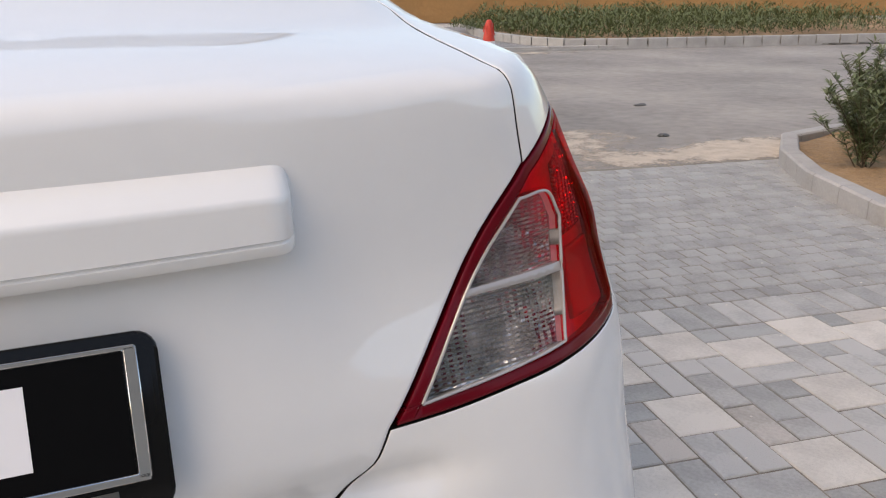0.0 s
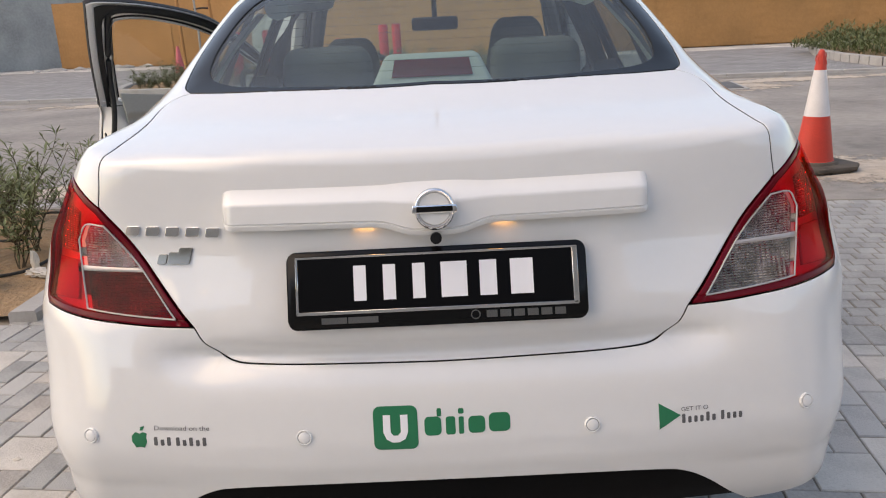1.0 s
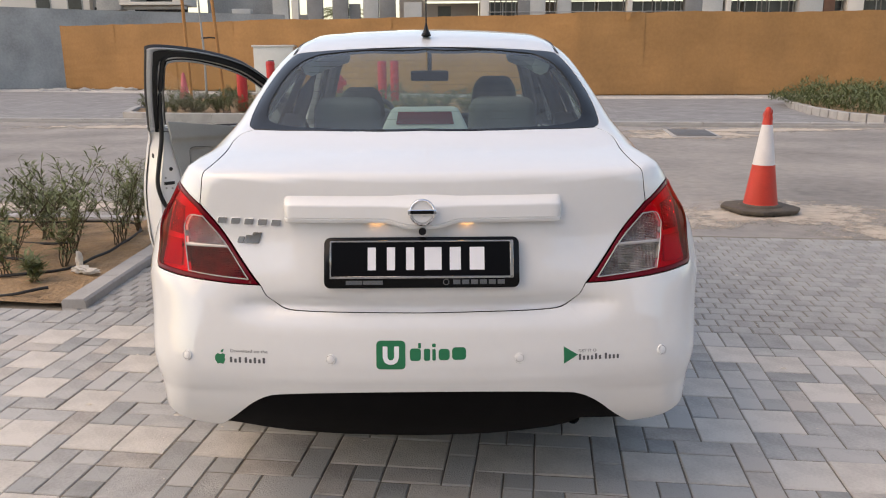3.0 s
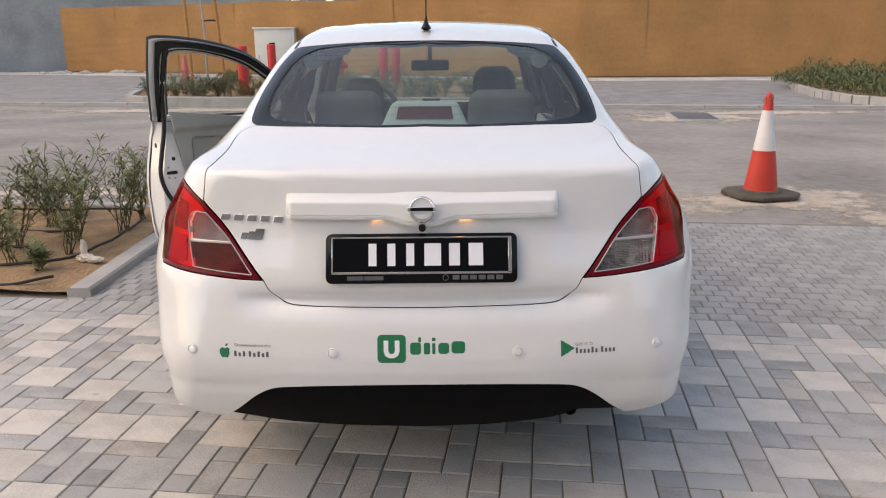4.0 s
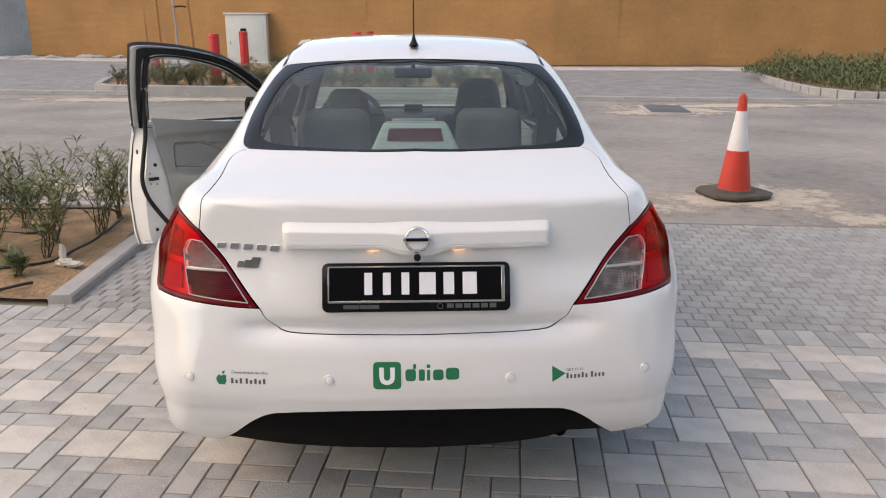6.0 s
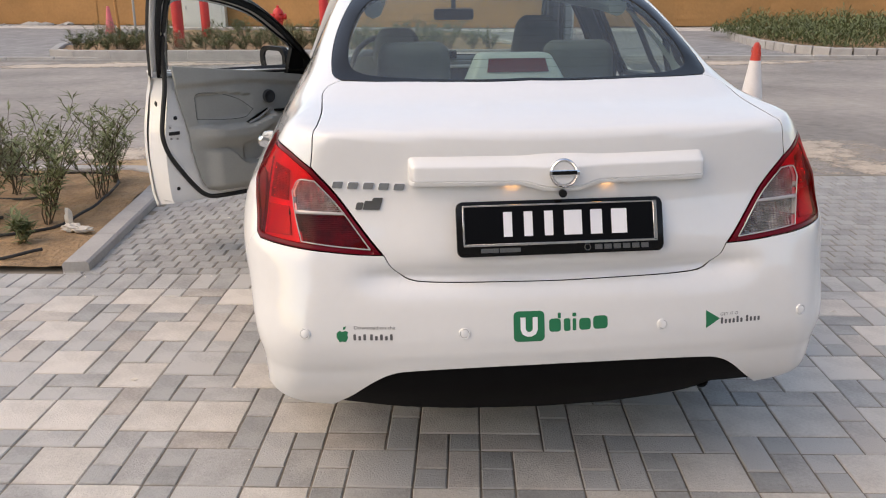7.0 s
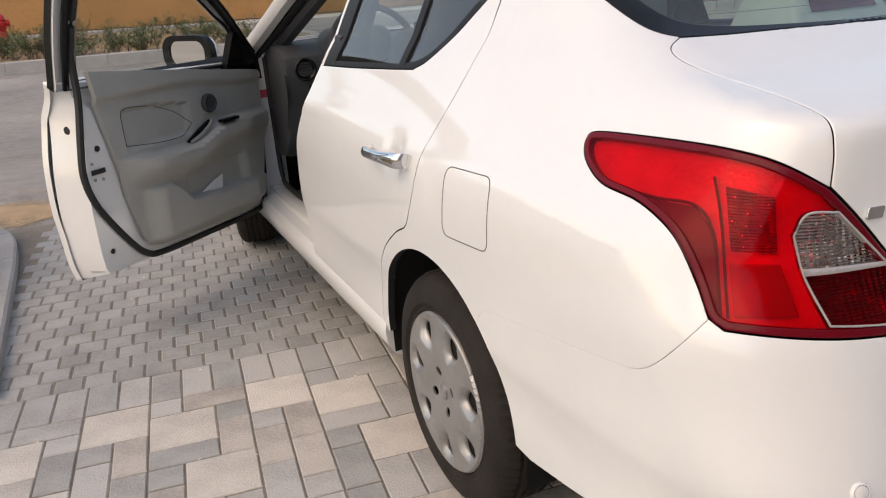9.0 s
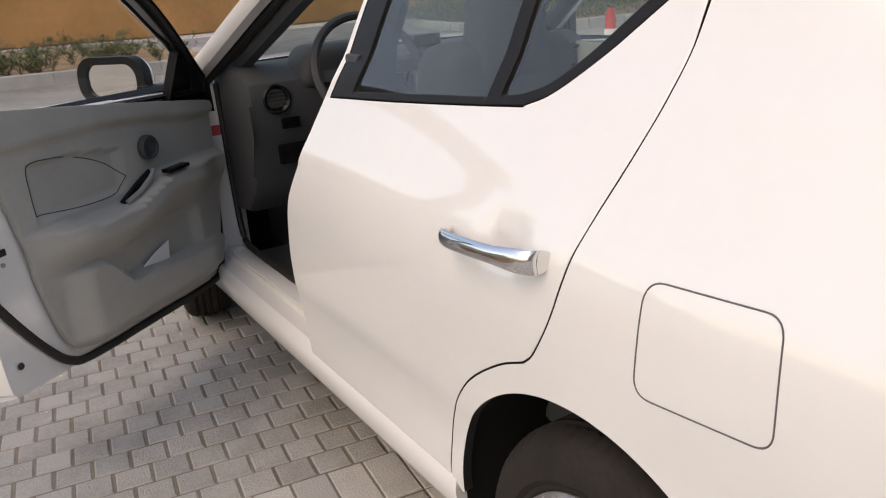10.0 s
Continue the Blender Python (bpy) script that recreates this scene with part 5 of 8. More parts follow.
GUTTER = [(-0.50, 1.125, 1.392), (-0.50, 1.35, 1.44), (-0.505, 1.7, 1.46), (-0.505, 2.1, 1.455)]
GLASS_SIDE = [(-0.548, 0.583, 1.148), (-0.570, 0.612, 1.158), (-0.581, 0.665, 1.178), (-0.574, 0.81, 1.233), (-0.535, 1.02, 1.343), (-0.50, 1.125, 1.392)]
GLASS_TOP = [(-0.50, 1.125, 1.392), (-0.44, 1.125, 1.400), (-0.25, 1.12, 1.41), (0, 1.118, 1.412)]

# boot lid
lid = part("boot_lid", sheet("boot_lid", "ball", [GLASS_BASE[::-1], SEAM_TOP, SEAM_LAMP, SEAM_LOW, mirrored(SEAM_LOW), mirrored(SEAM_LAMP), mirrored(SEAM_TOP), mirrored(GLASS_BASE)[::-1]], 0.015), PAINT, car)

# rear bumper
BUMPER_BOTTOM = [(-0.825, 0.676, 0.313), (-0.816, 0.506, 0.339), (-0.809, 0.312, 0.371), (-0.785, 0.189, 0.383), (-0.737, 0.146, 0.364), (-0.66, 0.145, 0.336), (-0.60, 0.135, 0.327)]
DIFFUSER_TOP = [(-0.60, 0.135, 0.327), (-0.55, 0.09, 0.372), (-0.493, 0.053, 0.425), (-0.44, 0.04, 0.456), (-0.38, 0.032, 0.466), (-0.2, 0.018, 0.475), (0, 0.011, 0.478)]
half = [SEAM_LOW[::-1], LAMP_BOTTOM, BUMPER_SEAM, BUMPER_SEAM_2, arc(ARCH_Y, ARCH_Z, ARCH, A_SEAM, 176), BUMPER_BOTTOM, DIFFUSER_TOP]
bumper = part("rear_bumper", sheet("rear_bumper", "ball", half + [mirrored(c) for c in half[::-1]], 0.017, gap=0.0002, edge=0.0012), PAINT, car)
DIFF_LOW = [(-0.60, 0.135, 0.327), (-0.45, 0.125, 0.300), (-0.25, 0.118, 0.282), (0, 0.116, 0.274)]
DIFF_LOW_RIGHT = [(0, 0.116, 0.274), (0.2, 0.116, 0.281), (0.34, 0.118, 0.300), (0.41, 0.118, 0.322), (0.44, 0.118, 0.346), (0.47, 0.118, 0.345), (0.52, 0.122, 0.336), (0.60, 0.135, 0.327)]
part("diffuser", sheet("diffuser", "ball", [DIFFUSER_TOP[::-1], DIFF_LOW, DIFF_LOW_RIGHT, mirrored(DIFFUSER_TOP)[::-1]], 0.03, lift=-0.012), VALANCE, car, "matt black plastic valance")

# flanks
FUEL = [(0.973, 0.889), (0.785, 0.899), (0.774, 0.752), (0.975, 0.736)]


def fuel_outline():
    c = np.array(FUEL)
    out = []
    for i in range(4):
        a, b, d = c[i - 1], c[i], c[(i + 1) % 4]
        p, q = b + (a - b) / np.linalg.norm(a - b) * 0.028, b + (d - b) / np.linalg.norm(d - b) * 0.028
        out += [tuple((1 - u) ** 2 * p + 2 * u * (1 - u) * b + u * u * q) for u in np.linspace(0, 1, 7)]
    return [tuple(p) for p in side_out(np.array(out))]


FLAP = [fuel_outline() + fuel_outline()[:1]]


def flank(mirror):
    holes = [] if mirror else [FLAP]
    rail = [(-0.505, 2.1, 1.455), (-0.54, 1.98, 1.405)]
    curves = [GLASS_SIDE, GUTTER, rail, DOOR_TOP, DOOR_BACK, DOOR_HAUNCH, [(-0.825, 1.49, 0.318), (-0.825, 1.456, 0.296)], arc(ARCH_Y, ARCH_Z, ARCH, 1, A_SEAM), BUMPER_SEAM_2[::-1], BUMPER_SEAM[::-1], LAMP_SIDE[1:], SEAM_TOP[::-1]]
    return part("rear_quarter_panel", sheet("rear_quarter_panel", "ball", curves, 0.022, gap=0.0003, edge=0.0014, mirror=mirror, holes=holes, depth=0.02), PAINT, car)


quarter = flank(False)
flank(True)
part("fuel_flap", sheet("fuel_flap", "ball", FLAP, 0.022, gap=0.0008, edge=0.0014), PAINT, quarter)
round_flap = np.array([p for a, b in zip(FLAP[0], FLAP[0][1:]) for p in np.linspace(a, b, 5)[:-1]] + [FLAP[0][0]])
round_flap = ball_out(ball_in(round_flap))
# a solid grey line stands in for the shade in the flap's gap
part("flap_gap_shade", tube([tuple(p) for p in round_flap - facing(round_flap) * 0.0004], 0.0013, 6), GREY_INK_SHADE, quarter, "thin grey line drawn as shade in the fuel flap's gap")

# windows
WIN = [(2.0, 1.012), (1.7, 1.028), (1.371, 1.05), (1.319, 1.058), (1.25, 1.092), (1.12, 1.205), (1.095, 1.232)]
WIN_TOP = [(1.095, 1.232), (1.16, 1.275), (1.25, 1.315), (1.47, 1.365), (1.7, 1.385), (1.96, 1.388)]
for flip in (False, True):
    panel_curves = [DOOR_BACK, DOOR_HAUNCH, [(-0.825, 1.49, 0.318), (-0.825, 2.185, 0.318)], PILLAR_B, FRAME_B, DOOR_TOP]
    as_flat = [[(y, z) for _, y, z in c] for c in panel_curves]
    door = part("rear_door", sheet("rear_door", "side", as_flat, 0.022, gap=0.0034, mirror=flip, holes=[[WIN, WIN_TOP]], depth=0.02), PAINT, car)
    frame_in = [[(1.905, 1.03), (1.43, 1.058)], [(1.43, 1.058), (1.43, 1.342)], [(1.43, 1.342), (1.6, 1.362), (1.875, 1.365)]]
    small_in = [[(1.395, 1.062), (1.33, 1.073), (1.265, 1.105), (1.135, 1.222)], [(1.135, 1.222), (1.25, 1.29), (1.395, 1.333)]]
    part("window_frame", sheet("window_frame", "side", [WIN, WIN_TOP], 0.02, gap=0.0, lift=-0.002, mirror=flip, holes=[frame_in, small_in]), BLACK_TRIM, door, "black window surround")
    part("door_glass", sheet("door_glass", "side", frame_in, 0.05, gap=-0.004, lift=-0.008, depth=0.004, mirror=flip), SIDE_GLASS, door)
    part("quarter_glass", sheet("quarter_glass", "side", small_in, 0.05, gap=-0.004, lift=-0.008, depth=0.004, mirror=flip), SIDE_GLASS, door)

TOP_EDGE = GLASS_TOP[:-1] + mirrored(GLASS_TOP)
screen_curves = [GLASS_BASE[::-1], GLASS_SIDE, TOP_EDGE, mirrored(GLASS_SIDE), mirrored(GLASS_BASE)[::-1]]
GL_IN = [(x, y, float(GLASS_Z(y - 0.22 * x * x))) for x, y in ((0, 0.535), (-0.3, 0.555), (-0.43, 0.588), (-0.492, 0.622), (-0.520, 0.665), (-0.526, 0.75), (-0.513, 0.86), (-0.484, 0.97), (-0.44, 1.055), (-0.37, 1.092), (-0.2, 1.100), (0, 1.098))]
pane_curves = [GL_IN, mirrored(GL_IN)]
rear_window = part("rear_window", sheet("rear_window", "ball", screen_curves, 0.03, holes=[pane_curves], lift=-0.001), GLOSS_BLACK, car, "black-bordered rear window")
part("pane", sheet("pane", "ball", pane_curves, 0.05, gap=-0.003, lift=-0.004, depth=0.003), TINT, rear_window, "dusty tinted glass pane")

# heating wires printed on the glass
for y in np.linspace(0.60, 1.0, 10):
    half_wide = 0.46 - 0.12 * (y - 0.6)
    xs = np.linspace(-half_wide, half_wide, 13)
    on = ball_out(ball_in(np.array([(x, y + 0.22 * x * x, float(GLASS_Z(y))) for x in xs])))
    on = on - facing(on) * 0.0085
    part("heater_wire", tube([tuple(p) for p in on], 0.0004, 4), SEAL_SHADE, rear_window)

# roof
ROOF = [TOP_EDGE, [(0.50, 1.125), (0.50, 1.35), (0.505, 1.7), (0.505, 2.1), (0.50, 2.36)], [(0.50, 2.36), (0.25, 2.42), (0, 2.44), (-0.25, 2.42), (-0.50, 2.36)], [(-0.50, 2.36), (-0.505, 2.1), (-0.505, 1.7), (-0.50, 1.35), (-0.50, 1.125)]]
roof = part("roof", sheet("roof", "top", ROOF, 0.035, gap=0.004), PAINT, car)

# lamps at the tail
CLEAR_ZONE = [[(-0.673, 0.20, 0.915), (-0.655, 0.196, 0.944), (-0.618, 0.176, 0.945)], [(-0.618, 0.176, 0.945), (-0.56, 0.149, 0.880), (-0.482, 0.105, 0.780)], [(-0.482, 0.105, 0.780), (-0.57, 0.12, 0.787), (-0.655, 0.141, 0.797)], [(-0.655, 0.141, 0.797), (-0.671, 0.175, 0.86), (-0.673, 0.20, 0.915)]]
UPPER_CLEAR = [[(-0.672, 0.2, 0.915), (-0.654, 0.196, 0.943), (-0.619, 0.176, 0.944)], [(-0.619, 0.176, 0.944), (-0.551, 0.146, 0.869)], [(-0.551, 0.146, 0.869), (-0.672, 0.18, 0.872)], [(-0.672, 0.18, 0.872), (-0.673, 0.19, 0.9)]]
LOWER_CLEAR = [[(-0.671, 0.17, 0.861), (-0.546, 0.142, 0.860)], [(-0.546, 0.142, 0.860), (-0.486, 0.105, 0.782)], [(-0.486, 0.105, 0.782), (-0.57, 0.12, 0.789), (-0.655, 0.141, 0.799)], [(-0.655, 0.141, 0.799), (-0.667, 0.16, 0.84)]]
LAMP = [LAMP_BOTTOM, LAMP_SIDE, SEAM_LAMP]
BEZEL = [[(-0.777, 0.444, 0.949), (-0.774, 0.365, 0.949), (-0.756, 0.302, 0.948)], [(-0.756, 0.302, 0.948), (-0.751, 0.267, 0.908), (-0.765, 0.233, 0.808)], [(-0.765, 0.233, 0.808), (-0.778, 0.273, 0.858), (-0.783, 0.322, 0.912), (-0.779, 0.391, 0.943), (-0.777, 0.444, 0.949)]]
for flip in (False, True):
    lamp = part("tail_lamp", sheet("tail_lamp", "ball", LAMP, 0.018, gap=0.0022, lift=0.001, depth=0.034, mirror=flip, holes=[LAMP], inset=0.0135), HOUSING, car, "red tail lamp with a dark red rim")
    part("lamp_bowl", sheet("lamp_bowl", "ball", LAMP, 0.02, gap=0.004, lift=-0.012, depth=0.004, mirror=flip), LAMP_BOWL, lamp, "silvered bowl behind the red lens")
    part("lamp_bezel", sheet("lamp_bezel", "ball", BEZEL, 0.02, gap=0.0, lift=-0.005, depth=0.010, mirror=flip), LAMP_BEZEL, lamp, "dull stepped bezel inside the lamp")
    part("red_lens", sheet("red_lens", "ball", LAMP, 0.014, gap=0.0105, lift=0.0025, depth=0.004, mirror=flip, holes=[CLEAR_ZONE], inset=0.0105, dark=False), RED_GLASS, lamp, "bright red clear-faced lens")
    prisms = [[(-0.728, 0.284, 0.985), (-0.681, 0.221, 0.970)], [(-0.681, 0.221, 0.970), (-0.687, 0.201, 0.884)], [(-0.687, 0.201, 0.884), (-0.743, 0.249, 0.888)], [(-0.743, 0.249, 0.888), (-0.728, 0.284, 0.985)]]
    block = [[(-0.744, 0.247, 0.878), (-0.687, 0.201, 0.878)], [(-0.687, 0.201, 0.878), (-0.681, 0.164, 0.807)], [(-0.681, 0.164, 0.807), (-0.756, 0.218, 0.803)], [(-0.756, 0.218, 0.803), (-0.744, 0.247, 0.878)]]
    part("stop_reflector", sheet("stop_reflector", "ball", block, 0.012, gap=0.002, lift=-0.005, depth=0.006, mirror=flip), LAMP_BLOCK, lamp, "smooth reflector of the stop lamp")
    part("prism_patch", sheet("prism_patch", "ball", prisms, 0.015, gap=0.004, lift=-0.007, depth=0.004, mirror=flip), PRISMS, lamp, "prismatic reflector patch inside the lamp")
    # glowing specks scattered over the prisms imitate their orange glints
    glow = bmesh.new()
    spark = random.Random(5)
    for row in range(6):
        for col in range(4):
            if spark.random() < 0.6:
                continue
            u, w = 0.18 + 0.20 * col + spark.uniform(-0.08, 0.08), 0.15 + 0.135 * row + spark.uniform(-0.05, 0.05)
            a = Vector(prisms[0][0]).lerp(Vector(prisms[0][1]), u)
            b = Vector(prisms[2][1]).lerp(Vector(prisms[2][0]), u)
            on = ball_out(ball_in(np.array([tuple(a.lerp(b, w))])))
            on = (on - facing(on) * 0.0055)[0] * ((-1 if flip else 1), 1, 1)
            size = spark.uniform(0.0004, 0.0011)
            lathe([(0.0, -0.0006), (size, 0.0), (0.0, 0.0006)], 4, bm=glow, matrix=pose(*on, 90 + spark.uniform(-25, 25), spark.uniform(0, 90), 40 if flip else -40))
    part("facet_glints", glow, GLINT, lamp, "tiny glowing orange specks standing in for glints on the prisms")
    part("clear_bowl", sheet("clear_bowl", "ball", CLEAR_ZONE, 0.014, gap=0.0, lift=-0.009, depth=0.003, mirror=flip), FACETS, lamp, "silvered faceted bowl")
    part("lens_trim", sheet("lens_trim", "ball", CLEAR_ZONE, 0.02, gap=0.0, lift=0.0028, depth=0.016, mirror=flip, holes=[UPPER_CLEAR, LOWER_CLEAR], inset=-0.0010, dark=False), LENS_TRIM_SHADE, lamp, "pale silver lens border")
    part("reversing_lens", sheet("reversing_lens", "ball", UPPER_CLEAR, 0.014, gap=-0.0035, lift=0.0018, depth=0.003, mirror=flip, dark=False), CLEAR_LENS, lamp, "clear reversing lens")
    part("lower_lens", sheet("lower_lens", "ball", LOWER_CLEAR, 0.014, gap=-0.0035, lift=0.0018, depth=0.003, mirror=flip, dark=False), CLEAR_LENS if flip else FOG_GLASS, lamp, "clear lens" if flip else "dull dark red fog lens")
    rim_line = np.concatenate([np.array(spline(ball_in(np.array(c)), 6)) for c in CLEAR_ZONE])
    on = ball_out(rim_line)
    on = on + facing(on) * 0.0030
    part("lens_border", tube([tuple(p * ((-1 if flip else 1), 1, 1)) for p in on], 0.0017, 6), LENS_TRIM_SHADE, lamp, "thin pale border line")
    for line in ([(-0.777, 0.444, 0.950), (-0.774, 0.365, 0.951), (-0.756, 0.302, 0.950), (-0.750, 0.267, 0.908), (-0.764, 0.233, 0.806)], [(-0.731, 0.294, 0.99), (-0.742, 0.262, 0.926), (-0.760, 0.222, 0.804)]):
        on = ball_out(np.array(spline(ball_in(np.array(line)), 5)))
        on = on - facing(on) * 0.005
        part("lamp_rib", tube([tuple(p * ((-1 if flip else 1), 1, 1)) for p in on], 0.0022, 6), HOUSING, lamp)
    for ob in lamp.children:
        if "lens" in ob.name and "trim" not in ob.name:
            ob.visible_shadow = False

# boot handle trim: a bar with a rounded nose across the lid
def garnish():
    bm = bmesh.new()
    rows = []
    xs = np.concatenate([[-0.382, -0.381, -0.378, -0.373, -0.366], np.linspace(-0.355, 0.355, 60), [0.366, 0.373, 0.378, 0.381, 0.382]])
    for x in xs:
        dip = math.exp(-((x / 0.075) ** 4))
        end = min(1.0, max(0.0, (0.382 - abs(x)) / 0.016))
        round_end = math.sqrt(max(0.0, 1 - (1 - end) ** 2))
        top, low = 1.006 + 0.004 * dip - 0.010 * (1 - round_end), 0.938 - 0.016 * dip + 0.006 * (1 - round_end)
        out = (0.034 + 0.006 * dip) * round_end
        base = lambda z: float(TAIL_Y(z) + TAIL_BOW(z) * x * x) + 0.004
        crown = top - (top - low) * 0.34
        prof = [(base(top), top), (base(top) - 0.006 * round_end, top - 0.0005), (base(crown) - out * 0.90, crown + 0.004), (base(crown) - out * 0.975, crown + 0.0015), (base(crown) - out, crown - 0.003), (base(low) - out * 1.0, low + 0.0135), (base(low) - out * 0.93, low + 0.0120), (base(low) - out * 0.93, low + 0.0110), (base(low) - out * 0.99, low + 0.0095), (base(low) - out * 0.95, low + 0.002), (base(low) - out * 0.90, low), (base(low), low + 0.003)]
        rows.append([bm.verts.new((x, y, z)) for y, z in prof])
    for a, b in zip(rows, rows[1:]):
        for i in range(len(a) - 1):
            bm.faces.new((a[i], a[i + 1], b[i + 1], b[i]))
    bm.faces.new(rows[0]), bm.faces.new(rows[-1][::-1])
    return bm


part("boot_trim", garnish(), PAINT, lid, "white handle trim across the boot lid")
bm = lathe([(0.0272, -0.003), (0.0294, 0.003), (0.0320, 0.0055), (0.0348, 0.003), (0.0364, -0.003)], 40, close=True)
box(-0.0385, 0.0385, -0.0072, 0.0072, -0.002, 0.0075, 0.002, bm=bm)
TILT_EMBLEM = pose(0, 0.074, 0.971, 78, 0, 0)
bmesh.ops.transform(bm, matrix=TILT_EMBLEM, verts=bm.verts)
part("badge", bm, CHROME, lid, "round chrome badge with a plain bar")
bm = lathe([(0.0, -0.002), (0.027, -0.002), (0.027, 0.0005), (0.0, 0.0008)], 32, matrix=TILT_EMBLEM)
part("badge_back", bm, PAINT, lid)
bm = box(-0.031, 0.031, -0.0045, 0.0045, 0.0073, 0.0085)
bmesh.ops.transform(bm, matrix=TILT_EMBLEM, verts=bm.verts)
part("badge_strip", bm, GLOSS_BLACK, lid)
bm = lathe([(0.0, -0.012), (0.008, -0.012), (0.010, -0.004), (0.010, 0.004), (0, 0.004)], 16, matrix=pose(0, 0.078, 0.918, 90, 0, 0))
part("key_button", bm, BLACK_TRIM, lid)

# number plate in its holder
holder = part("plate_holder", prism(rounded(0.528, 0.138, 0.016), -0.008, 0.006, "z", 0.003), GLOSS_BLACK, lid, "glossy black plate holder", basis=pose(-0.003, 0.077, 0.832, 70, 0, 0))
ring = bmesh.new()
for w, h, cx, cy in ((0.496, 0.0045, 0, 0.0575), (0.496, 0.0065, 0, -0.0405), (0.0045, 0.100, -0.2465, 0.0085), (0.010, 0.100, 0.2440, 0.0085)):
    box(cx - w / 2, cx + w / 2, cy - h / 2, cy + h / 2, 0.0045, 0.0085, 0.001, 1, ring)
part("plate_frame", ring, CHROME, holder, "thin bright frame", local=True)
part("number_plate", box(-0.243, 0.238, -0.037, 0.055, 0.004, 0.0068), PLATE_BLACK, holder, "black number plate with plain white blocks", local=True)
x = -0.146
for w, gap in ((0.022, 0.030), (0.022, 0.030), (0.022, 0.028), (0.046, 0.022), (0.030, 0.024), (0.040, 0)):
    part("plate_block", box(x, x + w, -0.021, 0.041, 0.0068, 0.0074), WHITE_INK, holder, local=True)
    x += w + gap
for x0, x1 in ((-0.205, -0.160), (-0.158, -0.105)):
    part("holder_mark", box(x0, x1, -0.060, -0.049, 0.006, 0.0066), BADGE_GREY, holder, local=True)
for i in range(6):
    part("holder_mark", box(0.085 + 0.024 * i, 0.085 + 0.024 * i + 0.019, -0.060, -0.0475, 0.006, 0.0066), BADGE_GREY, holder, local=True)
part("holder_mark", lathe([(0.0065, 0), (0.0065, 0.0007), (0.0085, 0.0007), (0.0085, 0)], 20, close=True, matrix=pose(0.066, -0.054, 0.006)), BADGE_GREY, holder, local=True)


def stuck(name, outline, mat, parent, lift=0.0008, thick=0.001, label="", step=0.03, edge=0.0006, gap=0.0):
    """A flat mark laid on the tail: outline of (x, z)."""
    return part(name, sheet(name, "rear", [[(x, z) for x, z in outline]], step, gap=gap, lift=lift, depth=thick, flat=True, edge=edge), mat, parent, label)


def at(outline, cx, cz, sx=1.0, sz=1.0, slant=0.0):
    return [(cx + sx * a + slant * b, cz + sz * b) for a, b in outline]


# raised chrome marks beside the lamp, as plain blocks
for i in range(5):
    stuck("badge_block", at(rounded(0.026, 0.017, 0.003), -0.558 + 0.0385 * i, 0.9355 - 0.001 * i, slant=0.25), CHROME, lid, lift=0.0045, thick=0.006, label="small chrome badge block")
for i, h in enumerate((0.018, 0.022, 0.030)):
    stuck("badge_block", at(rounded(0.017 + 0.004 * i, h, 0.003), -0.505 + 0.0215 * i, 0.878 + h / 2 - 0.004, slant=0.3), BADGE_GREY, lid, lift=0.004, thick=0.005, label="small dark chrome badge block")

# parking sensors
for x, z in ((-0.655, 0.576), (-0.253, 0.576), (0.262, 0.576), (0.662, 0.579)):
    p = rear_out(np.array([[x, z]]))[0]
    n = facing(p[None])[0]
    m = look(tuple(p), tuple(p - n))
    s = part("parking_sensor", lathe([(0.0, 0.0042), (0.0092, 0.0042), (0.0104, 0.0034), (0.0108, 0.0)], 24, matrix=m), PAINT, bumper, "round white parking sensor")
    # grey ring: the shade round the sensor is put into its colour
    part("sensor_shade", lathe([(0.0090, 0.0006), (0.0118, 0.0006), (0.0118, -0.002), (0.0090, -0.002)], 24, close=True, matrix=m), LENS_TRIM_SHADE, s, "grey ring painted as shade in the gap round the sensor")
    part("sensor_ring", lathe([(0.0114, 0.0), (0.0116, 0.0034), (0.0128, 0.0040), (0.0142, 0.0030), (0.0148, -0.002)], 28, close=True, matrix=m), PAINT, s)

# stickers on the bumper
stuck("sticker_square", at(rounded(0.079, 0.077, 0.012), -0.0885, 0.5885), GREEN_INK, bumper, label="green rounded square sticker")
u_out = [(-0.022, 0.024), (-0.022, -0.006), (-0.017, -0.018), (-0.006, -0.024), (0.006, -0.024), (0.017, -0.018), (0.022, -0.006), (0.022, 0.024), (0.009, 0.024), (0.009, -0.006), (0.004, -0.012), (-0.004, -0.012), (-0.009, -0.006), (-0.009, 0.024)]
stuck("sticker_mark", at(u_out, -0.0885, 0.5875), WHITE_INK, bumper, lift=0.0018, label="white cup-shaped mark")
# plain green blocks in the place of the lettering
for cx, w, z0, z1 in ((-0.022, 0.030, 0.573, 0.606), (-0.0105, 0.008, 0.606, 0.620), (0.0095, 0.017, 0.5735, 0.605), (0.0285, 0.009, 0.574, 0.604), (0.0285, 0.010, 0.609, 0.6185), (0.0560, 0.030, 0.5745, 0.604), (0.0965, 0.038, 0.575, 0.608)):
    stuck("sticker_block", at(rounded(w, z1 - z0, min(w, z1 - z0) * 0.28), cx, (z0 + z1) / 2), GREEN_INK, bumper)
fruit = [(0.0, 0.008), (0.007, 0.011), (0.014, 0.008), (0.012, 0.0), (0.014, -0.006), (0.008, -0.018), (0.0, -0.016), (-0.008, -0.018), (-0.015, -0.006), (-0.015, 0.004), (-0.008, 0.011)]
stuck("sticker_fruit", at(fruit, -0.560, 0.574), GREEN_INK, bumper, label="green round mark")
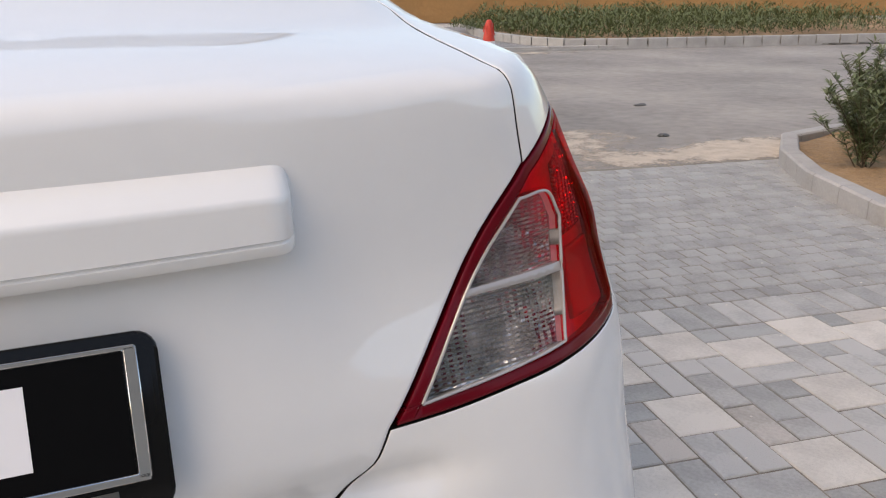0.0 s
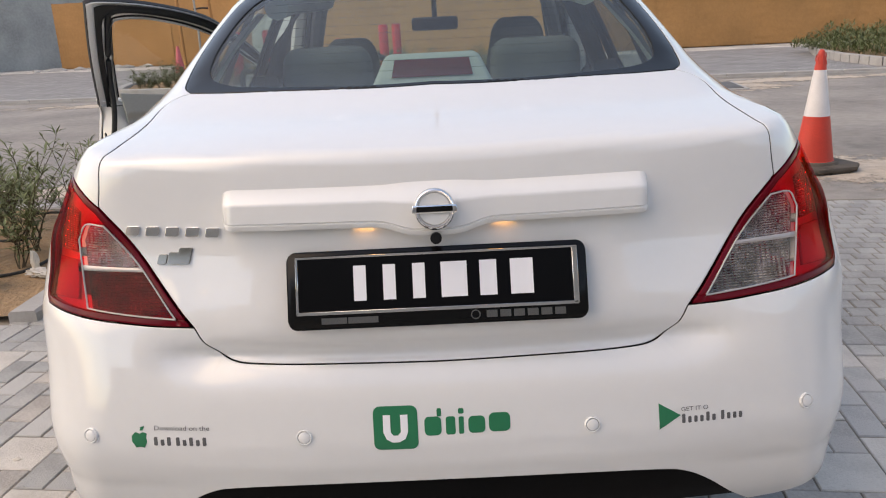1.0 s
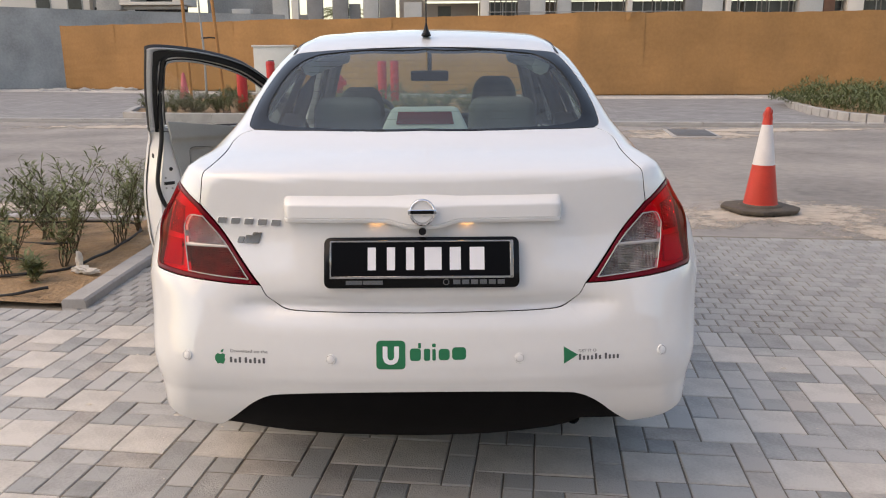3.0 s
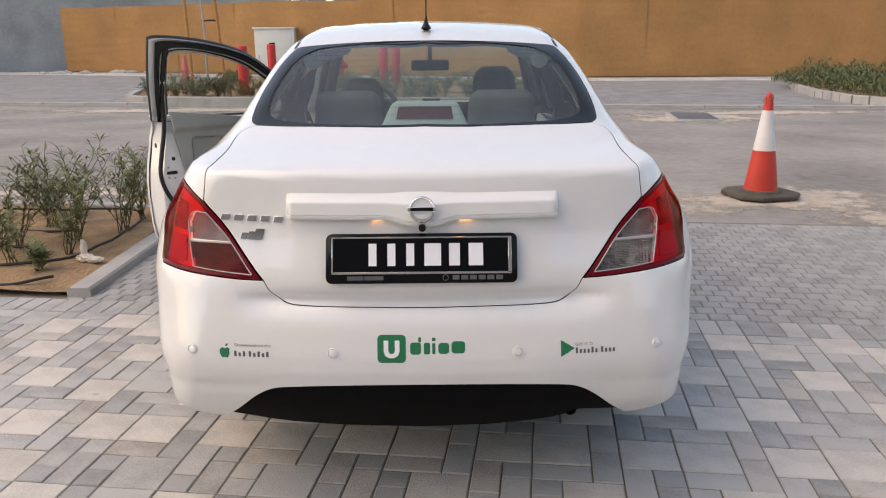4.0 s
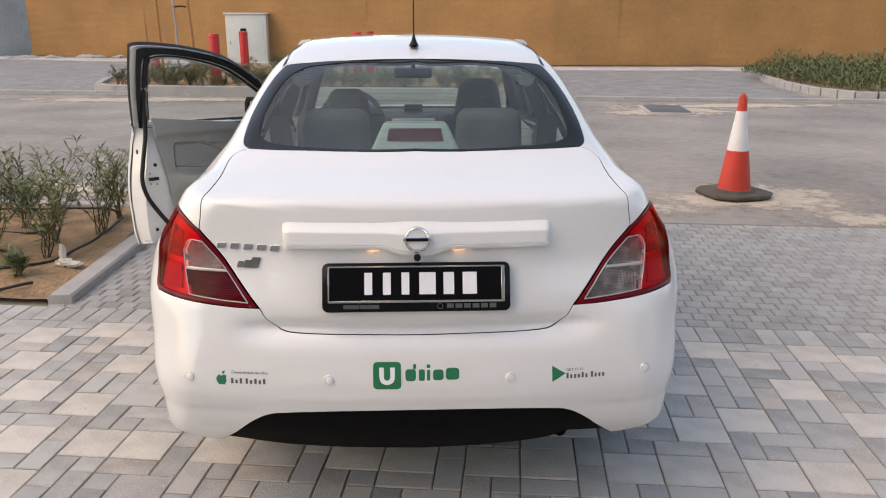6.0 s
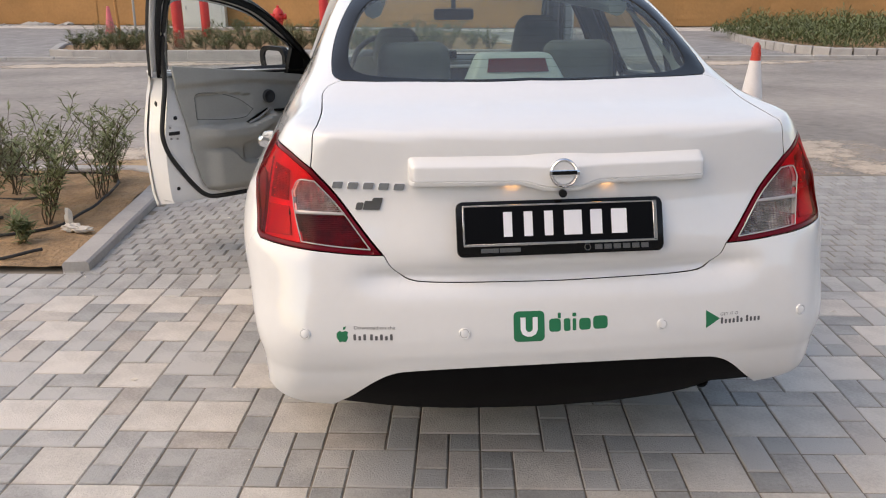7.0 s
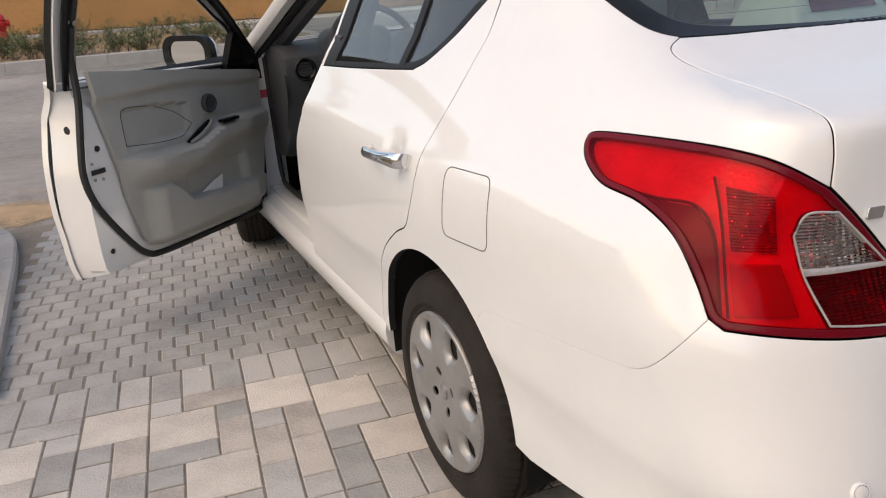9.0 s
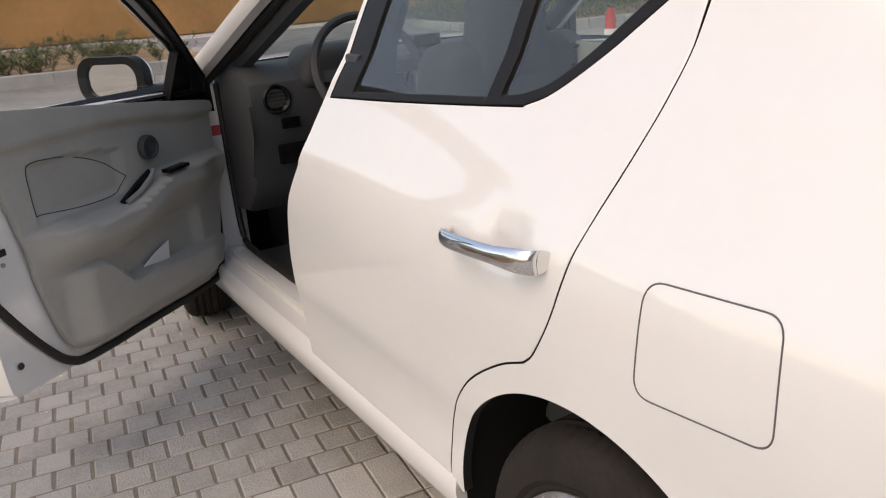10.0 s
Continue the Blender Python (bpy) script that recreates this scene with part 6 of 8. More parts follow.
stuck("sticker_leaf", at([(0, 0), (0.006, 0.001), (0.009, 0.009), (0.002, 0.007)], -0.559, 0.5875), GREEN_INK, bumper)
stuck("sticker_arrow", [(0.383, 0.603), (0.423, 0.579), (0.384, 0.556)], GREEN_INK, bumper, label="green arrowhead mark")


def lettering(text, x0, z0, height, length, mat, parent):
    """Words in the built-in font, laid on the tail."""
    curve = bpy.data.curves.new("lettering", "FONT")
    curve.body, curve.size, curve.resolution_u = text, 1.0, 3
    tmp = new("lettering", curve)
    deps = bpy.context.evaluated_depsgraph_get()
    src = tmp.evaluated_get(deps).to_mesh()
    co = np.array([tuple(v.co) for v in src.vertices])
    faces = [tuple(p.vertices) for p in src.polygons]
    tmp.evaluated_get(deps).to_mesh_clear()
    bpy.data.objects.remove(tmp)
    bpy.data.curves.remove(curve)
    lo, hi = co.min(0), co.max(0)
    q = np.stack([x0 + (co[:, 0] - lo[0]) / (hi[0] - lo[0]) * length, z0 + co[:, 1] / 0.7 * height], 1)
    p = rear_out(q)
    p = p + facing(p) * 0.0011
    data = bpy.data.meshes.new("lettering")
    data.from_pydata([tuple(v) for v in p], [], faces)
    return part("lettering", data, mat, parent)


lettering("Download on the", -0.5305, 0.589, 0.0085, 0.104, GREY_INK_SHADE, bumper)
lettering("GET IT O", 0.424, 0.5855, 0.0075, 0.050, GREY_INK_SHADE, bumper)
for x0, n, z0, h in ((-0.5295, 3, 0.560, 0.0155), (-0.4875, 5, 0.560, 0.0155)):
    for i in range(n):
        stuck("sticker_block", at(rounded(0.0066, h if i % 2 == 0 else h * 0.72, 0.002), x0 + 0.0125 * i, z0 + (h if i % 2 == 0 else h * 0.72) / 2 + 0.001), GREY_INK_SHADE, bumper)
for x0, n in ((0.4285, 6), (0.5010, 4)):
    for i in range(n):
        h = 0.0165 if i in (0, 4) else 0.0115
        stuck("sticker_block", at(rounded(0.0060, h, 0.002), x0 + 0.0112 * i, 0.564 + h / 2), GREY_INK_SHADE, bumper)

# two small lamps over the plate, lit
for x in (-0.125, 0.120):
    bm = box(x - 0.016, x + 0.016, 0.103, 0.110, 0.9384, 0.9402, 0.0004)
    part("plate_lamp", bm, PLATE_GLOW, lid, "small warm lit plate lamp")

# antenna
bm = lathe([(0.020, 0), (0.019, 0.004), (0.011, 0.018), (0.0055, 0.038), (0.004, 0.045), (0.0028, 0.05), (0.0024, 0.34), (0, 0.341)], 16)
bmesh.ops.transform(bm, matrix=pose(0, 1.25, float(ROOF_Z(1.25)) - 0.002, -10, 0, 0) @ Matrix.Diagonal((1, 1.5, 1, 1)), verts=bm.verts)
part("antenna", bm, BLACK_TRIM, car, "short black roof antenna")
for s in (-1, 1):
    line = [(s * 0.5025, y, 0) for y in (1.13, 1.3, 1.5, 1.7, 1.9, 2.1, 2.3)]
    pts = top_out(np.array([(x, y) for x, y, _ in line]))
    part("roof_strip", tube([tuple(p - (0, 0, 0.002)) for p in pts], 0.006, 6), SEAL_SHADE, car, "black roof seam strip")

# wheels
def tyre_shape():
    """The left tyre about its axle along x, outer face towards -x."""
    prof = [(0.196, -0.070), (0.206, -0.086), (0.212, -0.0885), (0.216, -0.0875), (0.225, -0.095), (0.255, -0.094), (0.280, -0.083), (0.292, -0.070), (0.299, -0.052)]
    for c in (-0.040, -0.013, 0.013, 0.040):
        prof += [(0.3005, c - 0.007), (0.294, c - 0.005), (0.294, c + 0.005), (0.3005, c + 0.007)]
    prof += [(0.299, 0.052), (0.292, 0.070), (0.280, 0.083), (0.225, 0.095), (0.188, 0.070)]
    bm = lathe(prof, 216, close=True)
    # grooves across the shoulders
    for v in bm.verts:
        r, h = math.hypot(v.co.x, v.co.y), abs(v.co.z)
        if r > 0.288 and h > 0.045 and int((math.atan2(v.co.y, v.co.x) / (2 * math.pi) + 0.5) * 216 + 0.5) % 3 == 0:
            v.co.x *= 1 - 0.005 / r
            v.co.y *= 1 - 0.005 / r
    bmesh.ops.transform(bm, matrix=Matrix.Rotation(radians(90), 4, "Y"), verts=bm.verts)
    return bm


def cap_shape():
    """A seven-spoke wheel cover: dished, with rounded windows between the spokes, four bolt holes and a boss."""
    from mathutils.geometry import delaunay_2d_cdt

    def window(a, grow=0.0):
        c, d = Vector((math.cos(a), math.sin(a))), Vector((-math.sin(a), math.cos(a)))
        out = []
        for i in range(18):
            t = 2 * math.pi * i / 18
            u = math.cos(t)
            out.append(c * (0.150 + (0.030 + grow) * u) + d * ((0.027 + 0.008 * u + grow) * math.sin(t)))
        return out

    holes = [window(2 * math.pi * k / 7) for k in range(7)]
    holes += [[Vector((0.052 * math.cos(a) + 0.0125 * math.cos(t), 0.052 * math.sin(a) + 0.0125 * math.sin(t))) for t in np.linspace(0, 2 * math.pi, 14, endpoint=False)] for a in (radians(45 + 90 * q) for q in range(4))]
    outer = [Vector((0.204 * math.cos(t), 0.204 * math.sin(t))) for t in np.linspace(0, 2 * math.pi, 84, endpoint=False)]
    pts, edges = [], []
    for loop in [outer] + holes:
        n = len(pts)
        pts += loop
        edges += [(n + i, n + (i + 1) % len(loop)) for i in range(len(loop))]
    rim = len(pts)
    for k in range(7):
        for grow in (0.004, 0.009, 0.015):
            pts += [p for p in window(2 * math.pi * k / 7, grow) if p.length < 0.189]
    for r in (0.012, 0.024, 0.034, 0.062, 0.072, 0.082, 0.093, 0.103, 0.192, 0.197, 0.201):
        pts += [Vector((r * math.cos(t), r * math.sin(t))) for t in np.linspace(0, 2 * math.pi, max(14, int(420 * r)), endpoint=False)]
    co, _, tris, src, _, _ = delaunay_2d_cdt(pts, edges, [], 0, 1e-6)

    def height(p):
        r, a = p.length, math.atan2(p.y, p.x)
        h = 0.012 + 0.020 * math.sin(min(1, r / 0.18) * math.pi * 0.62)
        k = round(a / (2 * math.pi / 7)) * 2 * math.pi / 7
        c, d = math.cos(k), math.sin(k)
        u, v = p.x * c + p.y * d - 0.150, -p.x * d + p.y * c
        far = math.hypot(u / 0.030, v / (0.027 + 0.008 * max(-1, min(1, u / 0.030)))) - 1
        h -= 0.017 * max(0.0, 1 - max(0, far) / 0.75) ** 1.6
        if r > 0.190:
            h = 0.027 - 0.4 * abs(r - 0.197) if r < 0.2015 else 0.020
        if r < 0.025:
            h += 0.004
        return h

    bm = bmesh.new()
    vs = [bm.verts.new((p.x, p.y, height(p))) for p in co]
    flat = np.array([tuple(p) for p in co])
    mids = flat[np.array(tris)].mean(1)
    open_ = np.hypot(mids[:, 0], mids[:, 1]) > 0.204
    for h in holes:
        open_ |= inside(np.array([tuple(p) for p in h]), mids)
    for t, gone in zip(tris, open_):
        if not gone:
            bm.faces.new([vs[i] for i in t])
    bmesh.ops.delete(bm, geom=[v for v in bm.verts if not v.link_faces], context="VERTS")
    lips = [e for e in bm.edges if e.is_boundary]
    made = bmesh.ops.extrude_edge_only(bm, edges=lips)["geom"]
    for v in made:
        if isinstance(v, bmesh.types.BMVert):
            v.co.z -= 0.005
    bmesh.ops.recalc_face_normals(bm, faces=bm.faces)
    lathe([(0.021, 0.016), (0.020, 0.026), (0.014, 0.029), (0, 0.030)], 24, bm=bm)
    bmesh.ops.transform(bm, matrix=Matrix.Rotation(radians(-90), 4, "Y"), verts=bm.verts)
    return bm


def rim_shape():
    bm = lathe([(0.197, -0.075), (0.186, -0.060), (0.175, 0.06), (0.19, 0.07)], 48)
    lathe([(0.184, -0.030), (0.06, -0.034), (0, -0.034)], 48, bm=bm)
    bmesh.ops.transform(bm, matrix=Matrix.Rotation(radians(90), 4, "Y"), verts=bm.verts)
    return bm


wheel_meshes = None
for y in (AXLE_REAR, AXLE_FRONT - 0.17):
    for s in (-1, 1):
        m = pose(s * (0.744 if y < 2 else 0.765), y + (0.010 if y < 2 else 0), AXLE_Z - 0.001, 23 if y < 2 else 8, 0, 0 if y < 2 else -13) if s < 0 else pose(s * 0.738, y, AXLE_Z - 0.001, 40, 0, 180 if y < 2 else 169)
        if wheel_meshes is None:
            w = part("wheel", rim_shape(), WELL, car, basis=m)
            a = part("tyre", tyre_shape(), RUBBER, w, "dusty black tyre", local=True)
            b = part("wheel_cover", cap_shape(), SILVER, w, "silver seven-spoke wheel cover", local=True, basis=pose(-0.068, 0, 0))
            wheel_meshes = (w.data, a.data, b.data)
        else:
            w = part("wheel", wheel_meshes[0], None, car, basis=m)
            part("tyre", wheel_meshes[1], None, w, "dusty black tyre", local=True)
            part("wheel_cover", wheel_meshes[2], None, w, "silver seven-spoke wheel cover", local=True, basis=pose(-0.068, 0, 0))

# wheel wells and underbody
for y in (AXLE_REAR, AXLE_FRONT):
    for s in (-1, 1):
        bm = bmesh.new()
        rows = []
        mid_y, mid_z = (ARCH_Y, ARCH_Z) if y < 2 else (y, AXLE_Z)
        for i in range(17):
            a = radians(-9 + 200 * i / 16)
            rows.append([bm.verts.new((s * xx, mid_y + 0.378 * math.cos(a), mid_z + 0.378 * math.sin(a))) for xx in (0.805, 0.52)])
        for p, q in zip(rows, rows[1:]):
            bm.faces.new((p[0], p[1], q[1], q[0]))
        bm.faces.new([r[1] for r in rows])
        part("wheel_well", bm, WELL, car, "dark wheel arch liner")
part("underbody", box(-0.72, 0.72, 1.45, 3.25, 0.19, 0.27, 0.02), UNDER, car)
part("underbody", box(-0.52, 0.52, 0.62, 4.15, 0.22, 0.31, 0.02), UNDER, car)
part("silencer", lathe([(0.017, -0.05), (0.019, -0.05), (0.019, 0.16), (0.017, 0.16)], 20, close=True, matrix=pose(0.43, 0.275, 0.336, 84, 0, 0)), WELL, car, "dark exhaust pipe end")
part("boot_well", box(-0.57, 0.57, 0.26, 1.02, 0.30, 1.00, 0.02), WELL, car)
for s in (-1, 1):
    part("boot_well", box(min(s * 0.57, s * 0.66), max(s * 0.57, s * 0.66), 0.26, 0.64, 0.30, 0.86), WELL, car)

# sills
for s in (-1, 1):
    bm = bmesh.new()
    sect = [(0.700, 0.365), (0.748, 0.368), (0.765, 0.345), (0.806, 0.338), (0.822, 0.318), (0.826, 0.295), (0.822, 0.255), (0.80, 0.215), (0.75, 0.195), (0.70, 0.195)]
    ends = []
    for y in np.linspace(1.472, 3.285, 12):
        ends.append([bm.verts.new((s * x, y, z)) for x, z in sect])
    for p, q in zip(ends, ends[1:]):
        for i in range(len(sect)):
            bm.faces.new((p[i], p[(i + 1) % len(sect)], q[(i + 1) % len(sect)], q[i]))
    bm.faces.new(ends[0]), bm.faces.new(ends[-1])
    part("sill", bm, PAINT, car, "white painted door sill")
part("scuff_plate", box(-0.762, -0.70, 2.2, 3.02, 0.362, 0.372, 0.003), PAINT, car)

# front end
FENDER = [[(3.16, 0.97), (3.17, 0.7), (3.155, 0.45), (3.16, 0.32)], [(3.16, 0.32), (3.26, 0.31)], [(3.65 + 0.375 * math.cos(radians(a)), 0.30 + 0.375 * math.sin(radians(a))) for a in np.linspace(178, 25, 12)], [(3.99, 0.46), (4.02, 0.62), (4.05, 0.75)], [(4.05, 0.75), (3.8, 0.86), (3.5, 0.93), (3.16, 0.97)]]


def nose_in(p):
    d = np.atleast_2d(p) - np.array([0, 3.3, 0.55])
    return np.stack([np.arctan2(d[:, 0], d[:, 1]), np.arctan2(d[:, 2], np.hypot(d[:, 0], d[:, 1]))], 1)


def nose_out(q):
    a, e = q[:, 0], q[:, 1]
    return cast(np.array([0, 3.3, 0.55]), np.stack([np.sin(a) * np.cos(e), np.cos(a) * np.cos(e), np.sin(e)], 1), 2.0)


WAYS["nose"] = (nose_in, nose_out)
for flip in (False, True):
    part("front_wing", sheet("front_wing", "side", FENDER, 0.035, mirror=flip, depth=0.02), PAINT, car)
    part("headlamp", sheet("headlamp", "nose", [[(-0.70, 4.07, 0.70), (-0.62, 4.2, 0.80), (-0.5, 4.26, 0.80)], [(-0.5, 4.26, 0.80), (-0.36, 4.38, 0.70)], [(-0.36, 4.38, 0.70), (-0.5, 4.3, 0.66), (-0.70, 4.07, 0.70)]], 0.04, mirror=flip), REFLECTOR, car, "clear headlamp")
HOOD_LINE = [(-0.66, 3.22), (-0.68, 3.5), (-0.66, 3.9), (-0.55, 4.14)]
part("bonnet", sheet("bonnet", "top", [HOOD_LINE, [(-0.55, 4.14), (-0.3, 4.24), (0, 4.27), (0.3, 4.24), (0.55, 4.14)], [(-x, y) for x, y in HOOD_LINE[::-1]], [(0.66, 3.22), (0.4, 3.26), (0, 3.29), (-0.4, 3.26), (-0.66, 3.22)]], 0.05), PAINT, car)
part("front_bumper", sheet("front_bumper", "nose", [[(-0.78, 3.99, 0.50), (-0.74, 4.06, 0.66), (-0.36, 4.4, 0.655), (0, 4.43, 0.66)], [(0, 4.43, 0.66), (0.36, 4.4, 0.655), (0.74, 4.06, 0.66), (0.78, 3.99, 0.50)], [(0.78, 3.99, 0.50), (0.78, 3.98, 0.28), (0.5, 4.3, 0.24), (0, 4.4, 0.24), (-0.5, 4.3, 0.24), (-0.78, 3.98, 0.28), (-0.78, 3.99, 0.50)]], 0.05), PAINT, car)
part("grille", sheet("grille", "nose", [[(-0.35, 4.4, 0.66), (0, 4.44, 0.665), (0.35, 4.4, 0.66)], [(0.35, 4.4, 0.66), (0.45, 4.25, 0.79), (0, 4.3, 0.80), (-0.45, 4.25, 0.79), (-0.35, 4.4, 0.66)]], 0.05, lift=-0.01), BLACK_TRIM, car)
WS = [[(-0.66, 3.10), (-0.4, 3.18), (0, 3.21), (0.4, 3.18), (0.66, 3.10)], [(0.66, 3.10), (0.60, 2.8), (0.53, 2.5), (0.50, 2.40)], [(0.50, 2.40), (0.25, 2.46), (0, 2.48), (-0.25, 2.46), (-0.50, 2.40)], [(-0.50, 2.40), (-0.53, 2.5), (-0.60, 2.8), (-0.66, 3.10)]]
part("windscreen", sheet("windscreen", "top", WS, 0.06, lift=-0.004, depth=0.004), SIDE_GLASS, car)
part("scuttle", box(-0.66, 0.66, 3.13, 3.30, 0.90, 0.97, 0.02), BLACK_TRIM, car)
for s in (-1, 1):
    # front pillar and roof rail
    path = [(-0.800, 3.20, 0.93), (-0.728, 2.95, 1.075), (-0.650, 2.65, 1.245), (-0.585, 2.40, 1.365), (-0.548, 2.2, 1.412), (-0.530, 1.98, 1.425)]
    bm = bmesh.new()
    rows = []
    for p in spline(path, 6):
        p = Vector(p)
        sec = [(-0.030, -0.012), (-0.028, 0.018), (-0.012, 0.032), (0.030, 0.036), (0.042, 0.020), (0.040, -0.015), (0.015, -0.035), (-0.018, -0.032)]
        rows.append([bm.verts.new((s * -1 * (p.x + a), p.y, p.z + b)) for a, b in sec])
    for p, q in zip(rows, rows[1:]):
        for i in range(8):
            bm.faces.new((p[i], p[(i + 1) % 8], q[(i + 1) % 8], q[i]))
    bm.faces.new(rows[0]), bm.faces.new(rows[-1])
    part("front_pillar", bm, PAINT, car, "white windscreen pillar")
    part("pillar_seal", tube([(s * 0.735, 3.13, 0.95), (s * 0.68, 2.93, 1.055), (s * 0.602, 2.63, 1.225), (s * 0.538, 2.38, 1.338), (s * 0.50, 2.2, 1.378), (s * 0.49, 1.98, 1.385)], 0.016, 8), SEAL_SHADE, car)
    part("pillar_lining", tube([(s * 0.675, 3.11, 0.95), (s * 0.63, 2.91, 1.05), (s * 0.555, 2.61, 1.215), (s * 0.495, 2.36, 1.33), (s * 0.46, 2.2, 1.37)], 0.032, 8), DASH, car)
    bm = prism([(2.06, 0.36), (2.20, 0.36), (2.18, 0.62), (2.09, 0.92), (2.0, 1.1), (1.93, 1.1), (1.98, 0.95), (2.06, 0.6)], 0.62, 0.72, "x", 0.008) if s > 0 else prism([(2.06, 0.36), (2.20, 0.36), (2.18, 0.62), (2.09, 0.92), (2.0, 1.1), (1.93, 1.1), (1.98, 0.95), (2.06, 0.6)], -0.72, -0.62, "x", 0.008)
    part("middle_pillar", bm, DASH, car, "dark centre pillar")
    part("middle_pillar_top", tube([(s * 0.66, 1.98, 1.05), (s * 0.60, 1.97, 1.2), (s * 0.50, 1.95, 1.39)], 0.035, 8), DASH, car)
    part("hinge_pillar", box(min(s * 0.66, s * 0.80), max(s * 0.66, s * 0.80), 3.10, 3.19, 0.30, 0.96, 0.012), PAINT, car, "white hinge pillar")
part("warning_sticker", box(-0.745, -0.70, 3.0985, 3.0995, 0.76, 0.86), PAPER, car, "white and red warning sticker")
part("warning_sticker", box(-0.742, -0.703, 3.0975, 3.0983, 0.775, 0.81), STICKER_RED, car)
part("door_seal", tube(spline([(-0.705, 3.085, 0.95), (-0.70, 3.085, 0.6), (-0.70, 3.06, 0.43), (-0.70, 2.98, 0.385), (-0.70, 2.6, 0.378), (-0.70, 2.24, 0.378)], 5), 0.011, 8), SEAL_SHADE, car)

# inside the car
def cushion(x0, x1, y0, y1, z0, z1, r=0.05, lean=0.0, pinch=1.0):
    """A padded block, rounded all round; pinch narrows its top, lean tips it backwards."""
    bm = box(x0, x1, y0, y1, z0, z1, r, 4)
    cx, h = (x0 + x1) / 2, z1 - z0
    for v in bm.verts:
        u = (v.co.z - z0) / h
        v.co.x = cx + (v.co.x - cx) * (1 + (pinch - 1) * u * u)
        v.co.y -= lean * u * h
    return bm


part("cabin_floor", box(-0.70, 0.70, 1.2, 3.15, 0.27, 0.31), DASH, car)
part("parcel_shelf", prism([(-0.60, 0.62), (0.60, 0.62), (0.62, 1.08), (-0.62, 1.08)], 1.045, 1.065, "z", 0.004), LIGHT_TRIM, car, "pale grey parcel shelf")
part("shelf_lip", prism([(-0.56, 0.555), (-0.3, 0.53), (0, 0.522), (0.3, 0.53), (0.56, 0.555), (0.58, 0.62), (-0.58, 0.62)], 1.05, 1.10, "z", 0.01), LIGHT_TRIM, car)
bm = bmesh.new()
lo = [(-0.175, 0.655, 1.075), (0.175, 0.655, 1.075), (0.165, 0.90, 1.065), (-0.165, 0.90, 1.065)]
hi = [(-0.112, 0.735, 1.206), (0.112, 0.735, 1.206), (0.112, 0.87, 1.200), (-0.112, 0.87, 1.200)]
a, b = [bm.verts.new(p) for p in lo], [bm.verts.new(p) for p in hi]
bm.faces.new(a), bm.faces.new(b)
for i in range(4):
    bm.faces.new((a[i], a[(i + 1) % 4], b[(i + 1) % 4], b[i]))
bmesh.ops.bevel(bm, geom=bm.edges[:], offset=0.014, segments=3, affect="EDGES", profile=0.5)
brake = part("brake_lamp", bm, LIGHT_TRIM, car, "pale grey high brake lamp housing")
bm = bmesh.new()
q = [bm.verts.new(p) for p in ((-0.098, 0.698, 1.152), (0.098, 0.698, 1.152), (0.090, 0.724, 1.192), (-0.090, 0.724, 1.192))]
bm.faces.new(q)
bmesh.ops.solidify(bm, geom=bm.faces[:], thickness=0.006)
part("brake_lens", bm, DEEP_RED, brake, "dark red lens")
for s in (-1, 1):
    for z in (0.0,):
        part("roof_lining_side", tube([(s * 0.44, 1.12, 1.335), (s * 0.425, 1.3, 1.352), (s * 0.41, 1.95, 1.37)], 0.035, 8), LIGHT_TRIM, car)
        bm = bmesh.new()
        edge_a = [Vector((s * x, y, z)) for x, y, z in ((0.575, 0.66, 1.065), (0.565, 0.76, 1.135), (0.535, 0.90, 1.215), (0.485, 1.08, 1.315))]
        edge_b = [Vector((s * x, y, z)) for x, y, z in ((0.665, 1.08, 1.065), (0.635, 1.09, 1.15), (0.590, 1.13, 1.235), (0.520, 1.24, 1.325))]
        grid = [[bm.verts.new(a.lerp(b, k / 5) + Vector((-s * 0.02 * math.sin(math.pi * k / 5), 0, 0))) for k in range(6)] for a, b in zip(edge_a, edge_b)]
        for p, q in zip(grid, grid[1:]):
            for k in range(5):
                bm.faces.new((p[k], p[k + 1], q[k + 1], q[k]))
        bmesh.ops.solidify(bm, geom=bm.faces[:], thickness=0.006)
        part("rear_pillar_lining", bm, LIGHT_TRIM, car, "pale grey rear pillar lining")
roof_in = [(-0.45, 1.2), (0.45, 1.2), (0.45, 2.42), (-0.45, 2.42)]
part("roof_lining", prism(roof_in, 1.405, 1.412), LIGHT_TRIM, car)
bench = part("rear_seat", cushion(-0.62, 0.62, 1.08, 1.30, 0.55, 1.06, 0.05, lean=0.1), SEAT_CLOTH, car, "charcoal rear bench")
part("bench_cushion", cushion(-0.62, 0.62, 1.25, 1.75, 0.36, 0.58, 0.06), SEAT_CLOTH, bench)
for cx in (-0.302, 0.290):
    part("rear_headrest", cushion(cx - 0.132, cx + 0.132, 1.03, 1.14, 1.03, 1.222, 0.045, pinch=0.93), SEAT_CLOTH, bench, "low charcoal rear headrest")
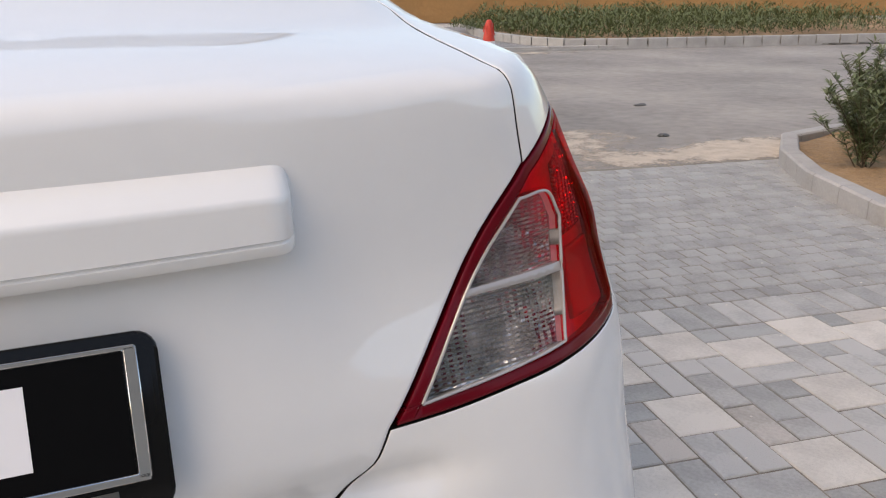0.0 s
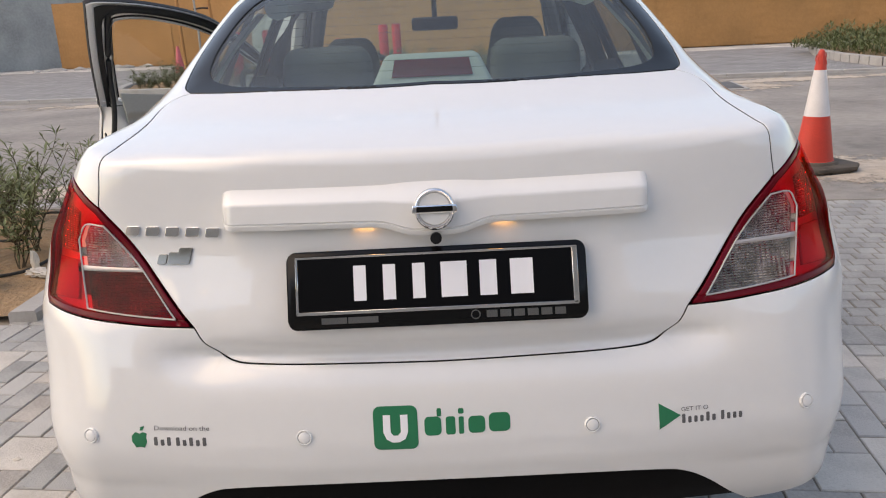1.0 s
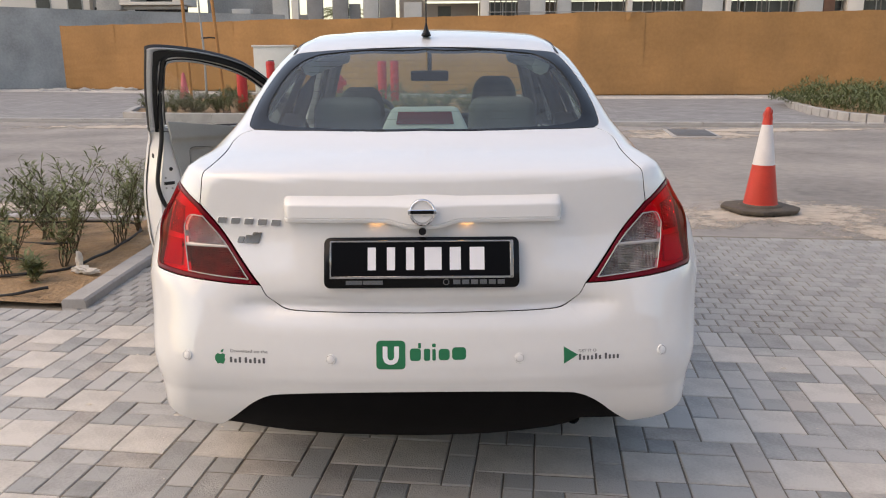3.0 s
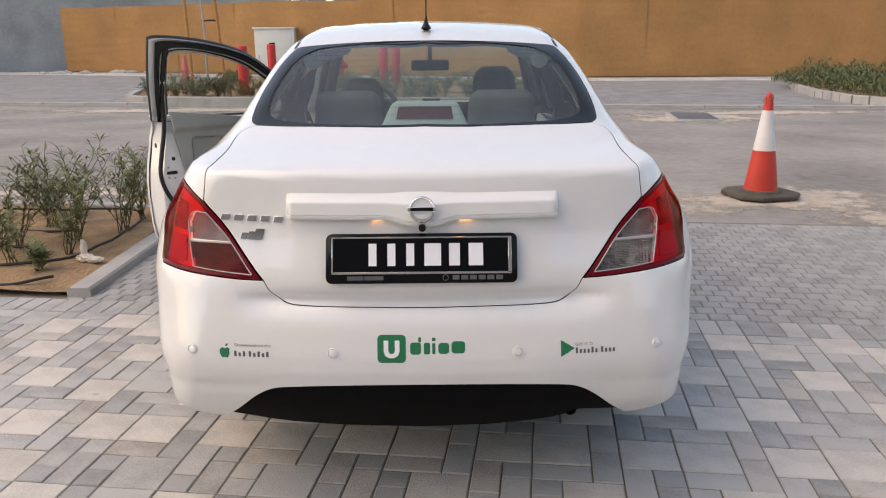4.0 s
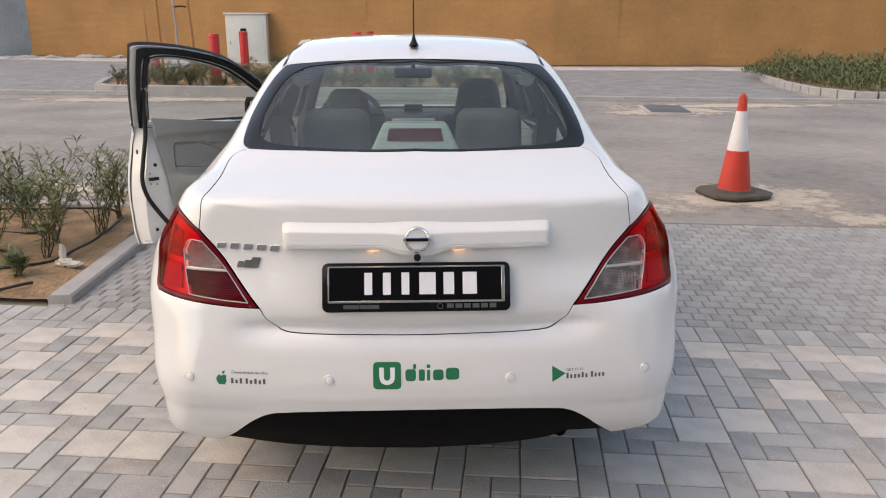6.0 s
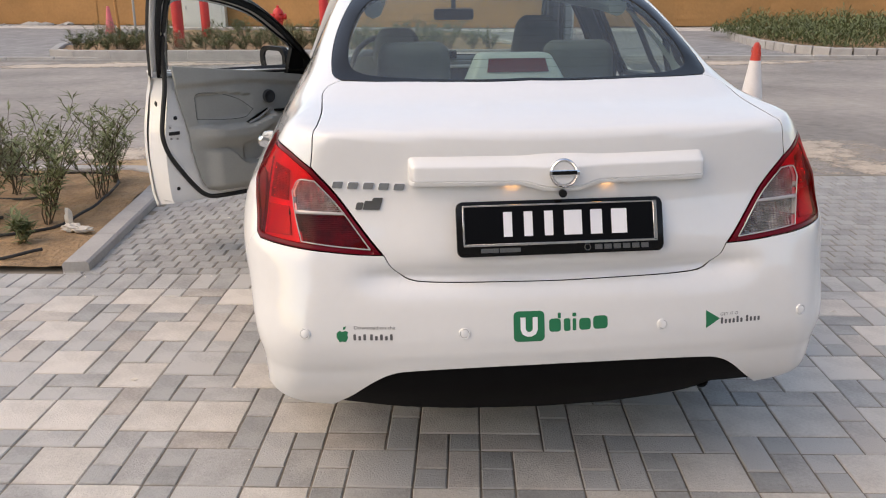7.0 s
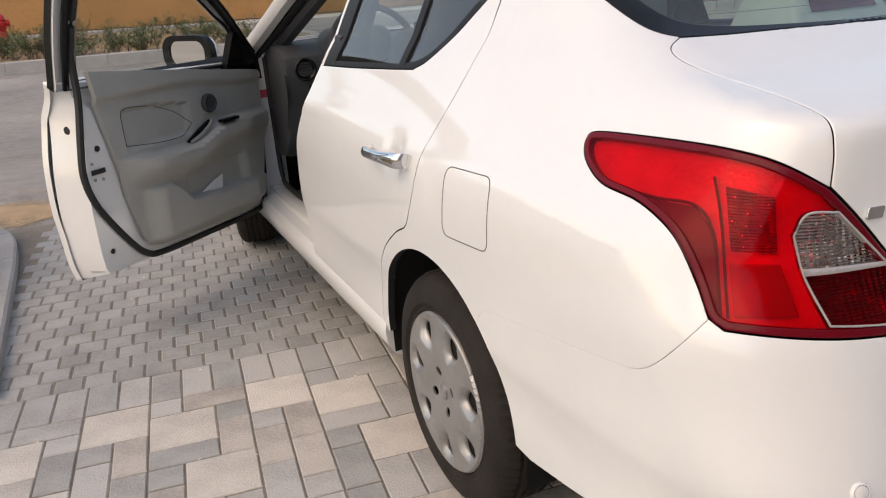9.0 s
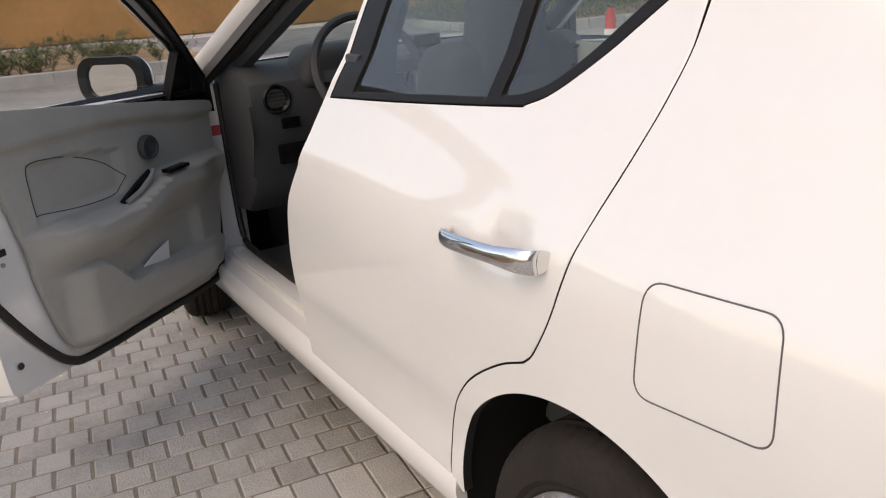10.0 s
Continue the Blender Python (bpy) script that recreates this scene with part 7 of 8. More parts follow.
for cx in (-0.325, 0.318):
    seat = part("front_seat", cushion(cx - 0.24, cx + 0.24, 1.98, 2.14, 0.48, 1.10, 0.06, lean=0.16, pinch=0.82), SEAT_CLOTH, car, "charcoal front seat")
    part("seat_cushion", cushion(cx - 0.24, cx + 0.24, 2.02, 2.54, 0.36, 0.56, 0.07), SEAT_CLOTH, seat)
    dz = -0.05 if cx < 0 else 0.0
    part("front_headrest", cushion(cx - 0.125, cx + 0.125, 1.88, 1.98, 1.045 + dz, 1.278 + dz, 0.05, pinch=0.66), SEAT_CLOTH, seat, "charcoal front headrest")
    for dx in (-0.05, 0.05):
        part("headrest_post", tube([(cx + dx, 1.94, 1.03), (cx + dx, 1.93, 1.14)], 0.006, 6), STEEL, seat)
# dashboard
dash_sec = [(3.12, 0.99), (3.0, 1.015), (2.86, 1.005), (2.78, 0.965), (2.765, 0.90), (2.80, 0.80), (2.82, 0.66), (2.86, 0.60), (2.95, 0.52), (3.12, 0.50)]
dash = part("dashboard", prism(dash_sec, -0.70, 0.70, "x", 0.02), DASH, car, "dark grey dashboard")
part("instrument_hood", cushion(-0.53, -0.20, 2.74, 2.92, 0.93, 1.065, 0.045, pinch=0.8), DASH, dash)
for vx in (-0.615, -0.10, 0.10, 0.615):
    vent = part("air_vent", lathe([(0.032, 0), (0.044, 0), (0.047, 0.008), (0.042, 0.012), (0.034, 0.006)], 28, close=True, matrix=pose(vx, 2.768, 0.915, 90, 0, 0)), GLOSS_BLACK, dash, "round black air vent")
    for k in range(5):
        dz = -0.024 + 0.012 * k
        w = math.sqrt(0.034 ** 2 - dz ** 2)
        part("vent_slat", box(vx - w, vx + w, 2.762, 2.775, 0.914 + dz, 0.9165 + dz), DASH, vent)
part("centre_stack", cushion(-0.155, 0.155, 2.70, 2.84, 0.55, 1.00, 0.03, lean=-0.15), DASH, dash)
part("centre_frame", cushion(-0.130, 0.130, 2.685, 2.72, 0.74, 0.985, 0.015, lean=-0.15), SILVER, dash, "silver centre surround")
part("radio_screen", cushion(-0.108, 0.108, 2.672, 2.70, 0.76, 0.97, 0.008, lean=-0.15), SCREEN, dash, "dark radio and climate panel")
part("meter_box", box(-0.055, 0.055, 2.84, 2.90, 1.01, 1.055, 0.006), GLOSS_BLACK, dash, "small black box on the dashboard")
part("dash_switches", box(-0.60, -0.54, 2.775, 2.79, 0.815, 0.85, 0.004), GLOSS_BLACK, dash)
part("dash_pocket", box(-0.62, -0.46, 2.785, 2.80, 0.70, 0.765, 0.006), GLOSS_BLACK, dash)
ring = bmesh.new()
n, k = 48, 8
rows = []
for i in range(n):
    a = 2 * math.pi * i / n
    rows.append([ring.verts.new(((0.178 + 0.014 * math.cos(2 * math.pi * j / k)) * math.cos(a), (0.178 + 0.014 * math.cos(2 * math.pi * j / k)) * math.sin(a), 0.014 * math.sin(2 * math.pi * j / k))) for j in range(k)])
for i in range(n):
    for j in range(k):
        ring.faces.new((rows[i][j], rows[(i + 1) % n][j], rows[(i + 1) % n][(j + 1) % k], rows[i][(j + 1) % k]))
wheel_at = pose(-0.36, 2.60, 0.985, 66, 0, 0)
bmesh.ops.transform(ring, matrix=wheel_at, verts=ring.verts)
steer = part("steering_wheel", ring, DASH, car, "dark three-spoke steering wheel")
bm = lathe([(0.0, -0.05), (0.055, -0.045), (0.072, -0.01), (0.06, 0.012), (0, 0.016)], 24)
for a in (0, 180, 270):
    b = bmesh.ops.create_cube(bm, size=1)["verts"]
    bmesh.ops.transform(bm, matrix=Matrix.Rotation(radians(a), 4, "Z") @ pose(0.115, 0, -0.008) @ Matrix.Diagonal((0.11, 0.036, 0.014, 1)), verts=b)
bmesh.ops.transform(bm, matrix=wheel_at, verts=bm.verts)
part("wheel_boss", bm, DASH, steer)
part("steering_column", tube([(-0.36, 2.63, 0.97), (-0.36, 2.85, 0.87)], 0.045, 12), DASH, steer)
mirror = part("rear_view_mirror", cushion(-0.105, 0.105, 2.49, 2.52, 1.236, 1.294, 0.014), BLACK_TRIM, car, "black inside mirror")
part("mirror_stem", tube([(0, 2.51, 1.28), (0, 2.53, 1.40)], 0.012, 8), BLACK_TRIM, mirror)
for x0, x1 in ((-0.50, -0.44), (-0.36, -0.30), (-0.24, -0.16)):
    part("pedal", box(x0, x1, 2.93, 2.95, 0.38, 0.47, 0.005), BLACK_TRIM, car)

# open front door, shaped as shut and then swung on its hinges
HINGE = Matrix.Translation((-0.80, 3.20, 0)) @ Matrix.Rotation(radians(-51), 4, "Z") @ Matrix.Translation((0.80, -3.20, 0))
D_BACK = [(2.150, 1.005), (2.168, 0.94), (2.160, 0.826), (2.135, 0.68), (2.125, 0.55), (2.127, 0.37), (2.143, 0.272)]
D_LOW = [(2.143, 0.272), (2.35, 0.266), (2.75, 0.262), (3.13, 0.275)]
D_FRONT = [(3.13, 0.275), (3.145, 0.5), (3.15, 0.8), (3.12, 0.96)]
D_BELT = [(3.12, 0.96), (2.6, 0.985), (2.150, 1.005)]
F_OUT = [[(2.150, 1.0), (2.120, 1.2), (2.096, 1.432)], [(2.096, 1.432), (2.12, 1.440), (2.16, 1.442), (2.25, 1.437), (2.40, 1.417), (2.57, 1.378), (2.70, 1.325), (2.88, 1.205), (3.09, 1.02)], [(3.09, 1.02), (3.10, 0.96)], [(3.10, 0.96), (2.150, 0.985)]]
F_MID = [[(2.192, 1.0), (2.165, 1.2), (2.152, 1.36)], [(2.152, 1.36), (2.165, 1.392), (2.25, 1.402), (2.40, 1.384), (2.56, 1.347), (2.69, 1.293), (2.86, 1.178), (3.05, 1.005)], [(3.05, 1.005), (3.06, 0.985)], [(3.06, 0.985), (2.192, 0.995)]]
F_IN = [[(2.235, 1.008), (2.213, 1.2), (2.205, 1.335)], [(2.205, 1.335), (2.225, 1.360), (2.3, 1.365), (2.40, 1.353), (2.55, 1.317), (2.68, 1.264), (2.84, 1.158), (2.93, 1.09)], [(2.93, 1.09), (2.935, 0.985)], [(2.935, 0.985), (2.235, 1.008)]]

F_SEAL = [[(a[0] * 0.72 + b[0] * 0.28, a[1] * 0.72 + b[1] * 0.28) for a, b in zip(c, e)] for c, e in zip(F_MID, F_IN)]
F_SEAL = [F_SEAL[0], F_SEAL[1], [F_SEAL[1][-1], F_SEAL[3][0]], F_SEAL[3]]
F_SEAL_OUT = [[(2.172, 1.0), (2.143, 1.2), (2.122, 1.426)], [(2.122, 1.426), (2.16, 1.436), (2.25, 1.433)] + F_OUT[1][4:], *F_OUT[2:3], [F_OUT[3][0], (2.172, 0.985)], [(2.172, 0.985), (2.172, 1.0)]]


def trim_depth(y, z):
    """How far the inner trim stands into the cabin over its base plane."""
    arm_top = 0.700 - 0.02 * ease((y - 2.3) / 0.3) + 0.055 * ease((y - 2.62) / 0.22)
    arm = 0.068 * ease((y - 2.27) / 0.2) * (1 - 0.45 * ease((y - 2.95) / 0.15)) * ease((arm_top + 0.010 - z) / 0.020) * (0.12 + 0.88 * ease((z - arm_top + 0.13) / 0.09))
    inset = -0.013 * ease((y - 2.345) / 0.010) * ease((2.70 - y) / 0.05) * ease((z - 0.715) / 0.02) * ease((0.872 - 0.25 * np.maximum(y - 2.45, 0) ** 1.5 - z) / 0.010)
    upper = 0.020 * ease((z - 0.905 + 0.05 * ease((y - 2.6) / 0.5)) / 0.030)
    lip = 0.475 - 0.02 * ease((y - 2.6) / 0.3)
    pocket = -0.022 * ease((y - 2.60 - 0.5 * np.maximum(0.50 - z, 0)) / 0.02) * ease((2.99 - y) / 0.05) * ease((z - lip) / 0.010) * ease((0.60 - z) / 0.03)
    bin_ = 0.034 * ease((y - 2.36) / 0.10) * (1 - 0.5 * ease((y - 2.98) / 0.08)) * ease((lip + 0.004 + 0.09 * ease((2.62 - y) / 0.12) - z) / 0.012)
    edge = -0.045 * ease((0.375 - z) / 0.05)
    return arm + inset + upper + pocket + bin_ + edge


def trim_in(p):
    return np.atleast_2d(p)[:, 1:3]


def trim_out(q):
    return np.stack([-0.648 + trim_depth(q[:, 0], q[:, 1]), q[:, 0], q[:, 1]], 1)


def trim_normal(p):
    e = 1.5e-3
    dy = (trim_depth(p[:, 1] + e, p[:, 2]) - trim_depth(p[:, 1] - e, p[:, 2])) / (2 * e)
    dz = (trim_depth(p[:, 1], p[:, 2] + e) - trim_depth(p[:, 1], p[:, 2] - e)) / (2 * e)
    n = np.stack([np.ones(len(p)), -dy, -dz], 1)
    return n / np.linalg.norm(n, axis=1, keepdims=True)


WAYS["trim"] = (trim_in, trim_out, trim_normal)
TRIM = [[(2.224, 1.027), (2.246, 0.895), (2.283, 0.73), (2.308, 0.56), (2.342, 0.415), (2.375, 0.355), (2.43, 0.335)], [(2.43, 0.335), (2.65, 0.325), (2.98, 0.315), (3.03, 0.33)], [(3.03, 0.33), (3.07, 0.41), (3.12, 0.63), (3.13, 0.86), (3.12, 0.907)], [(3.12, 0.907), (3.05, 0.921), (2.6, 0.981), (2.224, 1.027)]]


def front_door(flip):
    m = Matrix.Identity(4) if flip else HINGE
    sx = 1 if flip else -1
    d = part("front_door", sheet("front_door", "side", [D_BACK, D_LOW, D_FRONT, D_BELT], 0.03, mirror=flip, depth=0.03, dark=False), PAINT, car, "white front door" if flip else "white front door, swung wide open", basis=m)
    wrap = dict(mirror=flip)
    part("window_frame", sheet("window_frame", "frame", F_OUT, 0.03, gap=0, lift=-0.004, depth=0.03, holes=[F_MID], **wrap), BLACK_TRIM, d, "black window frame", local=True)
    part("inner_frame", sheet("inner_frame", "frame", F_OUT, 0.02, gap=0.003, lift=-0.030, depth=0.012, holes=[F_IN], dark=False, **wrap), PAINT, d, local=True)
    part("frame_seal", sheet("frame_seal", "frame", F_SEAL_OUT, 0.02, gap=0.006, lift=-0.0435, depth=0.008, holes=[F_SEAL], dark=False, **wrap), SEAL_SHADE, d, "black rubber frame seal", local=True)
    part("glass_seal", tube([(sx * -sx * 0 + sx * abs(p[0]) - sx * 0.034, p[1], p[2]) for p in frame_out(np.array(spline([(2.235, 1.008), (2.213, 1.2), (2.207, 1.335), (2.225, 1.358), (2.3, 1.363), (2.40, 1.351), (2.55, 1.315), (2.68, 1.262), (2.84, 1.156), (2.93, 1.09), (2.935, 0.985)], 4)))], 0.0055, 6), SEAL_SHADE, d, local=True)
    part("door_glass", sheet("door_glass", "frame", F_IN, 0.06, gap=-0.006, lift=-0.020, depth=0.004, **wrap), DOOR_GLASS, d, local=True)
    part("mirror_sail", sheet("mirror_sail", "frame", [[(2.925, 1.11), (3.085, 1.0)], [(3.085, 1.0), (3.135, 0.905)], [(3.135, 0.905), (2.925, 0.935)], [(2.925, 0.935), (2.925, 1.11)]], 0.03, gap=-0.004, lift=-0.036, depth=0.03, flat=True, **wrap), BLACK_TRIM, d, local=True)
    # inner metal of the door, seal and lining
    ring = [tuple(p) for c in (D_BACK, D_LOW, D_FRONT) for p in spline(c, 4)[:-1]] + [(3.12, 0.955), (2.6, 0.978), (2.155, 0.998)]
    ring = [tuple(p) for p in shrink(np.array(ring), 0.008)]
    bm = bmesh.new()
    far = [bm.verts.new((sx * min(0.805, float(SIDE_X(z)) - 0.012), y, z)) for y, z in ring]
    mid = [bm.verts.new((sx * min(0.745, float(SIDE_X(z)) - 0.045), y + (0.014 if y < 2.3 else 0), z + (0.012 if z < 0.3 else 0))) for y, z in ring]
    near = [bm.verts.new((sx * (0.706 if z > 0.93 else 0.675), y + (0.030 if y < 2.3 else 0), z + (0.026 if z < 0.3 else 0))) for y, z in ring]
    for a, b in ((far, mid), (mid, near)):
        for i in range(len(ring)):
            bm.faces.new((a[i], a[(i + 1) % len(ring)], b[(i + 1) % len(ring)], b[i]))
    bm.faces.new(near)
    part("door_shell", bm, PAINT, d, "white inner door metal", local=True)
    seal_line = spline([(3.06, 1.0), (2.9, 1.145), (2.76, 1.25), (2.6, 1.323), (2.45, 1.363), (2.32, 1.385), (2.23, 1.385), (2.192, 1.365), (2.19, 1.30), (2.192, 1.2), (2.20, 1.06), (2.195, 0.93), (2.168, 0.79), (2.152, 0.68), (2.172, 0.585), (2.225, 0.49), (2.30, 0.385), (2.36, 0.325), (2.44, 0.302), (2.7, 0.296), (3.0, 0.295), (3.09, 0.34), (3.125, 0.6)], 5)
    pts = [(sx * min(0.668, float(CABIN_X(p[1]) - CABIN_TAPER(p[0])) - 0.043 if p[1] > 1.03 else 0.668), p[0], p[1]) for p in seal_line]
    part("door_seal", tube(pts, 0.0125, 8), SEAL_SHADE, d, "black rubber door seal", local=True)
    if flip:
        part("door_lining", box(0.63, 0.66, 2.24, 3.10, 0.34, 0.97, 0.02), TRIM_GREY, d, local=True)
    else:
        lining = part("door_lining", sheet("door_lining", "trim", TRIM, 0.011, gap=0, depth=0.02), TRIM_GREY, d, "grey moulded door lining with an armrest", local=True)
        spk = pose(-0.634, 2.79, 0.822, 0, 90, 0)
        part("speaker_ring", lathe([(0.027, 0.004), (0.029, 0.009), (0.034, 0.010), (0.037, 0.004), (0.037, -0.01), (0.027, -0.01)], 28, close=True, matrix=spk), DASH, d, "dark grey speaker ring", local=True)
        part("speaker_grille", lathe([(0, -0.004), (0.028, 0.002), (0.028, -0.01), (0, -0.012)], 24, matrix=spk), DASH, d, local=True)
        bm = prism([(2.635, 0.695), (2.66, 0.676), (2.74, 0.708), (2.785, 0.742), (2.775, 0.758), (2.72, 0.735)], -0.645, -0.632, "x", 0.003)
        seam = spline([(2.345, 0.74), (2.343, 0.80), (2.35, 0.868), (2.42, 0.873), (2.52, 0.855), (2.62, 0.815), (2.69, 0.76)], 6) + spline([(2.69, 0.76), (2.64, 0.722), (2.5, 0.722), (2.345, 0.74)], 6)
        part("insert_seam", tube([tuple(p + (0.0004, 0, 0)) for p in trim_out(np.array(seam))], 0.0014, 5), DASH, d, "dark stitched seam", local=True)
        part("handle_recess", bm, GLOSS_BLACK, d, local=True)
        part("inner_handle", tube([(-0.628, 2.648, 0.690), (-0.615, 2.70, 0.712), (-0.613, 2.75, 0.740), (-0.622, 2.778, 0.754)], 0.0075, 8), STEEL, d, "silver door pull", local=True)
        part("window_switch", box(-0.612, -0.582, 2.80, 2.90, 0.740, 0.752, 0.002), GLOSS_BLACK, d, local=True)
        part("pocket_paper", prism([(2.66, 0.44), (2.80, 0.44), (2.815, 0.520), (2.74, 0.500), (2.67, 0.470)], -0.650, -0.646, "x"), PAPER, d, "white paper in the door pocket", local=True)
        for y, z, r in ((2.132, 0.838, 0.013), (2.21, 0.383, 0.009)):
            part("shell_plug", lathe([(0, 0.004), (r, 0.003), (r * 1.1, 0)], 16, matrix=pose(-0.70 if z > 0.5 else -0.672, y + (0.02 if z > 0.5 else 0.0), z, 0, 90 if z < 0.5 else 0, 0) @ (pose(0, 0, 0, 90, 0, 0) if z > 0.5 else Matrix.Identity(4))), SEAL_SHADE, d, local=True)
        part("shell_plug", lathe([(0, 0.004), (0.010, 0.003), (0.011, 0)], 16, matrix=pose(-0.672, 2.235, 0.758, 0, 90, 0)), SEAL_SHADE, d, local=True)
        part("latch", box(-0.674, -0.668, 2.19, 2.25, 0.670, 0.688, 0.002), SEAL_SHADE, d, "black door latch", local=True)
        for y, z in ((2.20, 0.71), (2.20, 0.652), (2.235, 0.648)):
            part("latch_screw", lathe([(0, 0.004), (0.006, 0.003), (0.006, 0)], 10, matrix=pose(-0.673, y, z, 0, 90, 0)), STEEL, d, local=True)
        part("hinge_strap", box(-0.76, -0.70, 3.09, 3.19, 0.66, 0.70, 0.006), SEAL_SHADE, d, local=True)
    # outside mirror; the far one is folded in
    mx, mw = (0.80, 0.08) if flip else (0.925, 0.265)
    bm = bmesh.new()
    rows = []
    for u, sc in ((0.0, 0.97), (0.012, 1.0), (0.04, 0.97), (0.075, 0.80), (0.10, 0.52), (0.112, 0.2)):
        rows.append([bm.verts.new((sx * (mx - a * sc), 3.03 + u, 0.992 + b * sc)) for a, b in rounded(mw, 0.150, min(0.062, mw * 0.4), 6)])
    for p, q in zip(rows, rows[1:]):
        for i in range(len(p)):
            bm.faces.new((p[i], p[(i + 1) % len(p)], q[(i + 1) % len(p)], q[i]))
    bm.faces.new(rows[0]), bm.faces.new(rows[-1])
    mir = part("door_mirror", bm, PAINT, d, "white door mirror", local=True)
    bm = bmesh.new()
    o, i_ = rounded(mw + 0.004, 0.154, min(0.064, mw * 0.40), 6), rounded(mw - 0.062, 0.106, min(0.044, mw * 0.22), 6)
    rings = [[bm.verts.new((sx * (mx - a), yy, 0.992 + b)) for a, b in src] for src, yy in ((o, 3.056), (o, 3.016), (i_, 3.018), (i_, 3.028))]
    for p, q in zip(rings, rings[1:]):
        for k in range(len(p)):
            bm.faces.new((p[k], p[(k + 1) % len(p)], q[(k + 1) % len(p)], q[k]))
    part("mirror_rim", bm, BLACK_TRIM, d, "black mirror rim", local=True)
    part("mirror_glass", prism([(sx * (mx - a), 0.992 + b) for a, b in i_], 3.0262, 3.0285, "y"), MIRROR, d, "mirror glass", local=True)
    part("mirror_arm", box(min(sx * 0.70, sx * 0.80), max(sx * 0.70, sx * 0.80), 3.0, 3.09, 0.935, 0.975, 0.012), BLACK_TRIM, d, local=True)
    return d


front_door(False)
front_door(True)

# door handles
for flip in (False, True):
    sx = 1 if flip else -1
    bm = bmesh.new()
    rows = []
    pts = spline([(0.836, 1.150, 0.868), (0.864, 1.158, 0.868), (0.876, 1.21, 0.866), (0.880, 1.285, 0.862), (0.876, 1.355, 0.857), (0.862, 1.388, 0.855), (0.836, 1.396, 0.854)], 5)
    for i, p in enumerate(pts):
        u = i / (len(pts) - 1)
        w = (0.0145 + 0.0050 * ease((0.42 - u) / 0.2)) * (0.45 + 0.55 * math.sqrt(max(0.0, 1 - (2 * u - 1) ** 6)))
        rows.append([bm.verts.new((sx * (p[0] + 0.010 * math.cos(2 * math.pi * k / 12)), p[1], p[2] + w * math.sin(2 * math.pi * k / 12))) for k in range(12)])
    for p, q in zip(rows, rows[1:]):
        for k in range(12):
            bm.faces.new((p[k], p[(k + 1) % 12], q[(k + 1) % 12], q[k]))
    bm.faces.new(rows[0]), bm.faces.new(rows[-1])
    part("door_handle", bm, CHROME, [o for o in car.children if o.name.startswith("rear_door")][1 if flip else 0], "chrome pull handle")

# ---- the blocks of the bay, last ----
GAP = 0.0055


def block_verts(w, d, top=0.0, rim=0.0032):
    """A chamfered block about its own middle: vertices and faces."""
    a, b, c = w / 2 - GAP / 2, d / 2 - GAP / 2, rim
    v = [(-a, -b, -0.05), (a, -b, -0.05), (a, b, -0.05), (-a, b, -0.05), (-a, -b, top - c), (a, -b, top - c), (a, b, top - c), (-a, b, top - c), (c - a, c - b, top), (a - c, c - b, top), (a - c, b - c, top), (c - a, b - c, top)]
    f = [(0, 1, 5, 4), (1, 2, 6, 5), (2, 3, 7, 6), (3, 0, 4, 7), (4, 5, 9, 8), (5, 6, 10, 9), (6, 7, 11, 10), (7, 4, 8, 11), (8, 9, 10, 11)]
    return v, f


shared = {}


def paver_mesh(w, d, mat):
    key = (round(w, 3), round(d, 3), mat.name)
    if key not in shared:
        v, f = block_verts(w, d)
        data = bpy.data.meshes.new("paver")
        data.from_pydata(v, [], f)
        data.materials.append(mat)
        shared[key] = data
    return shared[key]


rest = {}


def lay(u, v, w, d, mat, single, r, joint=0.0):
    """One block with its near-left corner at (u, v) in the bay's axes."""
    x, y = bay(u + w / 2, v + d / 2)
    z, t1, t2, spin = r.uniform(-0.0016, 0.0016), r.uniform(-0.35, 0.35), r.uniform(-0.35, 0.35), r.uniform(-0.5, 0.5)
    m = pose(x, y, z, t1, t2, math.degrees(BAY) + spin)
    if single:
        part("paver", paver_mesh(w, d, mat), None, pavement, basis=m)
    else:
        vs, fs = block_verts(w - joint, d - joint, rim=0.0032 + 2 * joint)
        store = rest.setdefault(mat.name, ([], []))
        n = len(store[0])
        store[0].extend(tuple(m @ Vector(p)) for p in vs)
        store[1].extend(tuple(i + n for i in f) for f in fs)


r = random.Random(12)
LINE = 1.778
U0 = -1.418
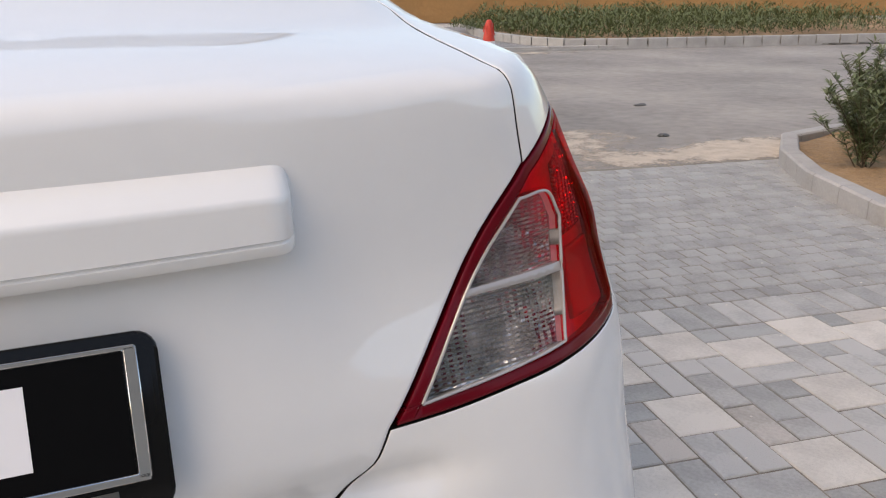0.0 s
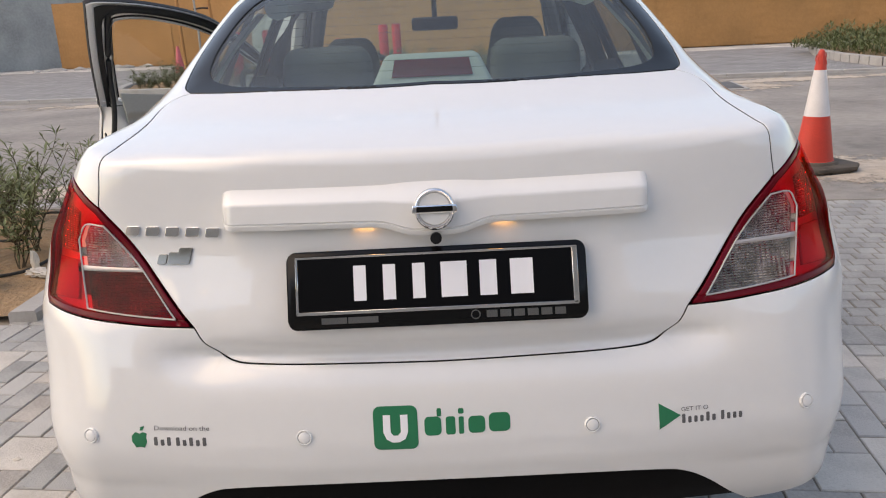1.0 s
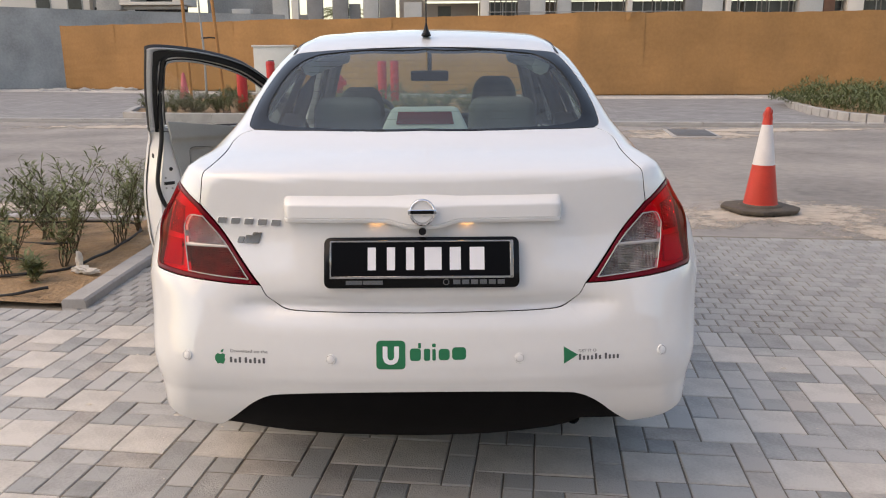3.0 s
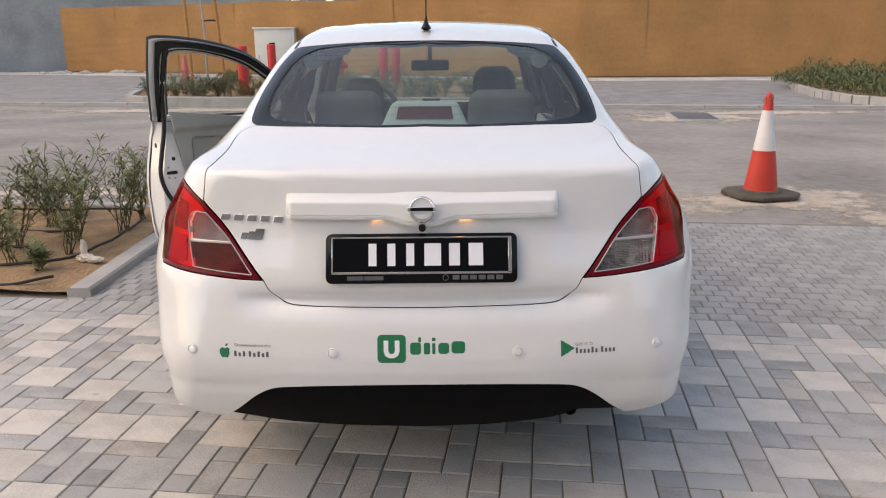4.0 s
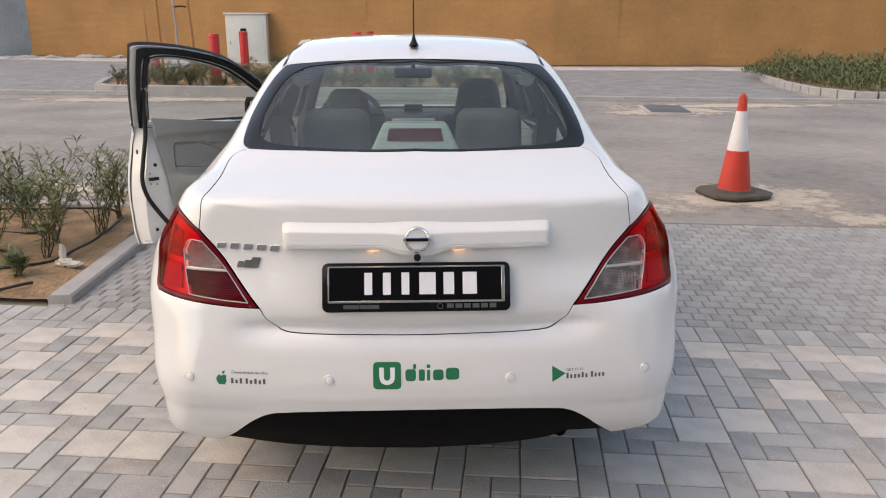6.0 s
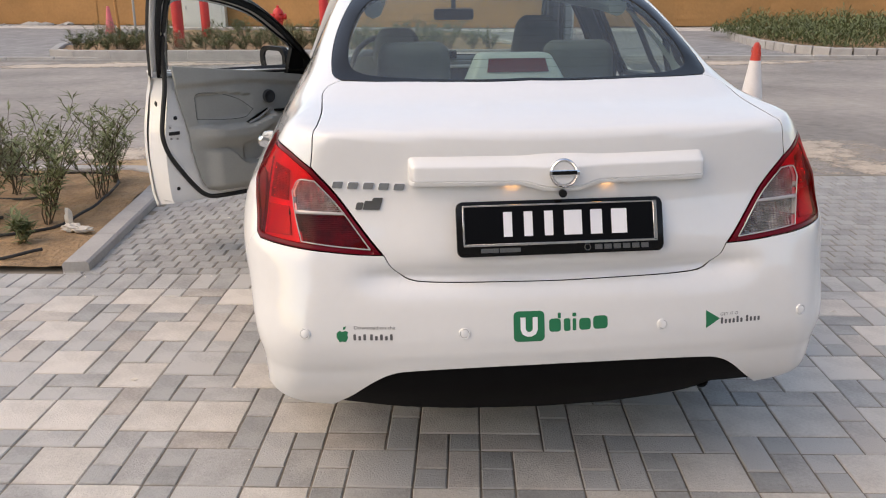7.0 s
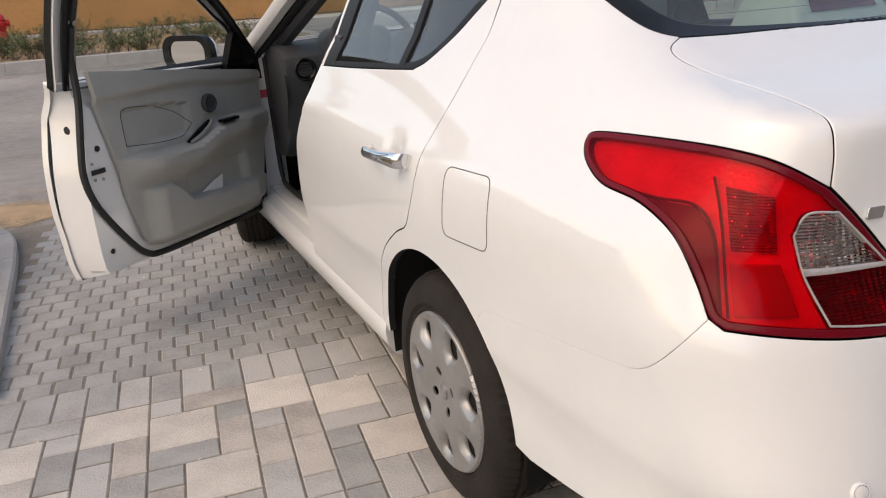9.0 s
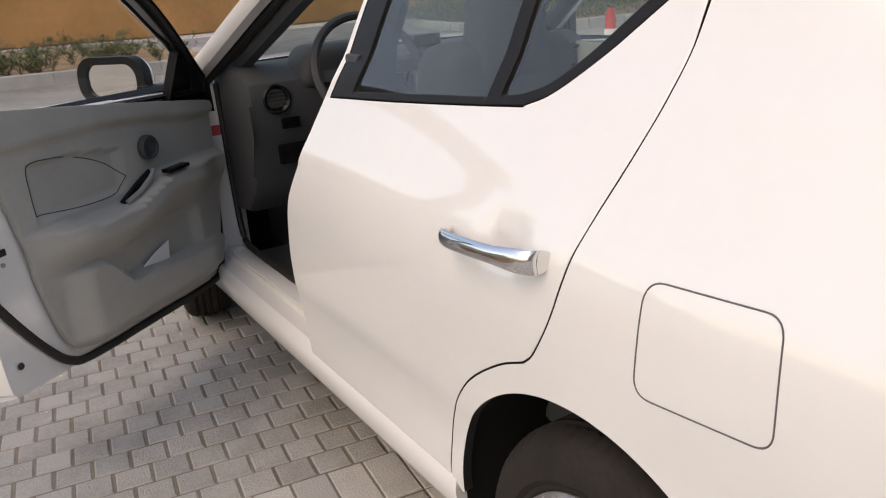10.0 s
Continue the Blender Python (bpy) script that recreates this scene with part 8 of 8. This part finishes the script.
# the laying pattern, five blocks wide and sixteen deep: column, row, width, depth
PATTERN = """0022 2011 3021 1212 2122 4111 0211 4212 0312 2321 1412 2411 3422 0512 2512 1611 3612 4612 0722 2712
3822 0912 1921 1a11 2a21 4a12 0b22 2b22 4c12 0d12 1d11 2d21 1e12 2e11 3e22 0f11 2f11""".split()
singles = 0
for cell_u in range(-9, 12):
    for cell_v in range(4):
        for code in PATTERN:
            col, row, w, d = (int(c, 16) for c in code)
            u, v = U0 + (cell_u * 5 + col) * M, LINE - (cell_v * 16 + row + d) * M
            if not (-5.9 < u < 5.6):
                continue
            if (w, d) == (2, 2):
                mat = PAVER_LIGHT if r.random() < 0.93 else PAVER_GREY
            elif (w, d) == (1, 1):
                mat = r.choice((PAVER_DARK, PAVER_DARK, PAVER_GREY))
            else:
                mat = r.choice((PAVER_GREY, PAVER_GREY, PAVER_GREY, PAVER_DARK, PAVER_WARM))
            near = -2.5 < u < 2.05 and v > 0.20 and singles < 300
            singles += near
            lay(u, v, w * M, d * M, mat, near, r)
# soldier course, then small cobbles in running bond up to the road
for i in range(-45, 70):
    lay(U0 + i * M, LINE + 0.002, M, 2 * M, r.choice((PAVER_GREY, PAVER_DARK, PAVER_GREY)), False, r)
rows = int((4.255 - LINE - 2 * M) / M)
for k in range(rows):
    v = LINE + 2 * M + 0.004 + k * M
    for i in range(74):
        u = -2.35 + i * M + (M / 2 if k % 2 else 0)
        lay(u, v, M, M, COBBLE if r.random() < 0.85 else PAVER_DARK, False, r, 0.0008)
for name, (vs, fs) in rest.items():
    data = bpy.data.meshes.new("laid_blocks")
    data.from_pydata(vs, [], fs)
    ob = part("laid_blocks", data, MATS[name], pavement)
    ob["kind"] = "stuff"

# pale grit and small scraps on the blocks
r = random.Random(404)
grit = bmesh.new()
for _ in range(260):
    u, v = r.uniform(-3.4, 3.4), r.uniform(-3.2, 4.0)
    x, y = bay(u, v)
    size = r.uniform(0.003, 0.008) if r.random() < 0.9 else r.uniform(0.010, 0.020)
    a = r.uniform(0, 6.28)
    ring = [grit.verts.new((x + size * r.uniform(0.6, 1.2) * math.cos(a + k * 1.257), y + size * r.uniform(0.4, 0.9) * math.sin(a + k * 1.257), 0.0008)) for k in range(5)]
    tip = grit.verts.new((x, y, 0.0012 + size * 0.45))
    for k in range(5):
        grit.faces.new((ring[k], ring[(k + 1) % 5], tip))
tagged(part("grit", grit, LITTER), "pale grit and scraps scattered on block paving", "grit", kind="stuff")
